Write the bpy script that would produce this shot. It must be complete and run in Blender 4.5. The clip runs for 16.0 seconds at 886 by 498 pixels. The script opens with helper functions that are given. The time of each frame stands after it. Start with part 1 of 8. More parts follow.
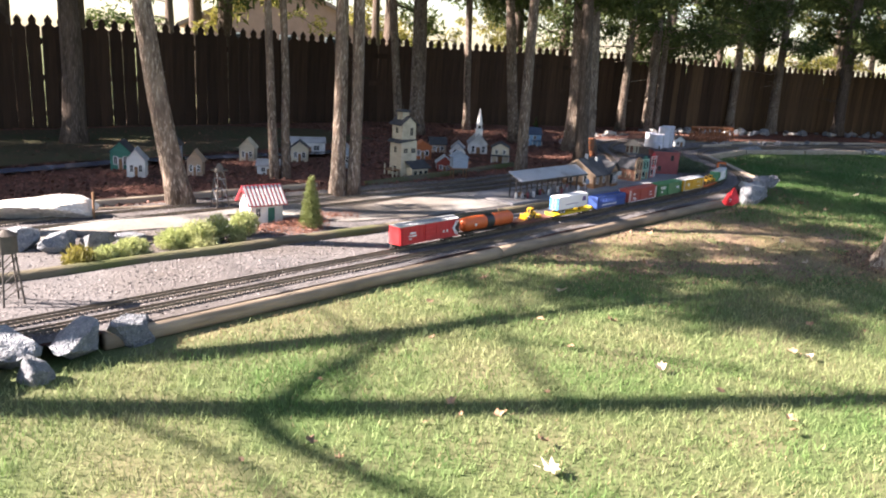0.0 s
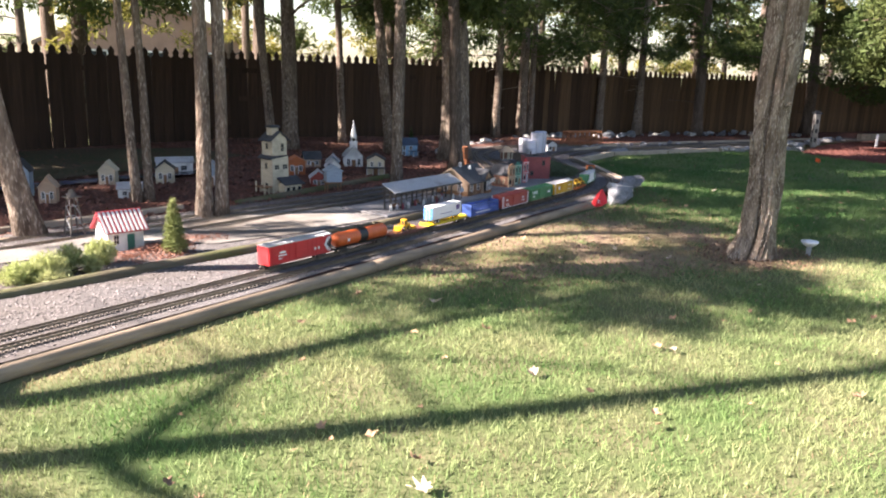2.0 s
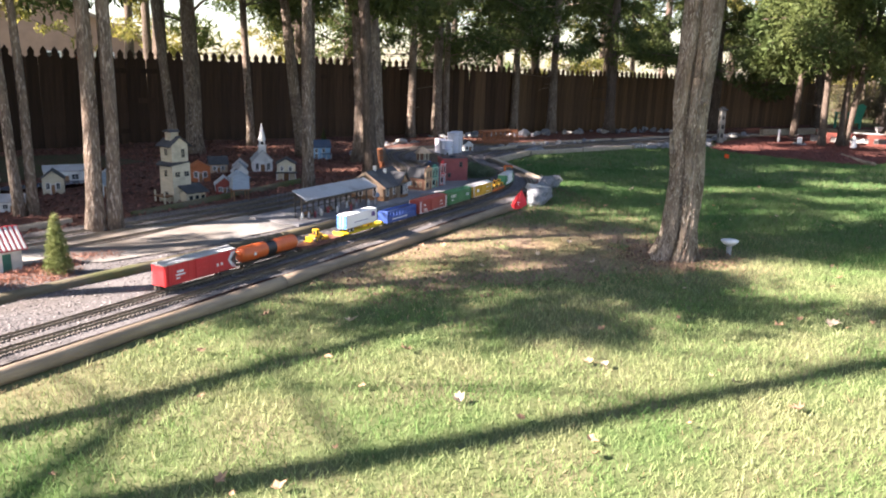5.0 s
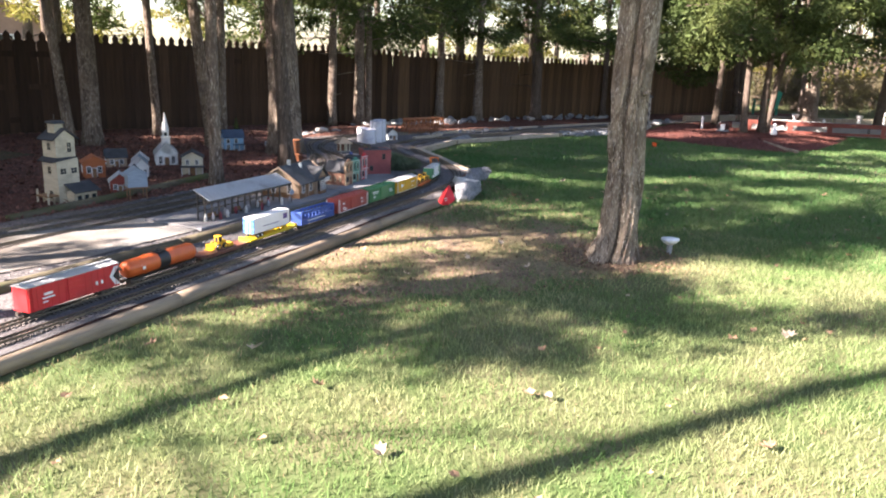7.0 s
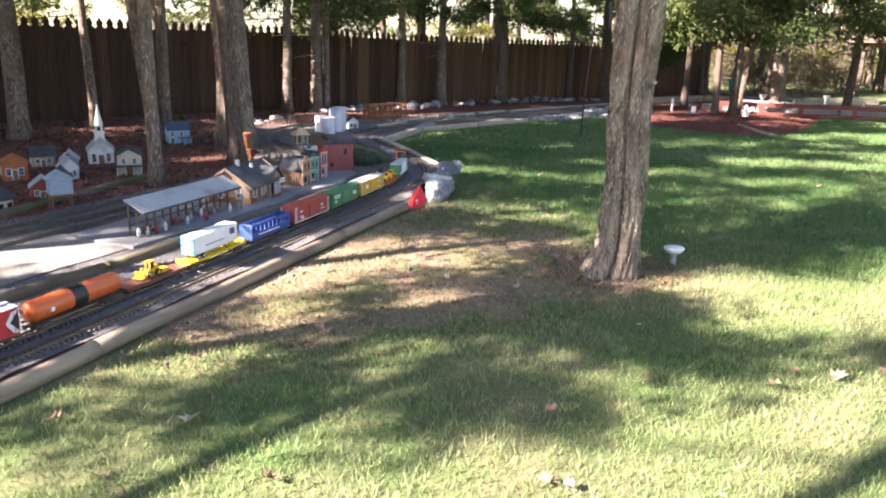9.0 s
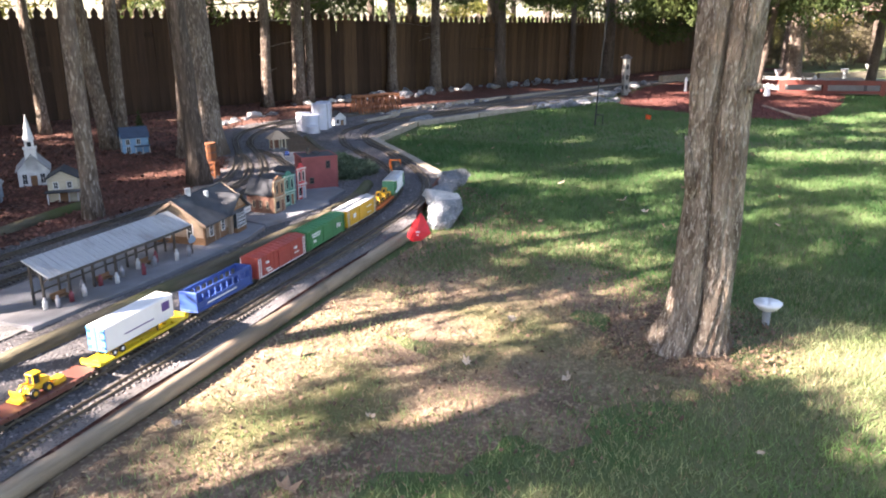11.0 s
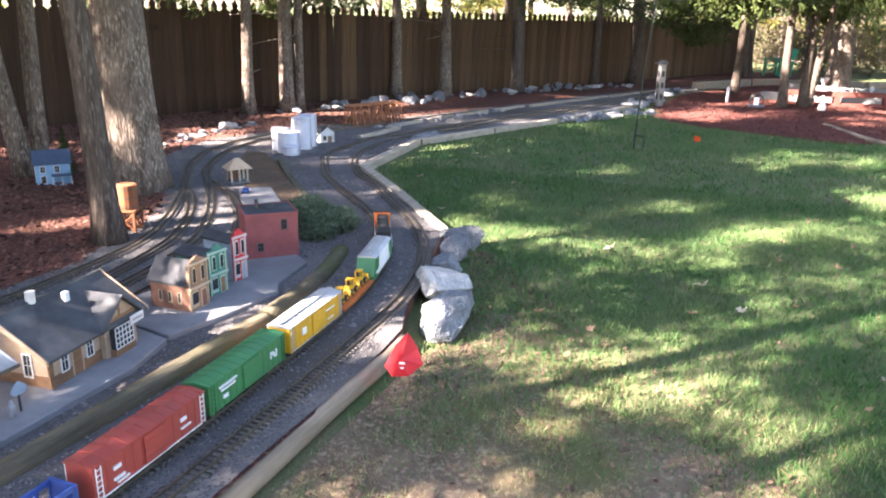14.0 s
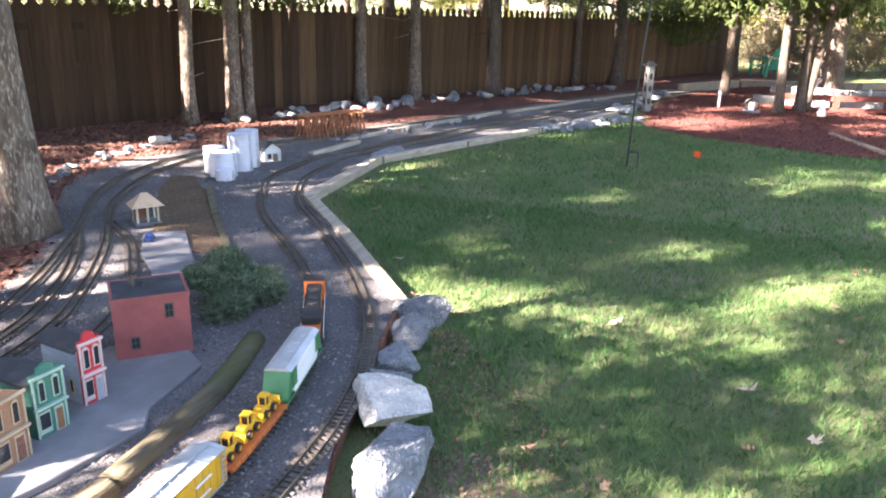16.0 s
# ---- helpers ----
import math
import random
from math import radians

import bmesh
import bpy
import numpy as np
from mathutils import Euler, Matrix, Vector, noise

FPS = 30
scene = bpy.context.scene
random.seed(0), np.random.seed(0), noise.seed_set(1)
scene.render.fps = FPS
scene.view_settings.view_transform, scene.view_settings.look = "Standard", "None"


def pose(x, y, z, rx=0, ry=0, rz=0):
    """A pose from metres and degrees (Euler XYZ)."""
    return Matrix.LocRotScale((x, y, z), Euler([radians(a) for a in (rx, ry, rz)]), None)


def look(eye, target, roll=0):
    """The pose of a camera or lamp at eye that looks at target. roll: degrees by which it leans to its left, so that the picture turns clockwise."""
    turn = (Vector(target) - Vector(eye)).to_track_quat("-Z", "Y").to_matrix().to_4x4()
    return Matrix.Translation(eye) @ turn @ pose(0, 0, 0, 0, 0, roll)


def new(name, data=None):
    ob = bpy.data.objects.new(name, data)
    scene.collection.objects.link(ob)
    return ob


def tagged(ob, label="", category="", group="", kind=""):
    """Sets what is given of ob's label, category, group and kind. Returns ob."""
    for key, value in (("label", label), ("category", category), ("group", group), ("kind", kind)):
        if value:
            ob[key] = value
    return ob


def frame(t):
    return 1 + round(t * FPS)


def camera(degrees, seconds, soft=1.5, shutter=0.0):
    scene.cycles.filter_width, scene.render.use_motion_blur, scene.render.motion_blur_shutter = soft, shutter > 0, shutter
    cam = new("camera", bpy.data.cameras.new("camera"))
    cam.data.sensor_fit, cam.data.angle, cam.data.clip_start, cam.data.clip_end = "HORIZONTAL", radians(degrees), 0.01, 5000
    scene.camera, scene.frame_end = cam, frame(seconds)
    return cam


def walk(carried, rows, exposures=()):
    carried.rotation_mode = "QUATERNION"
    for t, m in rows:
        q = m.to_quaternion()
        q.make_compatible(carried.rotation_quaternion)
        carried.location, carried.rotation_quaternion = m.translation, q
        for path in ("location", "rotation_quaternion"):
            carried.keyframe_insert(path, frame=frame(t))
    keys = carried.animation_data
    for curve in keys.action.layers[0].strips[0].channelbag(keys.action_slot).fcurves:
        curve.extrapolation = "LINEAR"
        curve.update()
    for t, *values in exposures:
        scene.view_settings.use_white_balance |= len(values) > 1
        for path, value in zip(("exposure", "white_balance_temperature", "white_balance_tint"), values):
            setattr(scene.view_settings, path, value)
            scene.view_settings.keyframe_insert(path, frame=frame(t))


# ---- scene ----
# camera and its walk
cam = camera(59.6, 16.0, soft=2.0)
PATH = [
    (0, (0.083, 0.053, 1.434), (1.439, 1.438, 0.94), 3.0),
    (0.5, (0.206, 0.067, 1.401), (1.673, 1.34, 0.926), 3.2),
    (1, (0.216, 0.053, 1.412), (1.707, 1.301, 0.942), 2.3),
    (1.5, (0.219, 0.033, 1.423), (1.743, 1.244, 0.965), 2.1),
    (2, (0.209, 0.018, 1.442), (1.759, 1.196, 0.986), 1.6),
    (2.5, (0.206, 0.016, 1.446), (1.769, 1.18, 0.998), 1.9),
    (3, (0.217, 0.008, 1.456), (1.802, 1.147, 1.018), 1.7),
    (3.5, (0.251, 0.002, 1.465), (1.867, 1.094, 1.024), 2.1),
    (6, (0.697, 0.36, 1.433), (2.427, 1.243, 0.957), 0.8),
    (6.5, (0.82, 0.398, 1.443), (2.595, 1.176, 0.951), 2.0),
    (7, (1.016, 0.466, 1.447), (2.767, 1.302, 0.963), 1.7),
    (7.5, (1.132, 0.536, 1.446), (2.865, 1.404, 0.953), 2.8),
    (8, (1.279, 0.657, 1.467), (3.034, 1.482, 0.977), 1.6),
    (8.5, (1.441, 0.794, 1.472), (3.216, 1.563, 0.961), -0.2),
    (9, (1.715, 0.899, 1.479), (3.496, 1.638, 0.95), 1.4),
    (9.2, (1.837, 0.954, 1.496), (3.63, 1.704, 1.026), 3.1),
    (11.3, (3.232, 1.627, 1.536), (5.003, 2.348, 0.95), -0.3),
    (11.5, (3.378, 1.68, 1.543), (5.182, 2.362, 1.014), 0.4),
    (12, (3.641, 1.802, 1.561), (5.443, 2.516, 1.069), 0.0),
    (12.5, (3.997, 1.935, 1.547), (5.778, 2.689, 1.038), 1.6),
    (13, (4.315, 2.032, 1.552), (6.079, 2.787, 0.988), 2.0),
    (13.5, (4.622, 2.166, 1.555), (6.386, 2.897, 0.962), 2.0),
    (14, (4.914, 2.286, 1.566), (6.674, 3.026, 0.972), 1.0),
    (14.5, (5.257, 2.394, 1.571), (7.002, 3.171, 0.977), 2.5),
    (15, (5.577, 2.487, 1.566), (7.325, 3.205, 0.913), 1.7),
    (15.5, (5.894, 2.614, 1.588), (7.67, 3.321, 1.0), 1.6),
    (16, (6.215, 2.714, 1.585), (7.995, 3.396, 0.981), 1.2),
]
walk(cam, [(t, look(eye, target, roll)) for t, eye, target, roll in PATH],
     exposures=[(0.0, 2.78, 6900, 20), (3.5, 2.86, 6900, 20), (6.0, 2.95, 6900, 20), (9.0, 3.3, 6900, 21), (11.5, 3.5, 6900, 21), (13.0, 3.8, 6900, 21), (16.0, 4.12, 6900, 21)])

# world, sun
SUN_AZ, SUN_EL = 141.5, 32.0
sky = bpy.data.worlds.new("sky")
scene.world = sky
sky.use_nodes = True
wn = sky.node_tree.nodes
st = wn.new("ShaderNodeTexSky")
st.sky_type = "NISHITA"
st.sun_disc = False
st.sun_elevation = radians(SUN_EL)
st.sun_rotation = radians(90 - SUN_AZ)
st.dust_density = 0.8
wn["Background"].inputs["Strength"].default_value = 0.045
sky.node_tree.links.new(st.outputs["Color"], wn["Background"].inputs["Color"])
sun_data = bpy.data.lights.new("sun", "SUN")
sun_data.energy = 5.0
sun_data.angle = radians(0.53)
sun_data.color = (1.0, 0.93, 0.85)
sun = new("sun", sun_data)
sd = Vector((math.cos(radians(SUN_AZ)) * math.cos(radians(SUN_EL)), math.sin(radians(SUN_AZ)) * math.cos(radians(SUN_EL)), math.sin(radians(SUN_EL))))
sun.matrix_world = look(sd * 60, (0, 0, 0))

# ---------- materials
MATS = {}


def mat(name, c1, c2=None, scale=8.0, rough=0.8, bump=0.3, fine=60.0, metal=0.0, stretch=(1, 1, 1), c3=None, rand=0.0, island=False, bdist=0.01, coat=0.0, dirt=None, spec=0.5):
    """Two-scale noise material: c1 to c2 on the broad noise, c3 specks on the fine one, rand: brightness spread by object or island."""
    if name in MATS:
        return MATS[name]
    m = bpy.data.materials.new(name)
    m.use_nodes = True
    nt = m.node_tree
    n, l = nt.nodes, nt.links
    b = n["Principled BSDF"]
    b.inputs["Roughness"].default_value = rough
    b.inputs["Metallic"].default_value = metal
    b.inputs["Specular IOR Level"].default_value = spec
    b.inputs["Coat Weight"].default_value = coat
    tc = n.new("ShaderNodeTexCoord")
    mp = n.new("ShaderNodeMapping")
    mp.inputs["Scale"].default_value = stretch
    l.new(tc.outputs["Object"], mp.inputs["Vector"])
    n1 = n.new("ShaderNodeTexNoise")
    n1.inputs["Scale"].default_value = scale
    n1.inputs["Detail"].default_value = 5
    n1.inputs["Roughness"].default_value = 0.65
    l.new(mp.outputs[0], n1.inputs["Vector"])
    n2 = n.new("ShaderNodeTexNoise")
    n2.inputs["Scale"].default_value = fine
    n2.inputs["Detail"].default_value = 3
    l.new(mp.outputs[0], n2.inputs["Vector"])
    c2 = c2 or tuple(v * 0.75 for v in c1)
    r1 = n.new("ShaderNodeMapRange")
    r1.inputs["From Min"].default_value, r1.inputs["From Max"].default_value = 0.35, 0.65
    l.new(n1.outputs["Fac"], r1.inputs["Value"])
    mx = n.new("ShaderNodeMix")
    mx.data_type = "RGBA"
    mx.inputs["A"].default_value, mx.inputs["B"].default_value = (*c1, 1), (*c2, 1)
    l.new(r1.outputs[0], mx.inputs["Factor"])
    out = mx.outputs["Result"]
    if c3:
        r2 = n.new("ShaderNodeMapRange")
        r2.inputs["From Min"].default_value, r2.inputs["From Max"].default_value = 0.52, 0.66
        l.new(n2.outputs["Fac"], r2.inputs["Value"])
        mz = n.new("ShaderNodeMix")
        mz.data_type = "RGBA"
        mz.inputs["B"].default_value = (*c3, 1)
        l.new(out, mz.inputs["A"])
        l.new(r2.outputs[0], mz.inputs["Factor"])
        out = mz.outputs["Result"]
    if dirt:
        n3 = n.new("ShaderNodeTexNoise")
        n3.inputs["Scale"].default_value = scale * 0.4
        n3.inputs["Detail"].default_value = 8
        l.new(tc.outputs["Object"], n3.inputs["Vector"])
        r3 = n.new("ShaderNodeMapRange")
        r3.inputs["From Min"].default_value, r3.inputs["From Max"].default_value = 0.5, 0.68
        l.new(n3.outputs["Fac"], r3.inputs["Value"])
        mw = n.new("ShaderNodeMix")
        mw.data_type = "RGBA"
        mw.inputs["B"].default_value = (*dirt, 1)
        l.new(out, mw.inputs["A"])
        l.new(r3.outputs[0], mw.inputs["Factor"])
        out = mw.outputs["Result"]
    if rand:
        src = n.new("ShaderNodeNewGeometry").outputs["Random Per Island"] if island else n.new("ShaderNodeObjectInfo").outputs["Random"]
        r4 = n.new("ShaderNodeMapRange")
        r4.inputs["To Min"].default_value, r4.inputs["To Max"].default_value = 1 - rand, 1 + rand
        l.new(src, r4.inputs["Value"])
        hs = n.new("ShaderNodeHueSaturation")
        l.new(r4.outputs[0], hs.inputs["Value"])
        l.new(out, hs.inputs["Color"])
        out = hs.outputs["Color"]
    l.new(out, b.inputs["Base Color"])
    if bump:
        ad = n.new("ShaderNodeMath")
        ad.operation = "MULTIPLY_ADD"
        ad.inputs[1].default_value = 0.6
        l.new(n2.outputs["Fac"], ad.inputs[0])
        l.new(n1.outputs["Fac"], ad.inputs[2])
        bp = n.new("ShaderNodeBump")
        bp.inputs["Strength"].default_value = bump
        bp.inputs["Distance"].default_value = bdist
        l.new(ad.outputs[0], bp.inputs["Height"])
        l.new(bp.outputs[0], b.inputs["Normal"])
    MATS[name] = m
    return m


def leafy(name, c1, c2, thin=0.35, rand=0.35):
    """Foliage: two greens by clump, each leaf a little lighter or darker, some light coming through."""
    m = mat(name, c1, c2, scale=1.3, rough=0.7, bump=0, rand=rand, island=True, spec=0.25)
    nt = m.node_tree
    b = nt.nodes["Principled BSDF"]
    col = b.inputs["Base Color"].links[0].from_socket
    tr = nt.nodes.new("ShaderNodeBsdfTranslucent")
    mixs = nt.nodes.new("ShaderNodeMixShader")
    mixs.inputs[0].default_value = thin
    nt.links.new(col, tr.inputs["Color"])
    nt.links.new(b.outputs[0], mixs.inputs[1])
    nt.links.new(tr.outputs[0], mixs.inputs[2])
    nt.links.new(mixs.outputs[0], nt.nodes["Material Output"].inputs["Surface"])
    return m


# ---------- mesh helpers
class Mesh:
    def __init__(self):
        self.v, self.f = [], []

    def add(self, verts, faces):
        k = len(self.v)
        self.v += [tuple(p) for p in verts]
        self.f += [tuple(i + k for i in q) for q in faces]
        return self

    def box(self, x0, x1, y0, y1, z0, z1, m=None):
        vs = [(x0, y0, z0), (x1, y0, z0), (x1, y1, z0), (x0, y1, z0), (x0, y0, z1), (x1, y0, z1), (x1, y1, z1), (x0, y1, z1)]
        if m is not None:
            vs = [m @ Vector(p) for p in vs]
        return self.add(vs, [(3, 2, 1, 0), (4, 5, 6, 7), (0, 1, 5, 4), (1, 2, 6, 5), (2, 3, 7, 6), (3, 0, 4, 7)])

    def chbox(self, x0, x1, y0, y1, z0, z1, c=0.004, m=None):
        """A box with chamfered edges all round."""
        b = bmesh.new()
        bmesh.ops.create_cube(b, size=1, matrix=Matrix.Translation(((x0 + x1) / 2, (y0 + y1) / 2, (z0 + z1) / 2)) @ Matrix.Diagonal((x1 - x0, y1 - y0, z1 - z0, 1)))
        bmesh.ops.bevel(b, geom=b.edges[:], offset=c, segments=1, affect="EDGES")
        b.verts.index_update()
        self.add([(m @ v.co if m is not None else v.co) for v in b.verts], [[v.index for v in q.verts] for q in b.faces])
        b.free()
        return self

    def cyl(self, a, b, r0, r1=None, n=12, caps=True):
        """A round bar from a to b."""
        a, b = Vector(a), Vector(b)
        r1 = r0 if r1 is None else r1
        d = (b - a).normalized()
        u = d.orthogonal().normalized()
        w = d.cross(u)
        vs = [a + (u * math.cos(6.28319 * i / n) + w * math.sin(6.28319 * i / n)) * r0 for i in range(n)]
        vs += [b + (u * math.cos(6.28319 * i / n) + w * math.sin(6.28319 * i / n)) * r1 for i in range(n)]
        fs = [(i, (i + 1) % n, n + (i + 1) % n, n + i) for i in range(n)]
        if caps:
            fs += [tuple(range(n - 1, -1, -1)), tuple(range(n, 2 * n))]
        return self.add(vs, fs)

    def tube(self, pts, radii, n=8, wob=0.0, seed=0.0, ridges=0.0):
        """A bent, tapering bar along pts."""
        rings = []
        for i, p in enumerate(pts):
            p = Vector(p)
            d = (Vector(pts[min(i + 1, len(pts) - 1)]) - Vector(pts[max(i - 1, 0)])).normalized()
            u = Vector((1, 0, 0)) if abs(d.x) < 0.8 else Vector((0, 1, 0))
            u = (u - d * u.dot(d)).normalized()
            w = d.cross(u)
            ring = []
            for j in range(n):
                a = 6.28319 * j / n
                r = radii[i]
                if wob:
                    r *= 1 + wob * noise.noise(Vector((math.cos(a) * 1.7 + seed, math.sin(a) * 1.7, p.z * 0.7 + seed)))
                if ridges:
                    r *= 1 + ridges * noise.noise(Vector((math.cos(a + p.z * 0.25) * 5.5 + seed, math.sin(a + p.z * 0.25) * 5.5, p.z * 1.6))) + 0.5 * ridges * noise.noise(Vector((math.cos(a) * 13, math.sin(a) * 13 + seed, p.z * 3.5)))
                ring.append(p + (u * math.cos(a) + w * math.sin(a)) * r)
            rings.append(ring)
        vs = [q for ring in rings for q in ring]
        fs = [(i * n + j, i * n + (j + 1) % n, (i + 1) * n + (j + 1) % n, (i + 1) * n + j) for i in range(len(pts) - 1) for j in range(n)]
        fs += [tuple(range(n - 1, -1, -1)), tuple(range(len(vs) - n, len(vs)))]
        return self.add(vs, fs)

    def prism(self, poly, z0, z1):
        """An upright prism over a ground polygon (counter-clockwise)."""
        n = len(poly)
        vs = [(x, y, z0) for x, y in poly] + [(x, y, z1) for x, y in poly]
        return self.add(vs, [tuple(range(n - 1, -1, -1)), tuple(range(n, 2 * n))] + [(i, (i + 1) % n, n + (i + 1) % n, n + i) for i in range(n)])

    def slab(self, poly, axis, a, b):
        """A plate whose outline lies in the x-z (axis y) or y-z (axis x) plane."""
        n = len(poly)
        p = (lambda u, v, d: (u, d, v)) if axis == "y" else (lambda u, v, d: (d, u, v))
        vs = [p(u, v, a) for u, v in poly] + [p(u, v, b) for u, v in poly]
        return self.add(vs, [tuple(range(n)), tuple(range(2 * n - 1, n - 1, -1))] + [(i, n + i, n + (i + 1) % n, (i + 1) % n) for i in range(n)])

    def data(self, name, material, smooth=False):
        me = bpy.data.meshes.new(name)
        me.from_pydata(self.v, [], self.f)
        me.materials.append(material)
        if smooth:
            me.polygons.foreach_set("use_smooth", [True] * len(me.polygons))
        me.update()
        return me


def part(name, m, material, parent=None, label="", smooth=False, bevel=0.0):
    ob = new(name, m.data(name, material, smooth))
    if parent is not None:
        ob.parent = parent
    if bevel:
        md = ob.modifiers.new("bevel", "BEVEL")
        md.width, md.segments, md.limit_method = bevel, 2, "ANGLE"
    if label:
        tagged(ob, label)
    return ob


def thing(name, label, category, at=None, group="", kind=""):
    ob = new(name)
    ob.empty_display_size = 0.1
    if at is not None:
        ob.matrix_basis = at
    return tagged(ob, label, category, group, kind)


def from_arrays(name, verts, tris, material):
    """A mesh of triangles or quads from arrays."""
    me = bpy.data.meshes.new(name)
    k = tris.shape[1]
    me.vertices.add(len(verts))
    me.vertices.foreach_set("co", np.ascontiguousarray(verts, np.float32).ravel())
    me.loops.add(len(tris) * k)
    me.loops.foreach_set("vertex_index", np.ascontiguousarray(tris, np.int32).ravel())
    me.polygons.add(len(tris))
    me.polygons.foreach_set("loop_start", np.arange(len(tris), dtype=np.int32) * k)
    me.update(calc_edges=True)
    me.materials.append(material)
    return new(name, me)


def smoothstep(a, b, v):
    v = min(1, max(0, (v - a) / (b - a)))
    return v * v * (3 - 2 * v)


def lawn_z(x, y):
    """Height of the lawn, which falls gently away."""
    return -0.018 * max(0, min(x, 26) - 9)


def bed_z(x, y):
    """Height of the raised railway bed."""
    return lawn_z(x, y) + 0.085 - 0.05 * smoothstep(9, 14, x)


def along(line, step):
    """Points at even steps along a smooth curve through the given ground points, with headings."""
    pts = [Vector((x, y, 0)) for x, y in line]
    dense = []
    for i in range(len(pts) - 1):
        p0, p1, p2, p3 = pts[max(i - 1, 0)], pts[i], pts[i + 1], pts[min(i + 2, len(pts) - 1)]
        for j in range(40):
            t = j / 40
            dense.append(0.5 * (2 * p1 + (p2 - p0) * t + (2 * p0 - 5 * p1 + 4 * p2 - p3) * t * t + (3 * p1 - p0 - 3 * p2 + p3) * t ** 3))
    dense.append(pts[-1])
    out, left = [dense[0]], step
    for a, b in zip(dense, dense[1:]):
        d = (b - a).length
        pos = 0.0
        while d - pos >= left:
            pos += left
            out.append(a + (b - a) * (pos / d))
            left = step
        left -= d - pos
    return [(p, math.atan2((out[min(i + 1, len(out) - 1)] - out[max(i - 1, 0)]).y, (out[min(i + 1, len(out) - 1)] - out[max(i - 1, 0)]).x)) for i, p in enumerate(out)]

# ---------- materials in use
M_LAWN = mat("lawn_soil", (0.065, 0.11, 0.036), (0.155, 0.14, 0.08), scale=1.4, fine=90, rough=0.95, bump=0.3, c3=(0.055, 0.08, 0.025), bdist=0.008, spec=0.15)
M_BED = mat("leaf_mulch", (0.125, 0.05, 0.037), (0.062, 0.03, 0.023), scale=2.2, fine=38, rough=0.95, bump=0.8, c3=(0.23, 0.115, 0.082), bdist=0.03, spec=0.15)
M_GRAVEL = mat("crushed_gravel", (0.098, 0.094, 0.095), (0.155, 0.147, 0.145), scale=1.6, fine=95, rough=0.95, bump=0.9, c3=(0.06, 0.055, 0.056), bdist=0.012, dirt=(0.095, 0.08, 0.068), spec=0.2)
M_RED = mat("red_mulch", (0.115, 0.04, 0.029), (0.07, 0.027, 0.021), scale=2.5, fine=40, rough=0.95, bump=0.8, c3=(0.18, 0.062, 0.045), bdist=0.03, spec=0.15)
M_SOIL = mat("bare_soil", (0.13, 0.085, 0.055), (0.085, 0.06, 0.04), scale=3.0, fine=55, rough=0.95, bump=0.7, c3=(0.2, 0.145, 0.095), bdist=0.02, spec=0.15)
M_WORN = mat("dry_worn_soil", (0.20, 0.14, 0.098), (0.11, 0.076, 0.053), scale=2.2, fine=48, rough=0.95, bump=0.8, c3=(0.30, 0.235, 0.155), bdist=0.02, dirt=(0.11, 0.12, 0.045), spec=0.15)
# one brown fence wood in three tones: left shade, right sunlight put into colour
M_FENCE = mat("shaded_fence_board", (0.052, 0.029, 0.018), (0.028, 0.017, 0.011), scale=3, fine=30, rough=0.85, bump=0.5, stretch=(6, 6, 0.45), rand=0.3, bdist=0.006, spec=0.25)
M_FENCE2 = mat("sunlit_weathered_board", (0.12, 0.07, 0.037), (0.068, 0.04, 0.022), scale=3, fine=30, rough=0.85, bump=0.5, stretch=(6, 6, 0.45), rand=0.3, bdist=0.006, spec=0.25)
M_FENCE3 = mat("half_lit_fence_board", (0.066, 0.037, 0.021), (0.038, 0.022, 0.013), scale=3, fine=30, rough=0.85, bump=0.5, stretch=(6, 6, 0.45), rand=0.3, bdist=0.006, spec=0.25)
M_TIMBER = mat("grey_timber", (0.42, 0.36, 0.28), (0.28, 0.235, 0.18), scale=4, fine=60, rough=0.9, bump=0.6, stretch=(0.6, 6, 6), rand=0.1, bdist=0.006, spec=0.2)
M_LOG = mat("peeled_log", (0.36, 0.285, 0.205), (0.20, 0.155, 0.11), scale=3, fine=45, rough=0.85, bump=0.5, stretch=(0.5, 5, 5), rand=0.08, bdist=0.01, dirt=(0.15, 0.12, 0.09), spec=0.2)
M_MOSSLOG = mat("mossy_log", (0.15, 0.13, 0.088), (0.08, 0.07, 0.045), scale=4, fine=30, rough=0.9, bump=0.6, stretch=(0.6, 5, 5), bdist=0.015, dirt=(0.085, 0.10, 0.035), spec=0.2)
M_ROCK = mat("grey_limestone", (0.33, 0.35, 0.38), (0.185, 0.205, 0.235), scale=4, fine=16, rough=0.9, bump=1.0, c3=(0.45, 0.46, 0.47), rand=0.2, bdist=0.05, spec=0.25)
M_PALEROCK = mat("white_limestone", (0.62, 0.60, 0.565), (0.43, 0.41, 0.38), scale=4, fine=18, rough=0.9, bump=0.9, rand=0.12, bdist=0.04, c3=(0.70, 0.68, 0.64), spec=0.25)
M_RAIL = mat("tarnished_brass_rail", (0.20, 0.17, 0.13), (0.11, 0.095, 0.08), scale=14, fine=80, rough=0.45, metal=0.8, bump=0.1)
M_TIE = mat("dark_plastic_tie", (0.085, 0.068, 0.055), (0.13, 0.115, 0.10), scale=9, fine=70, rough=0.8, bump=0.3, rand=0.2)
M_BARK = mat("cedar_bark", (0.23, 0.18, 0.14), (0.085, 0.064, 0.05), scale=6, fine=22, rough=0.95, bump=1.0, stretch=(3.0, 3.0, 0.85), c3=(0.36, 0.305, 0.255), bdist=0.035, dirt=(0.13, 0.10, 0.08), spec=0.15)
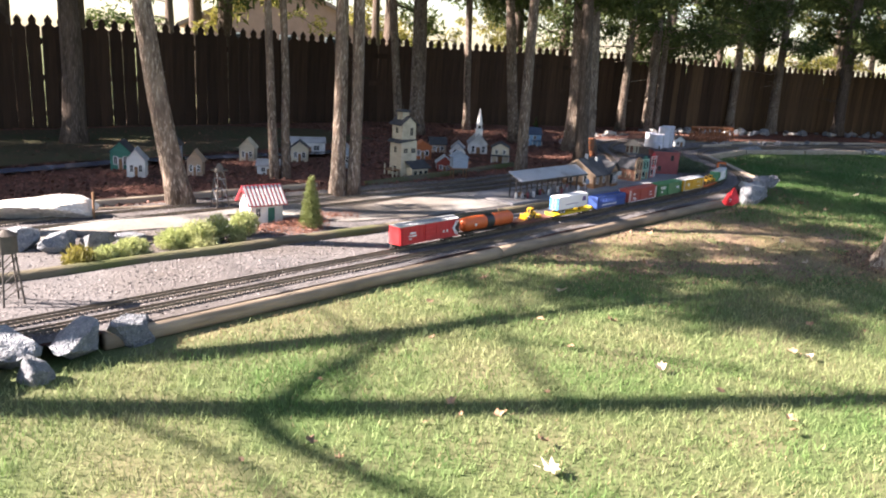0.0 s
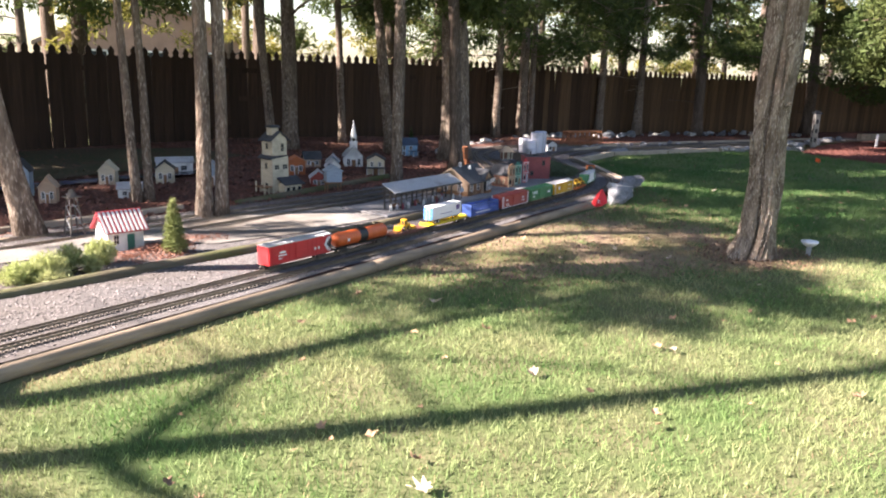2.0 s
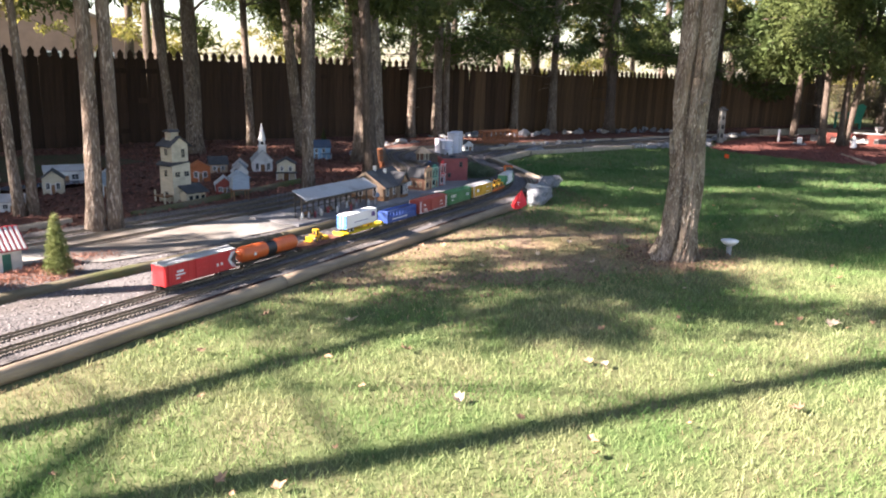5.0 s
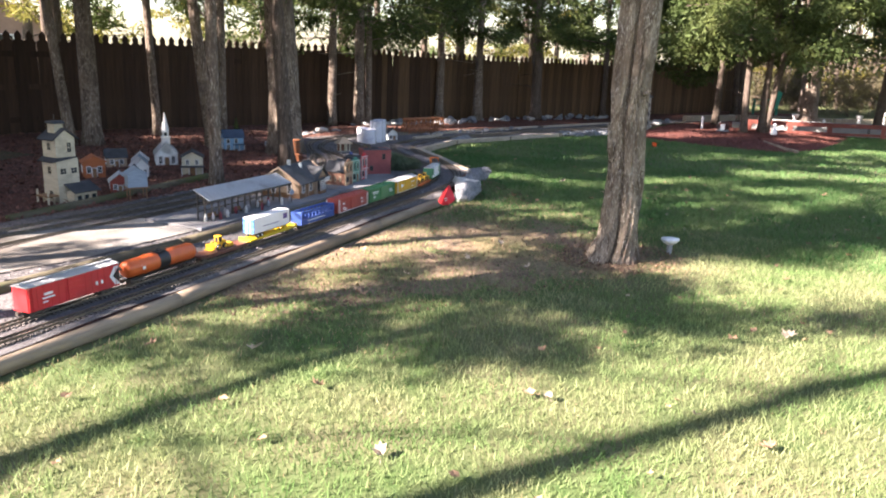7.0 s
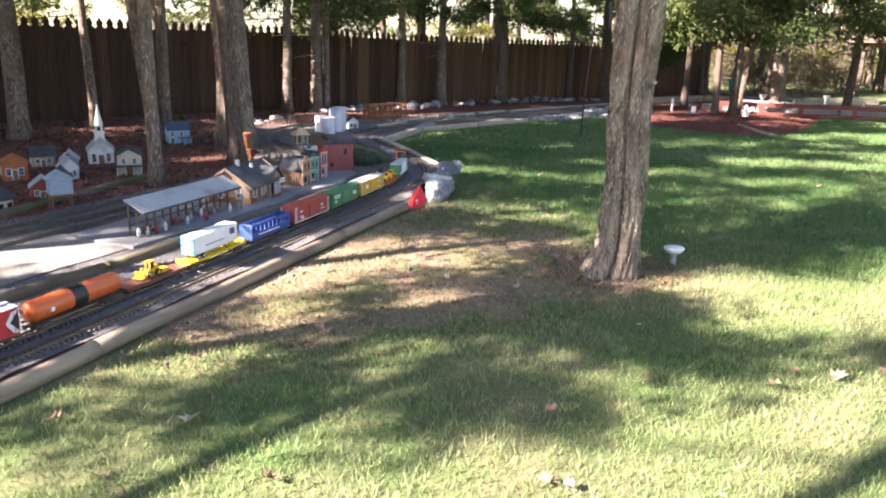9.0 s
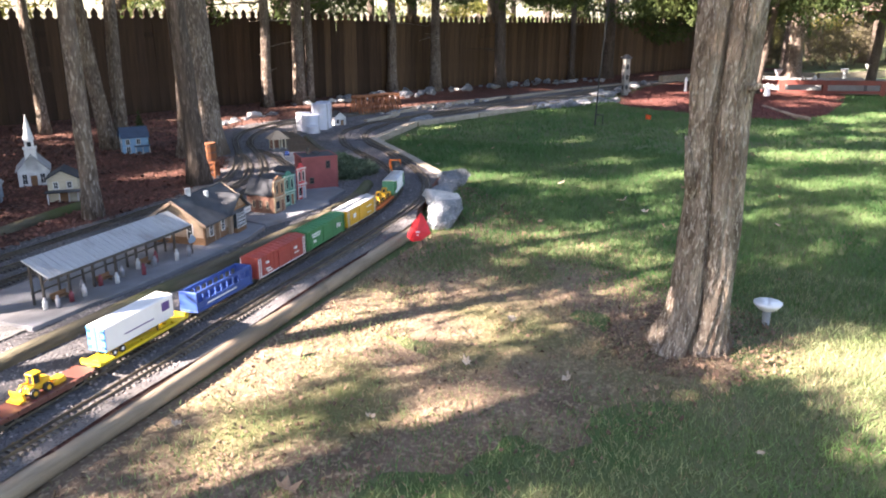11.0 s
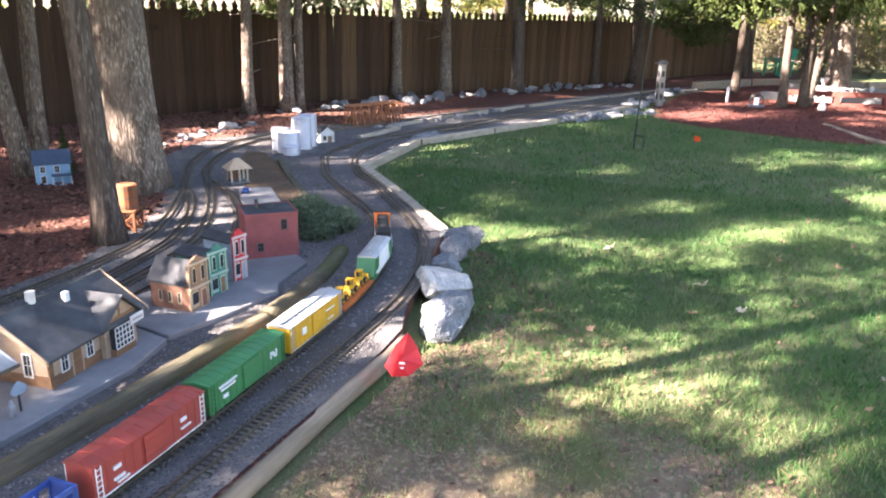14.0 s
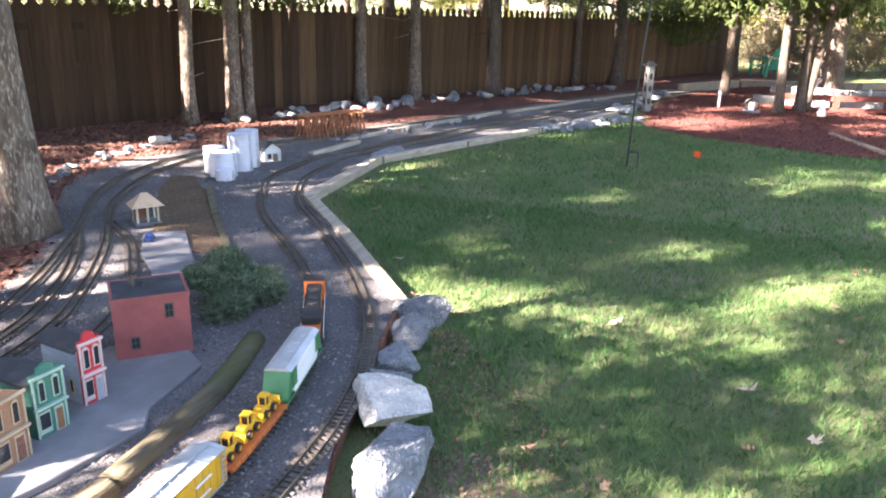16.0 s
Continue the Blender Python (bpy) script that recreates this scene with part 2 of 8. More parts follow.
M_LAWNBARK = mat("stringy_cedar_bark", (0.38, 0.315, 0.25), (0.11, 0.08, 0.06), scale=6, fine=30, rough=0.95, bump=1.0, stretch=(3.2, 3.2, 1.0), c3=(0.52, 0.46, 0.39), bdist=0.05, dirt=(0.17, 0.13, 0.10), spec=0.15)
M_DARKBARK = mat("dark_bark", (0.115, 0.088, 0.07), (0.055, 0.042, 0.034), scale=7, fine=26, rough=0.95, bump=0.9, stretch=(3.2, 3.2, 0.45), c3=(0.17, 0.135, 0.11), bdist=0.02, spec=0.15)
M_CEDAR = leafy("cedar_sprays", (0.045, 0.075, 0.022), (0.085, 0.105, 0.03))
M_YELLOWLEAF = leafy("autumn_leaves", (0.20, 0.17, 0.04), (0.12, 0.13, 0.035), thin=0.5)
M_GRASS = leafy("grass_blades", (0.10, 0.19, 0.055), (0.245, 0.26, 0.13), thin=0.3, rand=0.5)
M_FARGRASS = leafy("green_grass_blades", (0.055, 0.145, 0.04), (0.125, 0.185, 0.07), thin=0.3, rand=0.3)
M_STRAW = leafy("straw_blades", (0.36, 0.28, 0.16), (0.22, 0.165, 0.095), thin=0.2, rand=0.35)


def piecewise(table, x):
    return float(np.interp(x, [a for a, _ in table], [b for _, b in table]))


# outlines in plan, as y over x
FRONT = [(-30, 3.05), (1.4, 3.56), (4.0, 3.66), (7.0, 3.74), (7.95, 3.76), (8.5, 3.98), (9.7, 4.28), (11.75, 6.02), (13.7, 6.34), (16.9, 5.42), (20.7, 4.6), (24.5, 4.35), (30, 2.2), (34, 0.0)]
FENCE = [(-30, 12.6), (-6, 12.3), (6, 11.9), (10, 11.6), (14, 10.9), (17, 10.1), (20, 9.1), (23, 7.9), (26, 6.6), (29, 5.25), (33, 3.35)]
GRAVEL_BACK = [(-30, 6.3), (3, 6.25), (5, 6.05), (7, 5.95), (8.0, 5.97), (8.9, 6.24), (9.6, 6.68), (10.4, 7.45), (11.2, 8.15), (12.5, 8.6), (14, 8.3), (17, 7.3), (21, 6.2), (25, 5.1), (26, 4.4)]


def sheet(name, lo, hi, x0, x1, dx, rows, zf, material, lift=0.0):
    """A ground sheet between two outlines."""
    xs = np.arange(x0, x1 + dx / 2, dx)
    m = Mesh()
    vs = []
    for x in xs:
        a, b = piecewise(lo, x), piecewise(hi, x)
        for j in range(rows + 1):
            y = a + (b - a) * j / rows
            vs.append((x, y, zf(x, y) + lift))
    w = rows + 1
    m.add(vs, [(i * w + j, (i + 1) * w + j, (i + 1) * w + j + 1, i * w + j + 1) for i in range(len(xs) - 1) for j in range(rows)])
    return part(name, m, material, smooth=True)


# ---------- ground
m = Mesh()
gx, gy = [-250, -40, 0, 9, 26, 60, 350], [-300, -20, 0, 20, 60, 300]
m.add([(x, y, lawn_z(x, y)) for x in gx for y in gy], [(i * 6 + j, (i + 1) * 6 + j, (i + 1) * 6 + j + 1, i * 6 + j + 1) for i in range(6) for j in range(5)])
tagged(part("ground", m, M_LAWN), "green lawn soil under thin autumn grass", "ground", kind="structure")


def rough_bed(x, y):
    return bed_z(x, y) + 0.018 * noise.noise(Vector((x * 1.3, y * 1.3, 4.0)))


tagged(sheet("mulch_bed", FRONT, [(a, b + 0.35) for a, b in FENCE], -14, 33, 0.25, 26, rough_bed, M_BED), "raised bed covered in reddish brown leaf mulch", "ground", kind="structure")
tagged(sheet("gravel_bed", [(a, b + 0.01) for a, b in FRONT], GRAVEL_BACK, -14, 26, 0.25, 12, rough_bed, M_GRAVEL, 0.008), "grey crushed gravel track bed", "ground", kind="structure")
RED_LO = [(16.8, 1.1), (17.5, 0.72), (18.3, 0.42), (20.8, 0.0), (23.4, -0.25), (27, -0.8), (29, -1.0)]
RED_HI = [(16.8, 1.25), (17.2, 2.1), (17.7, 3.3), (18.3, 4.0), (19.3, 4.4), (20.7, 4.5), (24.5, 4.3), (29, 2.6)]


def red_z(x, y):
    a, b = piecewise(RED_LO, x), piecewise(RED_HI, x)
    k = max(0.0, min(y - a, b - y, (x - 16.8) * 0.6)) if b > a else 0
    return lawn_z(x, y) - 0.01 + 0.07 * (1 - math.exp(-k * 1.6)) + 0.02 * noise.noise(Vector((x, y, 1)))


tagged(sheet("red_mulch_bed", RED_LO, RED_HI, 16.8, 29, 0.25, 14, red_z, M_RED), "mounded bed of bright red shredded mulch", "ground", kind="structure")
# fine yard gravel, lightened further so the sunny patch is in its colour
M_PALEGRAVEL = mat("sun_paled_gravel", (0.30, 0.29, 0.27), (0.19, 0.18, 0.165), scale=2.0, fine=80, rough=0.95, bump=0.8, bdist=0.01, c3=(0.11, 0.105, 0.1), dirt=(0.13, 0.11, 0.09), spec=0.2)
tagged(sheet("yard_gravel", [(-0.5, 5.55), (1.4, 5.42), (2.7, 5.35), (3.4, 5.15), (3.7, 4.85), (4.4, 4.68), (5.45, 4.66)], [(-0.5, 5.95), (1.9, 5.78), (3.4, 5.72), (4.76, 5.55), (5.45, 5.35)], -0.5, 5.45, 0.15, 7, rough_bed, M_PALEGRAVEL, 0.016), "pale fine gravel of the station yard, sunlight in its colour", "ground", kind="structure")
SOIL_LO = [(9.95, 5.62), (10.3, 5.85), (11.5, 6.95), (11.9, 7.35)]
SOIL_HI = [(9.95, 6.0), (10.2, 6.35), (10.7, 6.75), (11.3, 7.25), (11.9, 7.6)]
tagged(sheet("soil_patch", SOIL_LO, SOIL_HI, 9.95, 11.9, 0.13, 5, rough_bed, M_SOIL, 0.02), "bare brown soil between the tracks", "ground", kind="structure")

WORN_LO = [(4.3, 3.3), (4.8, 2.7), (5.4, 2.15), (6.0, 1.6), (6.5, 1.3), (7.0, 1.35), (7.4, 1.8), (7.8, 2.4), (8.3, 2.9), (8.6, 3.4)]
WORN_HI = [(4.3, 3.66), (7.9, 3.66), (8.2, 3.6), (8.6, 3.7)]


def worn_z(x, y):
    a, b = piecewise(WORN_LO, x), piecewise(WORN_HI, x)
    k = min(1.0, (y - a) / 0.35, (x - 4.3) / 0.4, (8.6 - x) / 0.4)
    return lawn_z(x, y) + 0.010 * k - 0.004 + 0.012 * noise.noise(Vector((x * 3.0, y * 3.0, 7.0)))


tagged(sheet("worn_soil", WORN_LO, WORN_HI, 4.3, 8.6, 0.1, 14, worn_z, M_WORN), "worn patch of dry soil and straw in the lawn", "ground", kind="structure")
# thin back grass, its green darkened to hold the shade beside the fence
M_BACKLAWN = mat("thin_shade_toned_grass", (0.045, 0.058, 0.026), (0.075, 0.052, 0.034), scale=1.1, fine=60, rough=0.95, bump=0.6, c3=(0.10, 0.085, 0.05), bdist=0.012, spec=0.15)
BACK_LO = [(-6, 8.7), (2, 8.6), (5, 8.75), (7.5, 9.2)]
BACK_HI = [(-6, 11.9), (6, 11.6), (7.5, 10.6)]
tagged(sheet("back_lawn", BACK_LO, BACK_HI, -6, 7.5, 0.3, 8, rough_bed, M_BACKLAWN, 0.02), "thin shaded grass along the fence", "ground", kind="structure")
tagged(sheet("blue_stream", [(1.2, 7.95), (3.5, 8.25), (6.2, 8.0)], [(1.2, 8.2), (3.5, 8.55), (6.2, 8.3)], 1.2, 6.2, 0.2, 4, bed_z, mat("blue_painted_water", (0.045, 0.06, 0.10), (0.07, 0.09, 0.135), scale=2, fine=14, rough=0.2, bump=0.25), 0.035), "blue painted model stream behind the houses", "stream", kind="structure")

# ---------- logs and edging boards


def log(name, line, r, material, label, z=0.0, sides=18, ridges=0.0):
    pts = along(line, 0.12)
    pts.append((Vector((*line[-1], 0)), 0))
    m = Mesh()
    seed = 4.1
    m.tube([(p.x, p.y + 0.012 * noise.noise(Vector((p.x * 1.2, seed, 0))), z + r * 0.92 + lawn_z(p.x, p.y)) for p, _ in pts],
           [r * (1 + 0.09 * 0.5 * noise.noise(Vector((p.x * 2, 3, seed)))) for p, _ in pts], sides, 0.12, seed, ridges)
    return tagged(part(name, m, material, smooth=True), label, "log", kind="structure")


log("edging_log", [(1.33, 3.57), (2.6, 3.615), (4.182, 3.665)], 0.044, M_LOG, "pale peeled log edging the raised track bed", ridges=0.08)
log("edging_log", [(4.18, 3.665), (5.5, 3.705), (6.575, 3.735)], 0.044, M_LOG, "pale peeled log edging the raised track bed", ridges=0.08)
log("edging_log", [(6.57, 3.735), (7.2, 3.75), (7.97, 3.77)], 0.044, M_LOG, "pale peeled log with a cut end beside a red flag", ridges=0.08)
log("mossy_log", [(1.0, 4.62), (3.0, 4.53), (5.0, 4.44)], 0.05, M_MOSSLOG, "mossy log between the tracks and the gravel yard", z=0.045, ridges=0.12)
log("mossy_log", [(5.03, 4.43), (6.5, 4.43), (7.8, 4.44)], 0.052, M_MOSSLOG, "mossy log below the station platform", z=0.045, ridges=0.14)
log("mossy_log", [(7.82, 4.45), (8.4, 4.52), (8.95, 4.68)], 0.052, M_MOSSLOG, "mossy log below the station platform", z=0.045, ridges=0.14)


log("dark_log", [(4.9, 6.12), (5.85, 6.22), (6.6, 6.3), (7.45, 6.42)], 0.045, M_MOSSLOG, "old dark log between mulch and yard track", z=0.05, ridges=0.14)
log("mulch_pole", [(2.14, 6.24), (2.78, 6.03)], 0.022, M_LOG, "thin pale pole lying on the mulch", z=0.07)
log("mulch_edging", [(16.95, 0.80), (17.35, 1.0), (18.2, 1.28), (18.9, 1.5)], 0.04, M_LOG, "pale bent branch edging the red mulch", z=0.0)


def board(a, b, w, h, label, z=0.0, material=None):
    """A square timber lying from a to b."""
    a, b = Vector((*a, 0)), Vector((*b, 0))
    d = b - a
    za, zb = lawn_z(a.x, 0) + z, lawn_z(b.x, 0) + z
    n = d.normalized().cross(Vector((0, 0, 1))) * w / 2
    m = Mesh()
    vs = []
    for p, zz in ((a, za), (b, zb)):
        for s, q in ((-1, 0), (1, 0), (1, h), (-1, h)):
            vs.append((p.x + n.x * s, p.y + n.y * s, zz + q))
    m.add(vs, [(0, 1, 2, 3), (7, 6, 5, 4), (0, 4, 5, 1), (1, 5, 6, 2), (2, 6, 7, 3), (3, 7, 4, 0)])
    return tagged(part("edging_board", m, material or M_TIMBER, bevel=0.006), label, "timber", "bed edging", "structure")


EDGE = "weathered grey timber edging the track bed and lawn"
board((9.72, 4.30), (10.75, 5.17), 0.09, 0.10, EDGE)
board((10.76, 5.18), (11.66, 6.0), 0.09, 0.10, EDGE)
board((11.70, 6.06), (13.7, 6.36), 0.10, 0.085, EDGE)
for a, b in zip([(13.75, 6.35), (15.3, 5.92), (16.95, 5.44), (18.6, 5.05)], [(15.25, 5.93), (16.9, 5.45), (18.55, 5.06), (20.7, 4.6)]):
    board(a, b, 0.11, 0.075, EDGE)
board((9.98, 5.56), (10.75, 6.25), 0.06, 0.105, "old mossy board between gravel and soil", material=M_MOSSLOG)
board((10.77, 6.27), (11.55, 6.92), 0.06, 0.10, "old mossy board between gravel and soil", material=M_MOSSLOG)
for a, b in (((13.55, 7.10), (14.6, 7.06)), ((14.7, 7.25), (16.4, 7.0)), ((16.5, 6.95), (18.6, 6.5)), ((18.7, 6.4), (21.6, 5.6)), ((21.7, 5.55), (24.6, 4.7))):
    board(a, b, 0.07, 0.085, "long pale timber beside the far tracks")
board((1.9, 6.42), (4.4, 6.28), 0.06, 0.13, "grey timber at the back of the gravel yard")

m = Mesh()
ep = along([(8.15, 3.86), (8.6, 3.99), (9.15, 4.13), (9.72, 4.27)], 0.06)
for (p, h), (q, _) in zip(ep, ep[1:]):
    m.box(-0.005, (q - p).length + 0.005, -0.007, 0.007, -0.02, 0.088, pose(p.x, p.y + 0.012, 0, 0, 0, math.degrees(math.atan2(q.y - p.y, q.x - p.x))))
tagged(part("edging_strip", m, mat("rusted_edging", (0.20, 0.085, 0.05), (0.12, 0.05, 0.032), scale=9, fine=60, rough=0.9, bump=0.4)), "rust-brown edging strip behind the rocks of the bend", "edging", kind="structure")

# ---------- fence
fence = thing("picket_fence", "tall dark brown wooden fence with pointed gothic pickets", "fence", kind="structure")
pk = Mesh()
tip = [(-0.088, 0.0), (0.088, 0.0), (0.088, 1.46), (0.052, 1.485), (0.040, 1.50), (0.052, 1.535), (0.045, 1.565), (0.0, 1.625), (-0.045, 1.565), (-0.052, 1.535), (-0.040, 1.50), (-0.052, 1.485), (-0.088, 1.46)]
pk.slab(tip, "y", -0.011, 0.011)
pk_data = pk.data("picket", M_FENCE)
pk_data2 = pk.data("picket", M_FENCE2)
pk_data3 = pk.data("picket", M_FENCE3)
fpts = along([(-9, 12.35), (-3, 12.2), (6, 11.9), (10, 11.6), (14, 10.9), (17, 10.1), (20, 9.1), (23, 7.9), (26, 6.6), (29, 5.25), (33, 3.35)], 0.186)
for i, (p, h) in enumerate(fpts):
    # picket tone by x: shaded left, half-lit middle, sunlit right, edges mixed
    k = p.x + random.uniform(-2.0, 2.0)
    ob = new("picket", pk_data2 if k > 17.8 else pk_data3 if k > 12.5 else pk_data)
    ob.parent = fence
    top = -0.14 * smoothstep(14, 22, p.x) - 0.12 * smoothstep(22, 33, p.x)
    ob.matrix_basis = pose(p.x, p.y, lawn_z(p.x, 0) + 0.02 + random.uniform(-0.006, 0.006), random.uniform(-0.4, 0.4), random.uniform(-0.5, 0.5), math.degrees(h)) @ Matrix.Translation((0, 0.004 * (i % 2), 0)) @ Matrix.Diagonal((random.uniform(1.06, 1.10) if p.x > 8.5 else random.uniform(0.985, 1.05), 1, 1 + (top - lawn_z(p.x, 0)) / 1.6, 1))
m = Mesh()
for p, h in fpts[::13]:
    m.box(-0.045, 0.045, 0.05, 0.14, -0.1, 1.38, pose(p.x, p.y, lawn_z(p.x, 0), 0, 0, math.degrees(h)))
part("fence_posts", m, M_FENCE, fence)["kind"] = "stuff"
for zz in (0.25, 0.75, 1.25):
    m = Mesh()
    for (p, h), (q, _) in zip(fpts[::13], fpts[13::13]):
        d = (q - p).length
        m.box(0, d, 0.012, 0.05, zz, zz + 0.085, pose(p.x, p.y, lawn_z(p.x, 0), 0, 0, math.degrees(math.atan2(q.y - p.y, q.x - p.x))))
    part("rail", m, M_FENCE, fence)

# ---------- tracks
OUTER = [(-12, 3.45), (3, 3.75), (6, 3.85), (7.6, 3.91), (8.5, 3.99), (9.2, 4.22), (9.8, 4.58), (10.4, 5.05), (10.95, 5.52), (11.45, 5.96), (12.1, 6.35), (12.9, 6.6), (14.0, 6.62), (16.5, 6.1), (19, 5.45), (22, 4.75), (25, 3.9)]
INNER = [(-12, 3.62), (3, 3.92), (6, 4.02), (7.3, 4.09), (8.1, 4.16), (8.74, 4.30), (9.1, 4.46), (9.55, 4.72), (9.95, 5.02), (10.3, 5.34), (10.66, 5.70), (11.08, 6.07), (11.6, 6.42), (12.15, 6.72), (12.8, 6.88), (13.8, 6.88), (16.4, 6.4), (19, 5.75), (22, 5.0), (25, 4.1)]
YARD_A = [(-6, 6.1), (2, 6.0), (5, 5.78), (7.1, 5.79), (8.0, 5.83), (8.6, 5.95), (9.08, 6.19), (9.55, 6.50), (10.0, 6.82), (10.6, 7.3), (11.1, 7.66), (11.8, 8.0), (12.8, 8.2), (14, 8.05), (16.5, 7.2), (20, 6.2)]
YARD_B = [(-6, 5.85), (2, 5.75), (5, 5.6), (7.3, 5.55), (8.46, 5.72), (9.08, 6.02), (9.6, 6.42), (10.0, 6.82)]
YARD_C = [(3, 5.45), (5, 5.38), (7.2, 5.36), (8.5, 5.56), (9.17, 5.91), (9.8, 6.38), (10.25, 6.78), (10.74, 7.2), (11.4, 7.6), (12.2, 7.9), (13.2, 7.95), (15, 7.4)]
YARD_D = [(7.7, 5.22), (8.66, 5.36), (9.24, 5.68), (9.65, 6.02), (9.98, 6.36), (10.3, 6.82)]
tie = Mesh().box(-0.007, 0.007, -0.046, 0.046, 0.0, 0.014)
tie_data = tie.data("tie", M_TIE)


def track(line, label, near=None):
    tr = thing("railway_track", label, "railway track", group="model railway tracks")
    pts = along(line, 0.03)
    for s in (-0.0225, 0.0225):
        m = Mesh()
        vs, fs = [], []
        for i, (p, h) in enumerate(pts[::3]):
            n = Vector((-math.sin(h), math.cos(h), 0))
            z = bed_z(p.x, p.y) + 0.017
            for o, q in ((-0.0035, 0), (0.0035, 0), (0.0025, 0.011), (-0.0025, 0.011)):
                w = p + n * (s + o)
                vs.append((w.x, w.y, z + q))
        for i in range(len(vs) // 4 - 1):
            for j in range(4):
                fs.append((i * 4 + j, i * 4 + (j + 1) % 4, i * 4 + 4 + (j + 1) % 4, i * 4 + 4 + j))
        m.add(vs, fs)
        part("rail", m, M_RAIL, tr)
    rest = Mesh()
    for p, h in pts:
        at = pose(p.x, p.y, bed_z(p.x, p.y) + 0.004, 0, 0, math.degrees(h) + random.uniform(-1.5, 1.5))
        if near and near[0] < p.x < near[1]:
            ob = new("tie", tie_data)
            ob.parent = tr
            ob.matrix_basis = at
        elif p.x > -1.5:
            rest.box(-0.007, 0.007, -0.046, 0.046, 0.0, 0.014, at)
    part("tie_run", rest, M_TIE, tr)["kind"] = "stuff"
    return tr


TRACK_LABEL = "narrow model railway track with dark ties on grey gravel"
track(OUTER, "model railway track running beside the edging log", (5.4, 10.6))
track(INNER, "model railway track that carries the freight train", (7.6, 11.2))
for ln in (YARD_A, YARD_B, YARD_C, YARD_D):
    track(ln, TRACK_LABEL)

# ---------- trees


def sprays(centres, radii, count, size, seed, droop=0.3, hollow=0.25, slim=0.13):
    """Small two-bladed sprays scattered in uneven clumps; returns vertices and quads."""
    rng = np.random.default_rng(seed)
    c = np.array(centres, float)
    r = np.array(radii, float)
    w = r.prod(axis=1) ** (2 / 3)
    pick = rng.choice(len(c), count, p=w / w.sum())
    d = rng.normal(size=(count, 3))
    d /= np.linalg.norm(d, axis=1)[:, None]
    rad = (hollow + (1 - hollow) * rng.random(count) ** 0.6)[:, None]
    pos = c[pick] + d * rad * r[pick]
    a = rng.normal(size=(count, 3)) + d * 0.9
    a[:, 2] -= droop
    a /= np.linalg.norm(a, axis=1)[:, None]
    b = np.cross(a, rng.normal(size=(count, 3)))
    b /= np.linalg.norm(b, axis=1)[:, None]
    s = (size * rng.uniform(0.5, 1.35, count))[:, None]
    q = np.stack([pos - a * s * 0.5, pos + b * s * slim, pos + a * s * 0.5, pos - b * s * slim], 1)
    return q.reshape(-1, 3), np.arange(count * 4).reshape(-1, 4)


def limb_path(p, d, length, n, seed, sag):
    pts = [Vector(p)]
    d = Vector(d).normalized()
    for i in range(n):
        d = (d + Vector((noise.noise(Vector((seed, i * 0.7, 0))), noise.noise(Vector((seed, i * 0.7, 5))), noise.noise(Vector((seed, i * 0.7, 9))) - sag)) * 0.35).normalized()
        pts.append(pts[-1] + d * (length / n))
    return pts


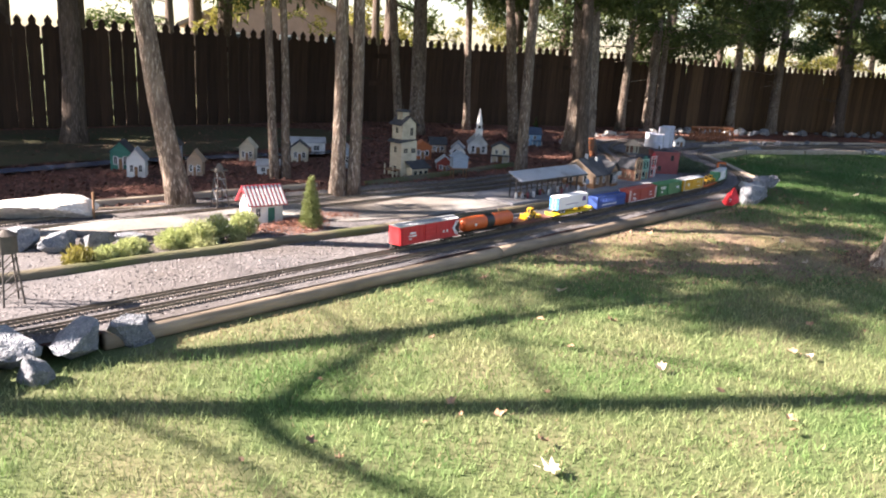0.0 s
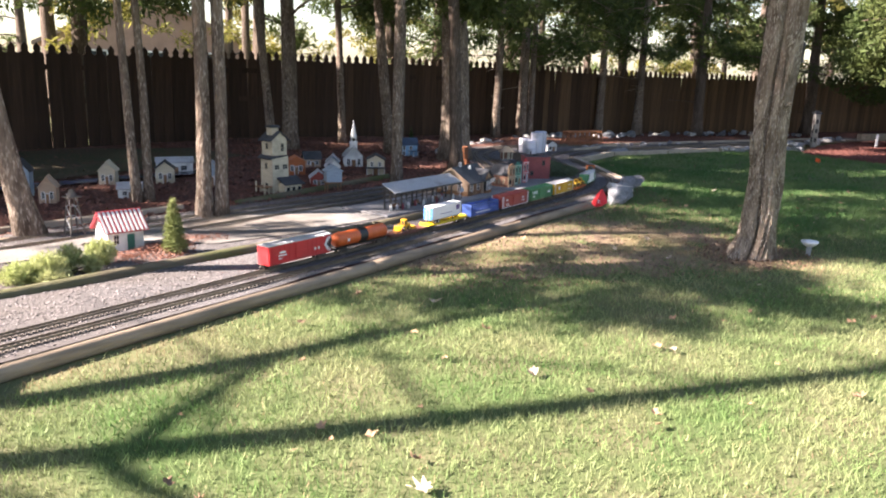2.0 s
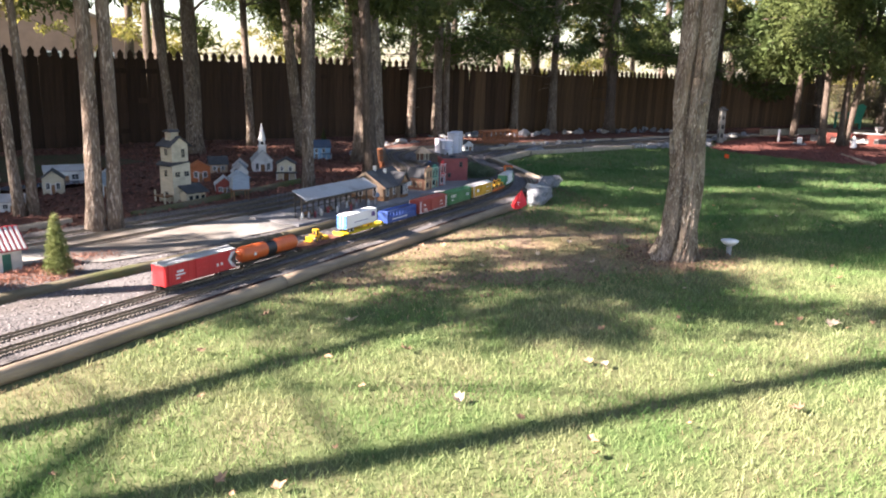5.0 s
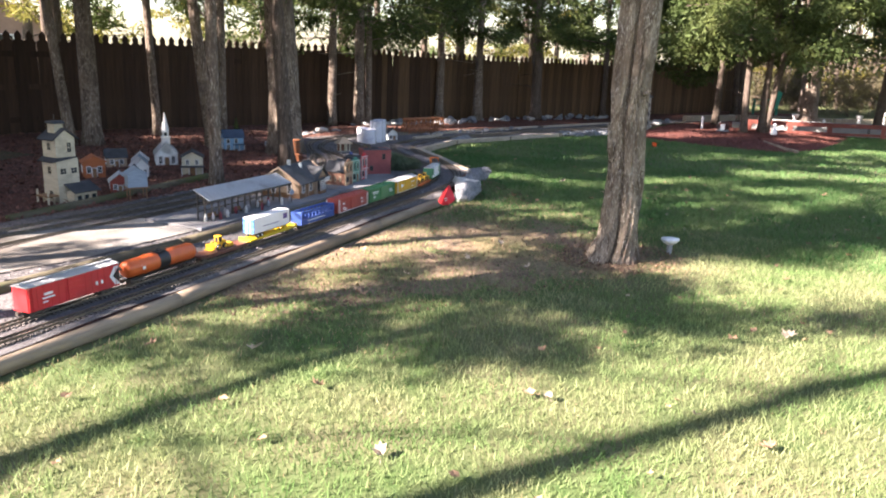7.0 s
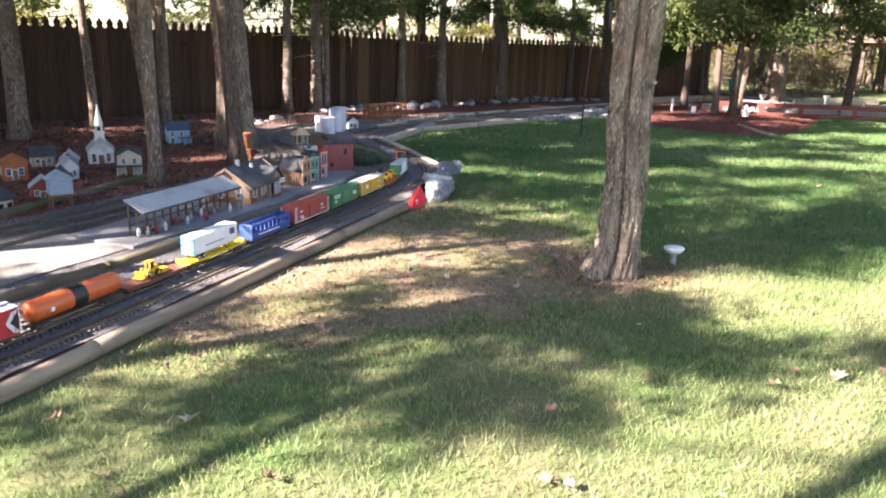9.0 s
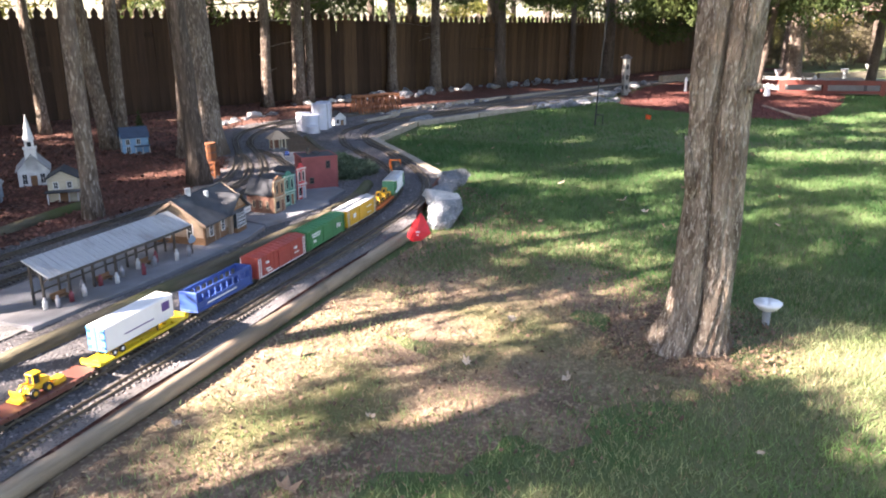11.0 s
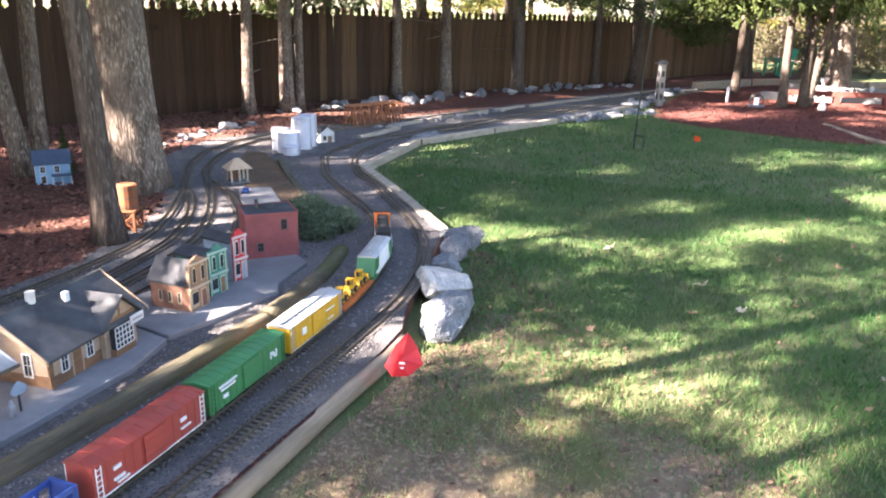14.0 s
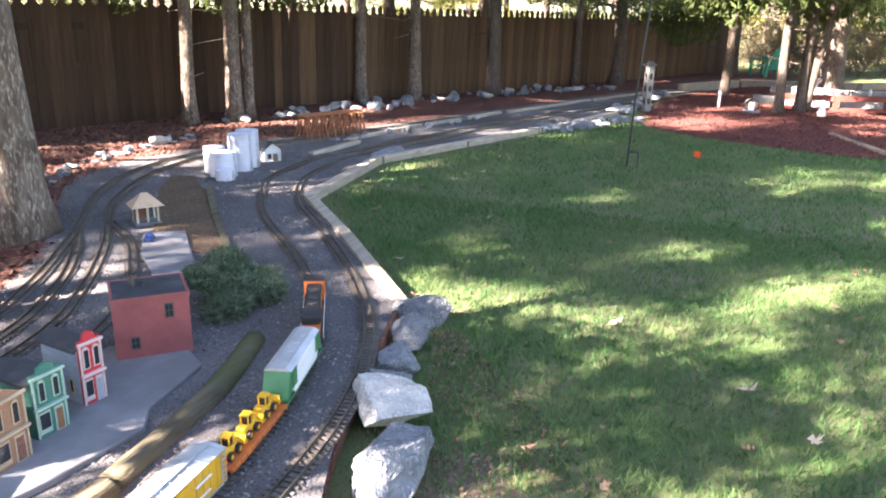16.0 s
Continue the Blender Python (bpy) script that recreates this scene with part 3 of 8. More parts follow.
def tree(stems, height, label, bark, limbs=10, limb_from=2.0, limb_len=1.6, leaf=None, count=2500, size=0.15, sides=16, flare=1.5, seed=1, dead=0, crown_from=None, wob=0.2, clump=1.0, ridges=0.06, own=None, sway=0.05):
    """A tree: stems are (x, y, radius, lean_x, lean_y) at the ground; the crown is clumps along its limbs."""
    rnd = random.Random(seed)
    x0, y0 = stems[0][0], stems[0][1]
    z0 = lawn_z(x0, y0) - 0.05 + (0.06 if y0 > 4.3 else 0)
    tr = thing("tree", label, "tree", pose(x0, y0, z0))
    clumps, sizes = [], []
    trunk = Mesh()
    twig = Mesh()
    for k, (x, y, r, lx, ly) in enumerate(stems):
        pts, rad = [], []
        n = int(height / 0.3)
        for i in range(n + 1):
            t = i / n
            z = t * height
            bend = sway * math.sin(z * 0.9 + seed + k) * min(1, z)
            pts.append((x - x0 + lx * z + bend, y - y0 + ly * z + bend * 0.6, z))
            rad.append(r * (1 - 0.75 * t) * (1 + (flare - 1) * math.exp(-z / 0.17)) + 0.006)
        if own is None:
            trunk.tube(pts, rad, sides, wob, seed * 1.7 + k * 9, ridges)
        for j in range(limbs):
            z = limb_from + (height - limb_from) * (j + rnd.random()) / max(1, limbs) * 0.95
            i = min(n, int(z / height * n))
            a = rnd.uniform(0, 6.28)
            lp = limb_path(pts[i], (math.cos(a), math.sin(a), rnd.uniform(0.0, 0.5)), limb_len * (1.15 - z / height) * rnd.uniform(0.6, 1.2) + 0.3, 6, seed * 3.3 + j + k * 50, 0.15)
            twig.tube(lp, [max(0.005, 0.12 * r * (1 - q / 7) + 0.008) for q in range(7)], 5)
            for q in (2, 3, 4, 5, 6):
                for _ in range(2):
                    if leaf and lp[q].z > (crown_from or 0):
                        clumps.append(lp[q] + Vector((rnd.uniform(-0.25, 0.25), rnd.uniform(-0.25, 0.25), rnd.uniform(-0.2, 0.2))))
                        s = rnd.uniform(0.16, 0.42) * clump
                        sizes.append((s, s, s * rnd.uniform(0.5, 0.9)))
                e = limb_path(lp[q], (rnd.uniform(-1, 1), rnd.uniform(-1, 1), rnd.uniform(-0.4, 0.6)), rnd.uniform(0.25, 0.6), 3, seed + j * 7 + q, 0.1)
                twig.tube(e, [0.007, 0.006, 0.004, 0.003], 3)
        for j in range(dead):
            z = rnd.uniform(0.8, limb_from + 0.5)
            i = min(n, int(z / height * n))
            a = rnd.uniform(0, 6.28)
            e = limb_path(pts[i], (math.cos(a), math.sin(a), rnd.uniform(-0.2, 0.4)), rnd.uniform(0.3, 0.9), 4, seed + 31 * j, 0.1)
            twig.tube(e, [0.012, 0.01, 0.008, 0.006, 0.003], 4)
    part("trunk", own or trunk, bark, tr, smooth=True)
    if limbs or dead:
        part("limb_work", twig, bark, tr)["kind"] = "stuff"
    if leaf and clumps:
        v, q = sprays(clumps, sizes, count, size, seed)
        ob = from_arrays("crown", v, q, leaf)
        ob.parent = tr
        ob["kind"] = "stuff"
    return tr


CED = "cedar tree with stringy brown bark and dark green crown"
# the cedar on the lawn, two stems grown together, with a groove winding down between them
def fused_trunk():
    prof = [(-0.06, 0.215, 1.755), (0.0, 0.19, 1.745), (0.08, 0.162, 1.726), (0.17, 0.142, 1.700), (0.3, 0.132, 1.685), (0.46, 0.126, 1.676), (0.75, 0.124, 1.670), (1.02, 0.126, 1.681), (1.25, 0.130, 1.688), (1.75, 0.138, 1.668), (2.6, 0.15, 1.64), (4.0, 0.14, 1.53), (8.5, 0.03, 1.4)]
    groove = [(-0.06, -0.30), (0.2, -0.25), (0.45, 0.0), (0.97, 0.25), (1.24, 0.02), (1.72, -0.05), (3.0, 0.0), (8.5, 0.0)]
    zs = list(np.arange(-0.06, 2.6, 0.04)) + list(np.arange(2.6, 8.5, 0.3))
    n = 110
    vs = []
    for z in zs:
        hw = np.interp(z, [p[0] for p in prof], [p[1] for p in prof])
        cy = np.interp(z, [p[0] for p in prof], [p[2] for p in prof])
        ag = math.asin(np.interp(z, [p[0] for p in groove], [p[1] for p in groove]))
        for j in range(n):
            a = 6.28319 * j / n - math.pi
            tw = a + z * 0.12
            deep = 0.45 * math.exp(-((a - ag) / 0.12) ** 2) + 0.16 * math.exp(-((a - ag) / 0.4) ** 2)
            deep += 0.20 * math.exp(-((a - 0.5 - 0.25 * z) / 0.09) ** 2) * smoothstep(0.25, 0.6, 0.9 - abs(z - 0.7))
            deep += 0.3 * math.exp(-((abs(a) - math.pi + 0.2) / 0.25) ** 2)
            r = 1 - deep * smoothstep(5.0, 2.0, z) if z < 5 else 1.0
            r *= 1 + 0.10 * noise.noise(Vector((math.cos(a) * 1.6, math.sin(a) * 1.6, z * 0.9)))
            r *= 1 + 0.11 * noise.noise(Vector((math.cos(tw) * 7, math.sin(tw) * 7, z * 2.6))) + 0.11 * noise.noise(Vector((math.cos(tw) * 17, math.sin(tw) * 19, z * 2.6)))
            if z < 0.25:
                r *= 1 + 0.16 * (0.25 - z) / 0.25 * math.sin(a * 3 + 0.8)
            vs.append((6.70 - 6.68 - math.cos(a) * hw * 0.86 * r + 0.01 * z, cy - 1.69 + math.sin(a) * hw * r, z + 0.05))
    m = Mesh()
    m.add(vs, [(i * n + (j + 1) % n, i * n + j, (i + 1) * n + j, (i + 1) * n + (j + 1) % n) for i in range(len(zs) - 1) for j in range(n)])
    return m


lawn_cedar = tree([(6.59, 1.71, 0.12, 0.0, -0.03)], 8.5, "old cedar with two stems fused into one stringy tan-brown trunk", M_LAWNBARK, limbs=10, limb_from=3.4, limb_len=2.0, leaf=M_CEDAR, count=3500, size=0.13, seed=3, crown_from=3.2, own=fused_trunk())
part("bark_strip", Mesh().tube([(-0.02, 0.075, 0.80), (-0.04, 0.092, 0.9), (-0.045, 0.104, 1.0), (-0.04, 0.122, 1.07)], [0.028, 0.024, 0.015, 0.006], 8, 0.2, 3.0, 0.1), M_LAWNBARK, lawn_cedar, "loose upright splinter of torn bark", smooth=True)
part("knot", Mesh().tube([(-0.05, -0.12, 1.28), (-0.08, -0.15, 1.295), (-0.09, -0.165, 1.30)], [0.016, 0.013, 0.008], 8, 0.2, 2.0), M_LAWNBARK, lawn_cedar, "pale broken branch stub", smooth=True)
# behind the yard
tree([(2.94, 6.10, 0.082, -0.14, 0.05)], 7, "leaning bare-trunked cedar with pale brown bark", M_BARK, limbs=16, limb_from=3.7, leaf=M_CEDAR, count=10000, size=0.12, seed=11, sides=16, clump=0.85)
tree([(4.34, 6.92, 0.038, -0.05, 0.02), (4.43, 6.87, 0.036, -0.02, 0.02)], 7, "slim two-stemmed cedar with pale bark", M_BARK, limbs=11, limb_from=2.1, leaf=M_CEDAR, count=7500, size=0.12, seed=12, clump=0.85, crown_from=2.0)
tree([(4.33, 5.84, 0.062, 0.0, 0.0), (4.45, 5.77, 0.052, 0.02, 0.0)], 7, "two-stemmed cedar with grey furrowed bark beside the yard", M_BARK, limbs=10, limb_from=2.6, leaf=M_CEDAR, count=6500, size=0.12, seed=13, sides=16, clump=0.85)
tree([(8.75, 9.7, 0.115, 0.0, 0.0), (8.55, 9.9, 0.065, -0.09, 0.0)], 14.5, CED, M_BARK, limbs=22, limb_from=2.2, limb_len=2.5, leaf=M_CEDAR, count=42000, size=0.14, seed=14)
tree([(10.4, 10.15, 0.06, -0.03, 0.0)], 14.5, CED, M_BARK, limbs=24, limb_from=2.0, limb_len=2.2, leaf=M_CEDAR, count=32000, size=0.14, seed=15)
tree([(7.22, 6.08, 0.058, 0.02, 0.0)], 7, "slim cedar with grey-brown bark", M_BARK, limbs=13, limb_from=2.6, leaf=M_CEDAR, count=7500, size=0.14, seed=16)
tree([(9.77, 8.4, 0.082, -0.12, 0.03), (9.9, 8.36, 0.068, 0.02, 0.0)], 7, "two-stemmed cedar leaning apart", M_BARK, limbs=13, limb_from=2.4, leaf=M_CEDAR, count=22000, size=0.14, seed=17)
tree([(9.80, 7.12, 0.215, -0.03, 0.02)], 9, "thick old tree with pale furrowed bark", M_BARK, limbs=12, limb_from=2.6, limb_len=2.2, leaf=M_CEDAR, count=22000, size=0.14, seed=18, sides=26, flare=1.35)
tree([(8.50, 6.13, 0.085, -0.04, 0.03)], 7, "dark cedar trunk standing before a thicker tree", M_DARKBARK, limbs=13, limb_from=2.6, leaf=M_CEDAR, count=7500, size=0.14, seed=19, sides=16)
tree([(3.5, 10.2, 0.13, 0.0, 0.0)], 8, "dark tree trunk in the shade of the fence", M_DARKBARK, limbs=9, limb_from=2.2, leaf=M_CEDAR, count=22000, size=0.14, seed=20)
# along the fence
for i, (x, y, r) in enumerate([(14.9, 9.8, 0.085), (15.5, 9.5, 0.11), (18.95, 9.25, 0.10), (19.9, 8.6, 0.11), (21.6, 7.6, 0.14), (25.2, 6.65, 0.085), (26.4, 5.85, 0.17), (31.4, 4.4, 0.10), (30.6, 3.3, 0.10), (31.1, 3.2, 0.12)]):
    stems = [(x, y, r, random.uniform(-0.03, 0.03), random.uniform(-0.02, 0.02))]
    if i == 1:
        stems.append((x + 0.22, y - 0.1, r * 0.6, 0.02, 0.0))
    tree(stems, 8, CED, M_BARK if i < 4 else M_DARKBARK, limbs=20, limb_from=1.8, limb_len=2.4, leaf=M_CEDAR, count=24000 if i < 3 else 29000, size=0.13, seed=30 + i, dead=6, clump=1.1)
tree([(21.5, 2.17, 0.08, 0.01, 0.0)], 6.5, "cedar with a grey-brown trunk rising from red mulch", M_DARKBARK, limbs=22, limb_from=1.9, limb_len=2.4, leaf=M_CEDAR, count=30000, size=0.15, seed=50, dead=4, clump=1.35)
tree([(22.0, 1.80, 0.08, 0.0, -0.03), (22.1, 1.70, 0.075, 0.0, -0.11)], 6.5, "two-stemmed dark cedar rising from red mulch", M_DARKBARK, limbs=16, limb_from=2.0, limb_len=2.4, leaf=M_CEDAR, count=30000, size=0.15, seed=51, dead=4, clump=1.35)
tree([(27.5, 0.9, 0.28, 0.0, 0.0)], 9, "thick grey tree trunk in the wooded corner", M_BARK, limbs=12, limb_from=2.2, limb_len=3, leaf=M_CEDAR, count=12000, size=0.2, seed=52)

tree([(25.2, -0.9, 0.11, 0.0, -0.03)], 7, "bushy cedar behind the red rail", M_DARKBARK, limbs=22, limb_from=2.1, limb_len=2.6, leaf=M_CEDAR, count=30000, size=0.16, seed=53, dead=3, clump=1.35)
tree([(24.6, 3.2, 0.09, 0.0, 0.0)], 6.5, "bushy cedar beside the planters", M_DARKBARK, limbs=16, limb_from=2.1, limb_len=2.0, leaf=M_CEDAR, count=20000, size=0.16, seed=54, dead=3, clump=1.3)
# unseen trees beside the garden's west end, placed so their trunks stripe the lawn with shade
west = tree([(-3.45, 6.72, 0.112, 0.0, 0.0)], 11, "bare-trunked tree whose shadow stripes the lawn", M_BARK, limbs=14, limb_from=3.0, limb_len=2.6, leaf=M_CEDAR, count=6000, seed=61, crown_from=7.2, sway=-0.10)
for lp in ([(-0.1, -0.06, 4.05), (-0.3, -0.26, 4.2), (-0.46, -0.48, 4.4), (-0.7, -0.86, 4.8)], [(-0.1, -0.06, 4.1), (0.2, 0.28, 4.25), (0.52, 0.6, 4.45), (1.0, 0.94, 4.9)], [(0, 0, 5.2), (0.4, -0.3, 5.5), (0.9, -0.5, 6.0)]):
    part("bough", Mesh().tube(lp, [0.046, 0.038, 0.03, 0.014][:len(lp)], 8, 0.15, 2.0), M_BARK, west, smooth=True)
# bough and crown of this out-of-view tree are shaped for their lawn shadow
bent = thing("tree", "unseen bent cedar, bough and crown placed to shade the lawn", "tree", pose(-2.2, 6.2, 0.0))
part("trunk", Mesh().tube([(0, 0, -0.05), (0.02, 0, 0.8), (0.0, 0.02, 1.7), (0.0, 0.0, 2.6), (0.12, 0.03, 3.0), (0.5, 0.16, 3.5), (0.85, 0.38, 4.0), (1.2, 0.55, 4.5), (1.6, 0.7, 5.2)], [0.13, 0.10, 0.095, 0.09, 0.085, 0.07, 0.055, 0.04, 0.015], 14, 0.15, 6.2, 0.05), M_BARK, bent, smooth=True)
tw_ = Mesh()
bc, br_ = [], []
rb = random.Random(62)
for k in range(16):
    q = Vector((0.8, 0.36, 3.95)).lerp(Vector((1.6, 0.7, 5.2)), rb.random())
    lp = limb_path(q, (rb.uniform(-1, 1), rb.uniform(-1, 1), rb.uniform(-0.1, 0.6)), rb.uniform(0.6, 1.5), 5, 40 + k, 0.1)
    tw_.tube(lp, [0.018, 0.014, 0.011, 0.008, 0.006, 0.003], 4)
    for e_ in lp[2:]:
        bc.append(e_)
        br_.append((0.26, 0.26, 0.18))
part("limb_work", tw_, M_BARK, bent)["kind"] = "stuff"
v_, q_ = sprays(bc, br_, 4200, 0.12, 62)
ob = from_arrays("crown", v_, q_, M_CEDAR)
ob.parent, ob["kind"] = bent, "stuff"
for i, (x, y, h, c) in enumerate([(21.4, -4.6, 8, 14000), (24.0, -3.6, 8, 22000), (26.5, -4.5, 9, 20000)]):
    tree([(x, y, 0.15, 0.0, 0.0)], h, "green cedar standing at the lawn's sunny edge", M_DARKBARK, limbs=24, limb_from=1.9, limb_len=2.6, leaf=M_CEDAR, count=c, size=0.17, seed=70 + i, clump=1.2)
# added cedar, never in view: its crown dapples the lawn cedar and worn soil
tree([(0.6, 6.45, 0.09, 0.0, 0.0)], 9, "tall slim cedar out of view, added to shade trunk and lawn", M_BARK, limbs=18, limb_from=3.25, limb_len=2.5, leaf=M_CEDAR, count=21000, size=0.13, seed=65, clump=0.9)
# dark cedars close behind the fence; the westmost are unseen, added for shade
for i, (x, y, h, c) in enumerate([(-7.0, 13.3, 6.6, 16000), (-3.9, 13.0, 10.0, 9000), (-1.4, 13.2, 6.4, 16000), (1.1, 13.0, 6.4, 16000), (3.5, 12.9, 6.2, 15000), (-5.2, 13.1, 6.8, 14000), (-2.6, 13.2, 9.5, 20000), (-0.2, 13.4, 12.5, 24000), (2.3, 13.3, 12.5, 24000), (4.8, 13.6, 12.5, 22000), (7.6, 13.9, 9, 14000), (11.2, 13.4, 9, 12000), (14.8, 12.9, 8.5, 18000), (18.6, 11.9, 8.5, 18000), (22.6, 10.4, 8, 20000), (25.6, 9.2, 8, 18000), (16.8, 13.0, 8.5, 10000)]):
    tree([(x, y, 0.15, 0.0, 0.0)], h, "dark green cedar rising behind the fence", M_DARKBARK, limbs=24, limb_from=2.3, limb_len=2.7, leaf=M_CEDAR, count=c, size=0.16, seed=170 + i, clump=1.15, crown_from=1.9)

# ---------- the freight train


def paint(name, c, rough=0.45, k=0.82):
    return mat("paint_" + name, c, tuple(v * k for v in c), scale=9, fine=90, rough=rough, bump=0.06, bdist=0.002, dirt=tuple(v * 0.7 + 0.02 for v in c))


P_RED = paint("boxcar_red", (0.37, 0.065, 0.05))
P_BRIGHTRED = paint("bright_red", (0.60, 0.035, 0.04))
P_GREEN = paint("boxcar_green", (0.04, 0.20, 0.075))
P_YELLOW = paint("boxcar_yellow", (0.66, 0.36, 0.02))
P_SPINE = paint("signal_yellow", (0.78, 0.55, 0.02))
P_MACHINE = paint("machine_yellow", (0.78, 0.42, 0.02))
P_BLUE = paint("wagon_blue", (0.03, 0.075, 0.27))
P_SKYBLUE = paint("door_blue", (0.08, 0.30, 0.62))
P_WHITE = paint("white", (0.80, 0.80, 0.80), k=0.93)
P_SILVER = mat("roof_silver", (0.55, 0.56, 0.57), (0.42, 0.43, 0.44), scale=8, fine=70, rough=0.4, metal=0.4, bump=0.08)
P_ORANGE = paint("tank_orange", (0.68, 0.13, 0.03), rough=0.38)
P_LOCO = paint("loco_orange", (0.60, 0.15, 0.03))
P_BLACK = paint("black", (0.02, 0.02, 0.022))
P_BROWN = paint("flat_brown", (0.16, 0.06, 0.045))
P_PURPLE = paint("purple", (0.09, 0.05, 0.22))
P_STEEL = mat("dark_steel", (0.07, 0.065, 0.06), (0.12, 0.105, 0.09), scale=12, fine=80, rough=0.55, metal=0.5, bump=0.1)
P_GREY = paint("mid_grey", (0.32, 0.33, 0.34))

INNER_PTS = along(INNER, 0.01)
INNER_X = [p.x for p, _ in INNER_PTS]


def rail_at(x):
    """A pose on the train's track, on top of the rails, at that x."""
    i = min(len(INNER_X) - 1, int(np.searchsorted(INNER_X, x)))
    p, h = INNER_PTS[i]
    return pose(p.x, p.y, bed_z(p.x, p.y) + 0.028, 0, 0, math.degrees(h))


def step_x(x, d):
    """The x of the track d metres further on."""
    i = int(np.searchsorted(INNER_X, x))
    return INNER_X[min(len(INNER_X) - 1, max(0, i + round(d / 0.01)))]


def running_gear(car, L, frame_mat=P_STEEL):
    """Two four-wheeled trucks, couplers and a centre sill under a car of length L."""
    part("centre_sill", Mesh().box(-L / 2, L / 2, -0.012, 0.012, 0.022, 0.036), P_STEEL, car)
    for s in (-1, 1):
        cx = s * (L / 2 - 0.075)
        t = Mesh()
        for y in (-0.03, 0.03):
            t.chbox(cx - 0.045, cx + 0.045, y - 0.004, y + 0.004, 0.012, 0.024, 0.003)
            for u in (-0.03, 0.03):
                t.box(cx + u - 0.009, cx + u + 0.009, y - 0.0055, y + 0.0055, 0.006, 0.02)
            t.cyl((cx - 0.006, y, 0.018), (cx - 0.006, y, 0.03), 0.006, n=6)
        t.box(cx - 0.012, cx + 0.012, -0.032, 0.032, 0.016, 0.03)
        tr = part("truck", t, frame_mat, car)
        for u in (-0.03, 0.03):
            for y in (-0.0225, 0.0225):
                w = Mesh().cyl((cx + u, y - 0.003, 0.0145), (cx + u, y + 0.003, 0.0145), 0.0145, n=14)
                w.cyl((cx + u, y * 0.86 - 0.001, 0.0145), (cx + u, y * 0.86 + 0.001, 0.0145), 0.0175, n=14)
                part("wheel", w, P_STEEL, tr)
        c = Mesh().box(min(s * L / 2, s * (L / 2 + 0.018)), max(s * L / 2, s * (L / 2 + 0.018)), -0.006, 0.006, 0.024, 0.036)
        c.box(min(s * (L / 2 + 0.012), s * (L / 2 + 0.022)), max(s * (L / 2 + 0.012), s * (L / 2 + 0.022)), -0.011, 0.009, 0.02, 0.04)
        part("coupler", c, P_STEEL, car)


def ladder(x, y, z0, z1, w=0.02, out=0.003):
    m = Mesh()
    for u in (-w / 2, w / 2):
        m.box(x + u - 0.001, x + u + 0.001, min(y, y + out), max(y, y + out), z0, z1)
    n = int((z1 - z0) / 0.016)
    for i in range(n):
        z = z0 + (i + 0.5) * (z1 - z0) / n
        m.box(x - w / 2, x + w / 2, min(y, y + out), max(y, y + out), z - 0.001, z + 0.001)
    return m


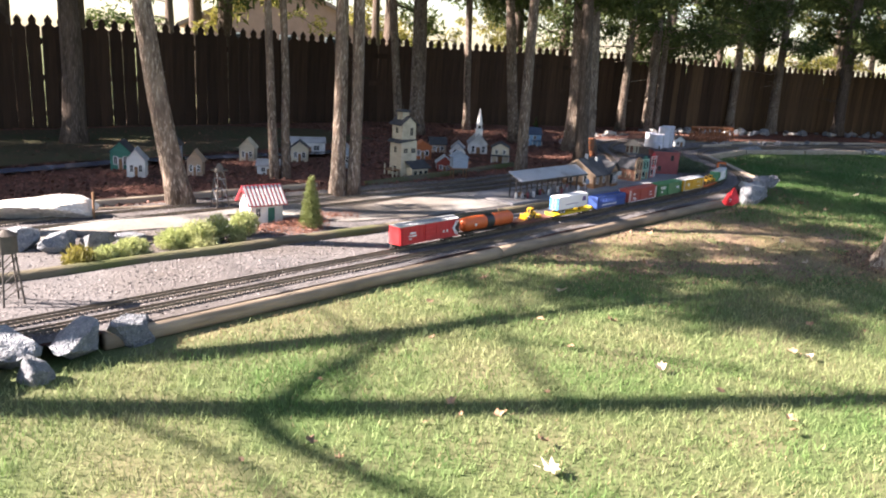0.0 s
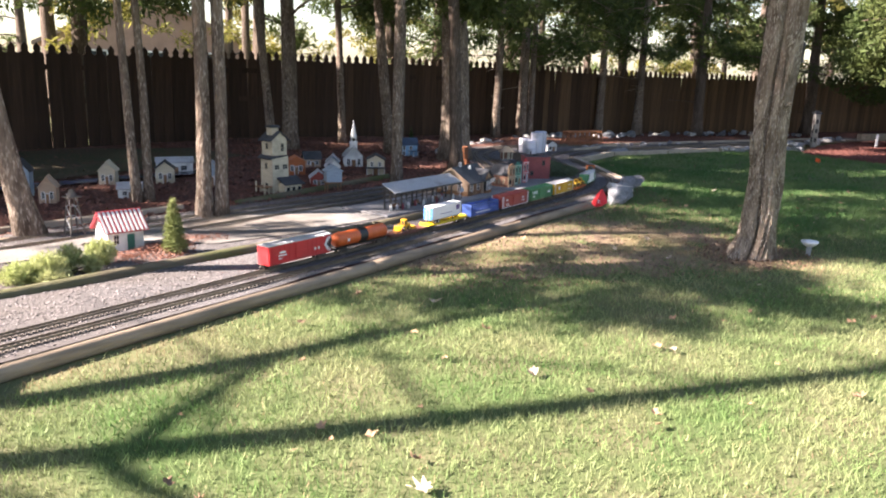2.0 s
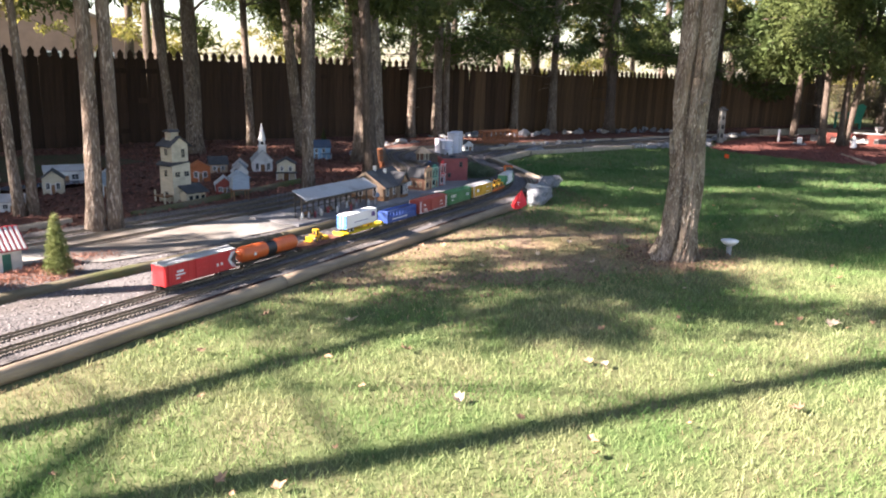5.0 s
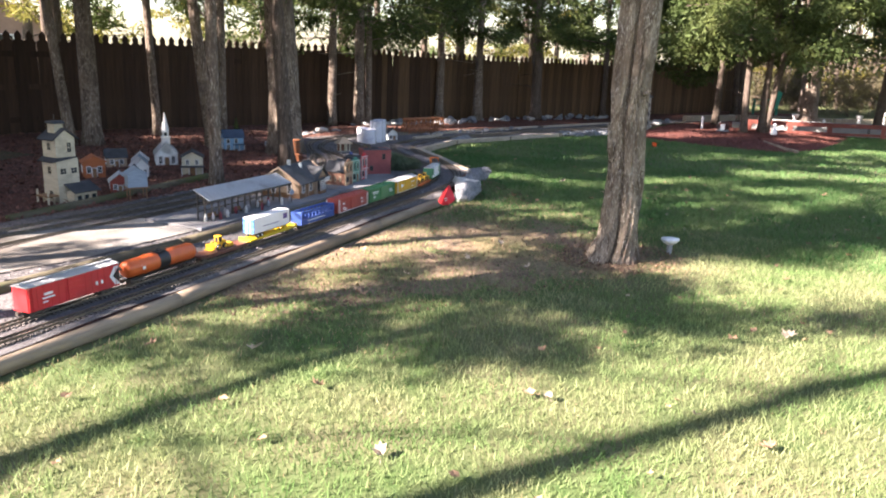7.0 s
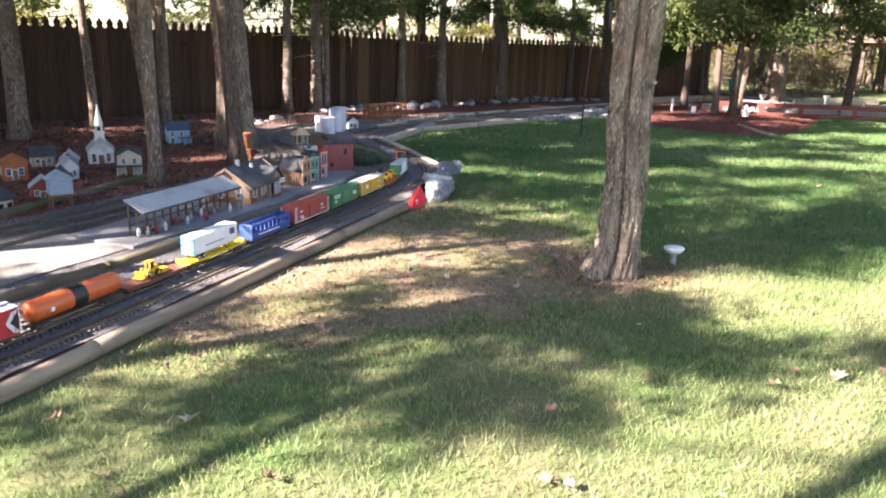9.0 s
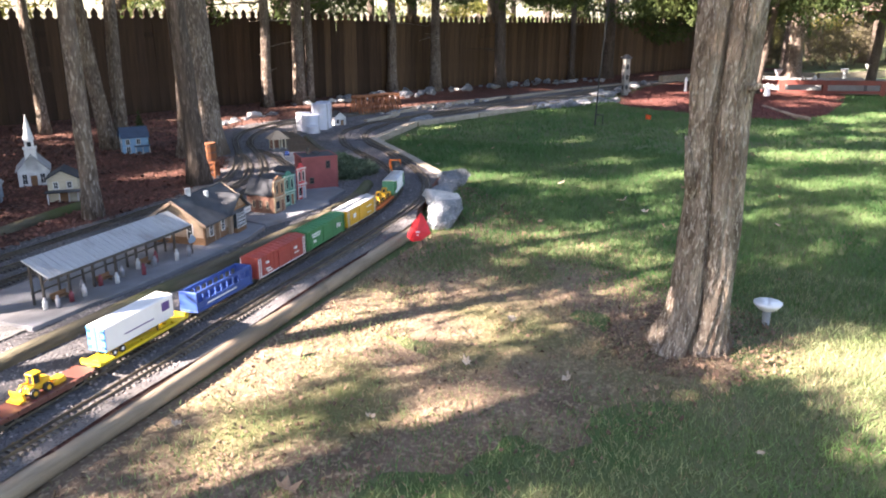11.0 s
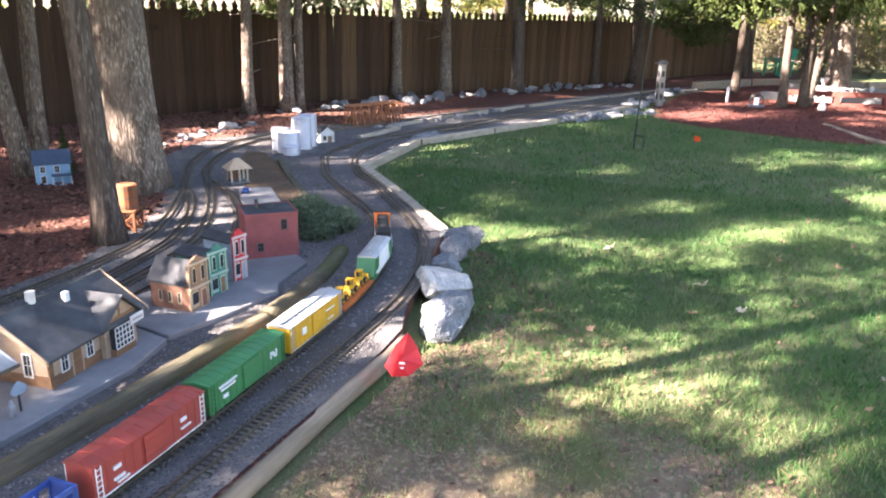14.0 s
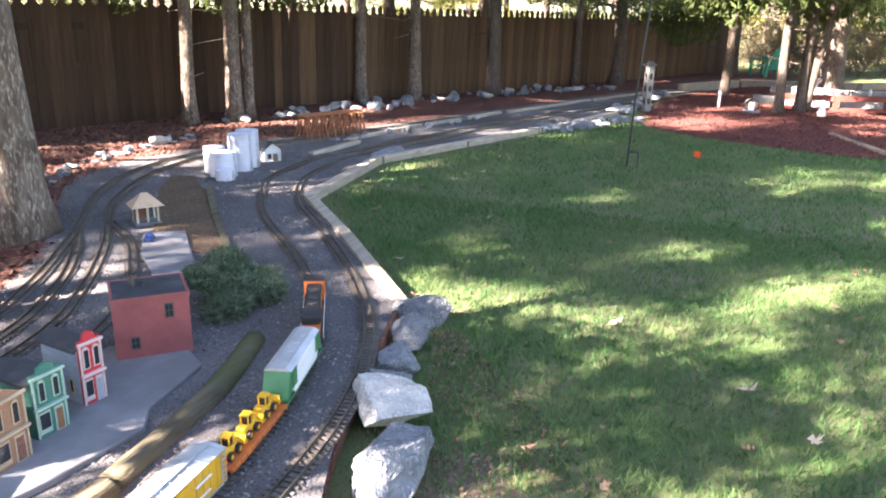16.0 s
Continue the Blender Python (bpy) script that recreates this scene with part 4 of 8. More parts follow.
def boxcar(x, L, body, roof, label, marks=(), H=0.112, trim=None, chevron=False):
    car = thing("boxcar", label, "freight car", rail_at(x), "freight train")
    running_gear(car, L)
    W = 0.054
    z0, z1 = 0.036, 0.036 + H
    b = Mesh().chbox(-L / 2 + 0.006, L / 2 - 0.006, -W, W, z0, z1, 0.003)
    for s in (-1, 1):
        for i in range(14):
            u = -L / 2 + 0.02 + i * (L - 0.04) / 13
            if abs(u) > 0.055:
                part("rib", Mesh().box(u - 0.0015, u + 0.0015, min(s * W, s * (W + 0.0015)), max(s * W, s * (W + 0.0015)), z0 + 0.006, z1 - 0.004), body, car)
    b.box(-L / 2 + 0.006, L / 2 - 0.006, -W - 0.002, W + 0.002, z0, z0 + 0.006)
    bd = part("body", b, body, car)
    r = Mesh()
    prof = [(-W - 0.003, z1), (W + 0.003, z1), (W + 0.003, z1 + 0.004), (0, z1 + 0.013), (-W - 0.003, z1 + 0.004)]
    r.slab(prof, "x", -L / 2 + 0.002, L / 2 - 0.002)
    for i in range(12):
        u = -L / 2 + 0.02 + i * (L - 0.04) / 11
        part("roof_rib", Mesh().slab([(-W - 0.004, z1 + 0.002), (W + 0.004, z1 + 0.002), (W + 0.004, z1 + 0.006), (0, z1 + 0.0155), (-W - 0.004, z1 + 0.006)], "x", u - 0.002, u + 0.002), roof, car)
    part("roof", r, roof, car)
    if roof is P_SILVER:
        part("roof_walk", Mesh().box(-L / 2 + 0.01, L / 2 - 0.01, -0.012, 0.012, z1 + 0.016, z1 + 0.019), roof, car)
    for s in (-1, 1):
        y = s * (W + 0.002)
        d = Mesh().box(-0.05, 0.05, min(y, y + s * 0.004), max(y, y + s * 0.004), z0 + 0.006, z1 - 0.006)
        for k in (0.25, 0.5, 0.75):
            zz = z0 + (z1 - z0) * k
            d.box(-0.048, 0.048, min(y, y + s * 0.006), max(y, y + s * 0.006), zz - 0.0015, zz + 0.0015)
        part("door", d, body, car)
        part("ladder", ladder(L / 2 - 0.022, y, z0, z1, out=s * 0.004), trim or body, car)
        part("ladder", ladder(-L / 2 + 0.022, y, z0, z1, out=s * 0.004), trim or body, car)
        if trim:
            part("sill", Mesh().box(-L / 2 + 0.03, L / 2 - 0.03, min(y, y + s * 0.002), max(y, y + s * 0.002), z0, z0 + 0.005), trim, car, "pale lower side sill")
        for u, v, w, h in marks:
            u = u if s < 0 else -u
            part("mark", Mesh().box(u - w / 2, u + w / 2, min(y, y + s * 0.0055), max(y, y + s * 0.0055), z0 + v - h / 2, z0 + v + h / 2), P_WHITE, car, "plain white painted mark")
        if chevron:
            e = L / 2 - 0.008
            y2 = s * (W + 0.0045)
            part("mark", Mesh().slab([(e, z0 + 0.006), (e, z1 - 0.006), (e - 0.03, z1 - 0.012), (e - 0.065, z0 + H * 0.5), (e - 0.03, z0 + 0.012)], "y", s * (W + 0.0015), y2), P_WHITE, car, "white painted half disc")
            part("mark", Mesh().slab([(e + 0.0005, z0 + 0.015), (e + 0.0005, z1 - 0.015), (e - 0.045, z0 + H * 0.5)], "y", s * (W + 0.002), y2 + s * 0.0015), P_BLACK, car, "black painted triangle")
    return car


def logo_n(u):
    """A white block mark of slanted bars, about 5 cm wide."""
    return [(u - 0.02, 0.062, 0.006, 0.03), (u - 0.008, 0.07, 0.016, 0.007), (u + 0.002, 0.06, 0.012, 0.012), (u + 0.012, 0.05, 0.014, 0.007), (u + 0.022, 0.06, 0.006, 0.03)]


boxcar(3.69, 0.585, P_BRIGHTRED, P_SILVER, "bright red boxcar with silver roof and white half disc", [(-0.17, 0.075, 0.05, 0.012), (-0.17, 0.055, 0.07, 0.008), (-0.19, 0.035, 0.03, 0.006), (0.13, 0.05, 0.012, 0.018), (0.165, 0.05, 0.012, 0.018)], H=0.125, chevron=True)
tank = thing("tank_car", "orange tank car with a black centre band", "freight car", rail_at(4.34), "freight train")
running_gear(tank, 0.56)
t = Mesh()
prof = [(-0.285, 0.004), (-0.282, 0.026), (-0.274, 0.041), (-0.262, 0.050), (-0.245, 0.0535), (0.245, 0.0535), (0.262, 0.050), (0.274, 0.041), (0.282, 0.026), (0.285, 0.004)]
n = 28
t.add([(u, math.cos(6.28319 * j / n) * r, 0.092 + math.sin(6.28319 * j / n) * r) for u, r in prof for j in range(n)],
      [(i * n + j, (i + 1) * n + j, (i + 1) * n + (j + 1) % n, i * n + (j + 1) % n) for i in range(len(prof) - 1) for j in range(n)] + [tuple(range(n)), tuple(range(len(prof) * n - 1, (len(prof) - 1) * n - 1, -1))])
part("tank", t, P_ORANGE, tank, smooth=True)
part("band", Mesh().cyl((-0.042, 0, 0.092), (0.042, 0, 0.092), 0.0548, n=28), P_BLACK, tank, "matt black band round the tank", smooth=False)
part("dome", Mesh().cyl((0, 0, 0.142), (0, 0, 0.158), 0.02, 0.018, n=16), P_BLACK, tank)
pl = Mesh().box(-0.03, 0.03, -0.03, 0.03, 0.147, 0.1495)
for a in (-0.028, 0.028):
    for b_ in (-0.028, 0.028):
        pl.cyl((a, b_, 0.148), (a, b_, 0.168), 0.001, n=4)
    pl.cyl((a, -0.028, 0.168), (a, 0.028, 0.168), 0.001, n=4)
    pl.cyl((-0.028, a, 0.168), (0.028, a, 0.168), 0.001, n=4)
part("platform_rail", pl, P_BLACK, tank)
for s in (-1, 1):
    part("side_sill", Mesh().box(-0.27, 0.27, min(s * 0.04, s * 0.05), max(s * 0.04, s * 0.05), 0.036, 0.043), P_BLACK, tank)
    part("placard", Mesh().box(-0.185, -0.165, min(s * 0.052, s * 0.056), max(s * 0.052, s * 0.056), 0.08, 0.1), P_WHITE, tank, "small plain white placard")
part("brake_wheel", Mesh().cyl((-0.288, 0.02, 0.1), (-0.284, 0.02, 0.1), 0.012, n=12), P_STEEL, tank)


def loader(x, y, z, s, parent=None, turn=0, group=""):
    """A yellow wheel loader toy: chassis, cab, arms, bucket and four wheels."""
    ob = thing("toy_loader", "yellow toy wheel loader tied down on a flatcar", "toy digger", pose(x, y, z, 0, 0, turn) @ Matrix.Diagonal((s, s, s, 1)), group)
    part("chassis", Mesh().chbox(-0.06, 0.03, -0.018, 0.018, 0.016, 0.04, 0.004).chbox(-0.065, -0.03, -0.02, 0.02, 0.03, 0.052, 0.004), P_MACHINE, ob)
    c = Mesh()
    for a in (-0.026, 0.004):
        for b in (-0.014, 0.014):
            c.box(a - 0.002, a + 0.002, b - 0.002, b + 0.002, 0.04, 0.078)
    c.chbox(-0.032, 0.01, -0.019, 0.019, 0.078, 0.084, 0.002)
    part("cab", c, P_MACHINE, ob)
    part("cab_glass", Mesh().box(-0.024, 0.002, -0.012, 0.012, 0.042, 0.077), P_BLACK, ob)
    for b in (-0.016, 0.016):
        part("arm", Mesh().tube([(0.0, b, 0.045), (0.03, b, 0.05), (0.06, b, 0.022)], [0.004, 0.004, 0.003], 5), P_MACHINE, ob)
    part("bucket", Mesh().slab([(0.058, 0.008), (0.088, 0.008), (0.088, 0.012), (0.066, 0.016), (0.072, 0.04), (0.066, 0.042), (0.056, 0.02)], "y", -0.03, 0.03), P_MACHINE, ob)
    for a in (-0.042, 0.018):
        for b in (-0.026, 0.026):
            w = part("wheel", Mesh().cyl((a, b - 0.007, 0.018), (a, b + 0.007, 0.018), 0.018, n=14), P_BLACK, ob)
            part("hub", Mesh().cyl((a, b - 0.008, 0.018), (a, b + 0.008, 0.018), 0.009, n=10), P_MACHINE, w)
    return ob


def flatcar(x, L, deck, label):
    car = thing("flatcar", label, "freight car", rail_at(x), "freight train")
    running_gear(car, L)
    part("deck", Mesh().chbox(-L / 2, L / 2, -0.052, 0.052, 0.036, 0.046, 0.002), deck, car)
    for s in (-1, 1):
        m = Mesh().slab([(-L / 2, 0.036), (L / 2, 0.036), (L / 2, 0.03), (L / 4, 0.02), (-L / 4, 0.02), (-L / 2, 0.03)], "y", s * 0.044 - 0.002, s * 0.044 + 0.002)
        part("side_sill", m, deck, car)
        for i in range(11):
            u = -L / 2 + 0.02 + i * (L - 0.04) / 10
            part("stake_pocket", Mesh().box(u - 0.004, u + 0.004, min(s * 0.051, s * 0.056), max(s * 0.051, s * 0.056), 0.034, 0.047), deck, car)
    return car


def loader_on(x, du, s, turn):
    m = rail_at(x) @ pose(du, 0, 0.046)
    p = m.translation
    loader(p.x, p.y, p.z, s, turn=turn + math.degrees(m.to_euler().z), group="loaders on flatcars")


flatcar(4.88, 0.48, P_BROWN, "red-brown flatcar carrying a yellow loader")
loader_on(4.88, -0.02, 1.05, 180)
part("chain_load", Mesh().chbox(0.06, 0.12, -0.025, 0.025, 0.046, 0.07, 0.006), P_MACHINE, bpy.data.objects["flatcar"], "yellow crated load")

# trailer on a spine car
SX = 5.43
spine = thing("spine_car", "bright yellow spine car under a white trailer", "freight car", rail_at(SX), "freight train")
running_gear(spine, 0.60)
part("spine", Mesh().chbox(-0.29, 0.29, -0.016, 0.016, 0.032, 0.05, 0.003), P_SPINE, spine)
for s in (-1, 1):
    m = Mesh().chbox(s * 0.245 - 0.045, s * 0.245 + 0.045, -0.05, 0.05, 0.04, 0.052, 0.003)
    m.box(s * 0.285 - 0.004, s * 0.285 + 0.004, -0.05, 0.05, 0.05, 0.066)
    part("end_platform", m, P_SPINE, spine)
    part("side_ledge", Mesh().slab([(-0.20, 0.04), (0.20, 0.04), (0.20, 0.05), (0.14, 0.056), (-0.2, 0.05)], "y", s * 0.046 - 0.004, s * 0.046 + 0.004), P_SPINE, spine)
for u in (-0.12, 0.0, 0.12):
    part("cross_arm", Mesh().box(u - 0.008, u + 0.008, -0.048, 0.048, 0.04, 0.05), P_SPINE, spine)
part("hitch", Mesh().slab([(0.16, 0.05), (0.2, 0.05), (0.185, 0.085), (0.175, 0.085)], "y", -0.02, 0.02), P_SPINE, spine)
trailer = thing("toy_trailer", "white toy road trailer with blue rear doors", "toy trailer", rail_at(SX) @ pose(-0.02, 0, 0.05) @ Matrix.Diagonal((0.92, 0.94, 0.92, 1)))
part("box", Mesh().chbox(-0.235, 0.235, -0.05, 0.05, 0.036, 0.158, 0.005), P_WHITE, trailer)
part("top_rail", Mesh().box(-0.234, 0.234, -0.0515, 0.0515, 0.148, 0.154), P_WHITE, trailer)
for s in (-1, 1):
    d = part("rear_door", Mesh().box(-0.240, -0.235, min(s * 0.002, s * 0.048), max(s * 0.002, s * 0.048), 0.04, 0.154), P_SKYBLUE, trailer, "sky blue rear door")
    for zz in (0.058, 0.098, 0.135):
        part("hinge", Mesh().box(-0.243, -0.240, min(s * 0.03, s * 0.046), max(s * 0.03, s * 0.046), zz - 0.006, zz + 0.006), P_BLUE, d)
    part("lock_bar", Mesh().box(-0.243, -0.240, s * 0.016 - 0.001, s * 0.016 + 0.001, 0.044, 0.15), P_WHITE, d)
    part("mark", Mesh().box(0.145, 0.2, min(s * 0.05, s * 0.0525), max(s * 0.05, s * 0.0525), 0.092, 0.135), P_PURPLE, trailer, "plain purple painted panel")
    part("mark", Mesh().box(-0.12, 0.08, min(s * 0.05, s * 0.0525), max(s * 0.05, s * 0.0525), 0.078, 0.083), P_PURPLE, trailer, "thin purple stripe")
    part("side_rail", Mesh().box(-0.2, 0.2, s * 0.035 - 0.003, s * 0.035 + 0.003, 0.03, 0.037), P_STEEL, trailer)
for a in (-0.19, -0.14):
    for b in (-0.04, 0.04):
        w = part("wheel", Mesh().cyl((a, b - 0.009, 0.018), (a, b + 0.009, 0.018), 0.018, n=14), P_BLACK, trailer)
        part("hub", Mesh().cyl((a, b - 0.01, 0.018), (a, b + 0.01, 0.018), 0.008, n=10), P_WHITE, w)
for b in (-0.03, 0.03):
    part("landing_leg", Mesh().box(0.12, 0.127, b - 0.003, b + 0.003, 0.0, 0.036), P_STEEL, trailer)

# blue beam car with open sides
blue = thing("beam_car", "deep blue open-sided beam car with arched openings", "freight car", rail_at(6.03) @ Matrix.Diagonal((0.95, 1, 0.92, 1)), "freight train")
running_gear(blue, 0.50)
part("deck", Mesh().chbox(-0.25, 0.25, -0.052, 0.052, 0.034, 0.046, 0.002), P_BLUE, blue)
for s in (-1, 1):
    part("bulkhead", Mesh().chbox(s * 0.243 - 0.007, s * 0.243 + 0.007, -0.052, 0.052, 0.046, 0.148, 0.003), P_BLUE, blue)
    y = s * 0.044
    part("lower_panel", Mesh().box(-0.236, 0.236, y - 0.003, y + 0.003, 0.046, 0.086), P_BLUE, blue)
    part("top_chord", Mesh().box(-0.236, 0.236, y - 0.004, y + 0.004, 0.128, 0.146), P_BLUE, blue)
    for i in range(10):
        u = -0.236 + i * 0.472 / 9
        part("side_post", Mesh().slab([(u - 0.007, 0.084), (u + 0.007, 0.084), (u + 0.005, 0.1), (u + 0.007, 0.13), (u - 0.007, 0.13), (u - 0.005, 0.1)], "y", y - 0.003, y + 0.003), P_BLUE, blue)
    part("mark", Mesh().box(-0.16, 0.1, min(s * 0.047, s * 0.0485), max(s * 0.047, s * 0.0485), 0.058, 0.066), P_WHITE, blue, "plain white painted bar")
boxcar(6.58, 0.53, P_RED, P_RED, "dull red boxcar with a matching roof", [(-0.17, 0.072, 0.03, 0.012), (-0.165, 0.035, 0.045, 0.008), (-0.15, 0.02, 0.05, 0.006), (0.14, 0.07, 0.03, 0.012), (0.15, 0.04, 0.05, 0.006)], trim=P_WHITE)
boxcar(7.13, 0.53, P_GREEN, P_GREEN, "green boxcar with white block marks", [(-0.15, 0.085, 0.11, 0.008), (-0.15, 0.07, 0.09, 0.007), (-0.17, 0.04, 0.03, 0.014)] + logo_n(0.165))
boxcar(7.68, 0.50, P_YELLOW, P_SILVER, "yellow boxcar with a silver roof", [(-0.13, 0.062, 0.035, 0.03), (0.12, 0.075, 0.08, 0.005), (0.12, 0.03, 0.06, 0.005)], trim=P_SILVER)
flatcar(step_x(8.17, 0.0), 0.44, P_LOCO, "orange flatcar with three small yellow loaders")
for du in (-0.14, 0.0, 0.14):
    loader_on(8.17, du, 0.95, 0)
# covered hopper
hx = 8.62
hop = thing("hopper_car", "white covered hopper car with green ends", "freight car", rail_at(hx), "freight train")
running_gear(hop, 0.50)
part("body", Mesh().slab([(-0.15, 0.046), (0.15, 0.046), (0.18, 0.075), (0.18, 0.152), (-0.18, 0.152), (-0.18, 0.075)], "y", -0.053, 0.053), P_WHITE, hop, bevel=0.004)
for s in (-1, 1):
    part("end_slope", Mesh().slab([(s * 0.18, 0.075), (s * 0.24, 0.05), (s * 0.24, 0.06), (s * 0.2, 0.152), (s * 0.18, 0.152)], "y", -0.05, 0.05), P_GREEN, hop, "green sloping end sheet")
    part("end_panel", Mesh().box(min(s * 0.13, s * 0.182), max(s * 0.13, s * 0.182), -0.0545, 0.0545, 0.078, 0.15), P_GREEN, hop, "green painted end panel")
    for i in range(9):
        u = -0.12 + i * 0.03
        part("side_rib", Mesh().box(u - 0.0015, u + 0.0015, min(s * 0.053, s * 0.0555), max(s * 0.053, s * 0.0555), 0.05, 0.15), P_WHITE, hop)
part("roof", Mesh().slab([(-0.054, 0.152), (0.054, 0.152), (0.03, 0.163), (-0.03, 0.163)], "x", -0.2, 0.2), P_SILVER, hop)
for u in (-0.12, -0.04, 0.04, 0.12):
    part("hatch", Mesh().cyl((u, 0, 0.163), (u, 0, 0.168), 0.016, n=12), P_SILVER, hop)
part("deck", Mesh().box(-0.25, 0.25, -0.05, 0.05, 0.036, 0.046), P_GREEN, hop)
# diesel locomotive
loco = thing("diesel_locomotive", "orange and black model diesel locomotive with silver trucks", "locomotive", rail_at(9.22), "freight train")
running_gear(loco, 0.68, P_SILVER)
part("deck", Mesh().chbox(-0.34, 0.34, -0.054, 0.054, 0.036, 0.052, 0.003), P_BLACK, loco)
part("fuel_tank", Mesh().chbox(-0.1, 0.1, -0.045, 0.045, 0.012, 0.036, 0.006), P_BLACK, loco)
part("hood", Mesh().chbox(-0.30, 0.15, -0.036, 0.036, 0.052, 0.108, 0.004), P_LOCO, loco)
part("hood_top", Mesh().chbox(-0.302, 0.152, -0.037, 0.037, 0.108, 0.142, 0.006), P_BLACK, loco, "black upper hood")
part("radiator", Mesh().chbox(-0.30, -0.18, -0.045, 0.045, 0.118, 0.146, 0.004), P_BLACK, loco)
part("cab", Mesh().slab([(0.15, 0.052), (0.245, 0.052), (0.245, 0.115), (0.23, 0.155), (0.15, 0.155)], "y", -0.052, 0.052), P_LOCO, loco, bevel=0.004)
part("nose", Mesh().slab([(0.245, 0.052), (0.31, 0.052), (0.305, 0.1), (0.245, 0.108)], "y", -0.04, 0.04), P_LOCO, loco, bevel=0.005)
part("cab_roof", Mesh().chbox(0.145, 0.235, -0.053, 0.053, 0.155, 0.16, 0.002), P_BLACK, loco)
for s in (-1, 1):
    part("cab_window", Mesh().box(0.165, 0.215, min(s * 0.05, s * 0.0535), max(s * 0.05, s * 0.0535), 0.115, 0.14), P_BLACK, loco)
    part("stripe", Mesh().box(-0.295, 0.14, min(s * 0.035, s * 0.0375), max(s * 0.035, s * 0.0375), 0.1, 0.106), P_SPINE, loco, "thin yellow side stripe")
    hr = Mesh()
    for i in range(9):
        u = -0.31 + i * 0.06
        hr.cyl((u, s * 0.051, 0.052), (u, s * 0.051, 0.085), 0.0012, n=5)
    hr.cyl((-0.31, s * 0.051, 0.085), (0.17, s * 0.051, 0.085), 0.0012, n=5)
    part("handrail", hr, P_WHITE, loco)
    part("headlight", Mesh().cyl((0.305, s * 0.01, 0.09), (0.31, s * 0.01, 0.09), 0.006, n=10), P_SILVER, loco)
for u in (-0.12, -0.05, 0.05):
    part("fan", Mesh().cyl((u, 0, 0.142), (u, 0, 0.148), 0.022, n=16), P_STEEL, loco)

# ---------- buildings of the model town


def plank(name, c, k=0.8, rough=0.8):
    return mat("wall_" + name, c, tuple(v * k for v in c), scale=14, fine=90, rough=rough, bump=0.2, stretch=(1, 1, 4), bdist=0.002, dirt=tuple(v * 0.55 for v in c))


W_CREAM = plank("cream", (0.60, 0.54, 0.40))
W_TAN = plank("tan", (0.46, 0.33, 0.23))
W_WHITE = plank("white", (0.72, 0.72, 0.70), 0.9)
W_PALE = plank("pale_lavender", (0.66, 0.67, 0.74), 0.92)
W_BLUE = plank("blue", (0.27, 0.50, 0.72))
W_GREYBLUE = plank("greyblue", (0.30, 0.37, 0.44))
W_RED = plank("barn_red", (0.34, 0.07, 0.05))
W_ORANGE = plank("rust_orange", (0.46, 0.14, 0.05))
W_GREEN = plank("shop_green", (0.045, 0.19, 0.145))
W_BRIGHT = plank("shop_red", (0.55, 0.04, 0.05))
W_BRICK = mat("toy_brick", (0.20, 0.092, 0.06), (0.145, 0.066, 0.044), scale=10, fine=120, rough=0.85, bump=0.4, bdist=0.002, c3=(0.25, 0.14, 0.095))
W_REDBRICK = mat("toy_red_brick", (0.30, 0.085, 0.082), (0.22, 0.064, 0.062), scale=8, fine=120, rough=0.85, bump=0.4, bdist=0.002)
R_DARK = mat("slate_roof", (0.050, 0.054, 0.062), (0.030, 0.033, 0.038), scale=12, fine=100, rough=0.8, bump=0.4, bdist=0.003, dirt=(0.10, 0.102, 0.105))
R_GREY = mat("grey_roof", (0.40, 0.41, 0.43), (0.29, 0.30, 0.31), scale=9, fine=90, rough=0.6, bump=0.3, bdist=0.003, dirt=(0.2, 0.18, 0.16))
R_RED = mat("red_tin_roof", (0.50, 0.05, 0.07), (0.40, 0.04, 0.05), scale=9, fine=80, rough=0.5, bump=0.1)
R_TAN = mat("tan_shingle_roof", (0.58, 0.42, 0.28), (0.47, 0.33, 0.22), scale=12, fine=90, rough=0.85, bump=0.4, bdist=0.003)
GLASS = mat("dark_window", (0.02, 0.025, 0.03), (0.035, 0.04, 0.045), scale=5, fine=20, rough=0.12, bump=0)
CONC = mat("concrete_slab", (0.25, 0.25, 0.258), (0.175, 0.175, 0.183), scale=4, fine=70, rough=0.9, bump=0.3, bdist=0.004, dirt=(0.14, 0.135, 0.13), spec=0.2)
WOOD = mat("rough_brown_wood", (0.26, 0.14, 0.07), (0.17, 0.09, 0.045), scale=8, fine=60, rough=0.85, bump=0.4, stretch=(1, 1, 4), bdist=0.003)
ORANGEWOOD = mat("orange_stained_wood", (0.38, 0.15, 0.065), (0.25, 0.095, 0.045), scale=8, fine=60, rough=0.8, bump=0.3, bdist=0.003)


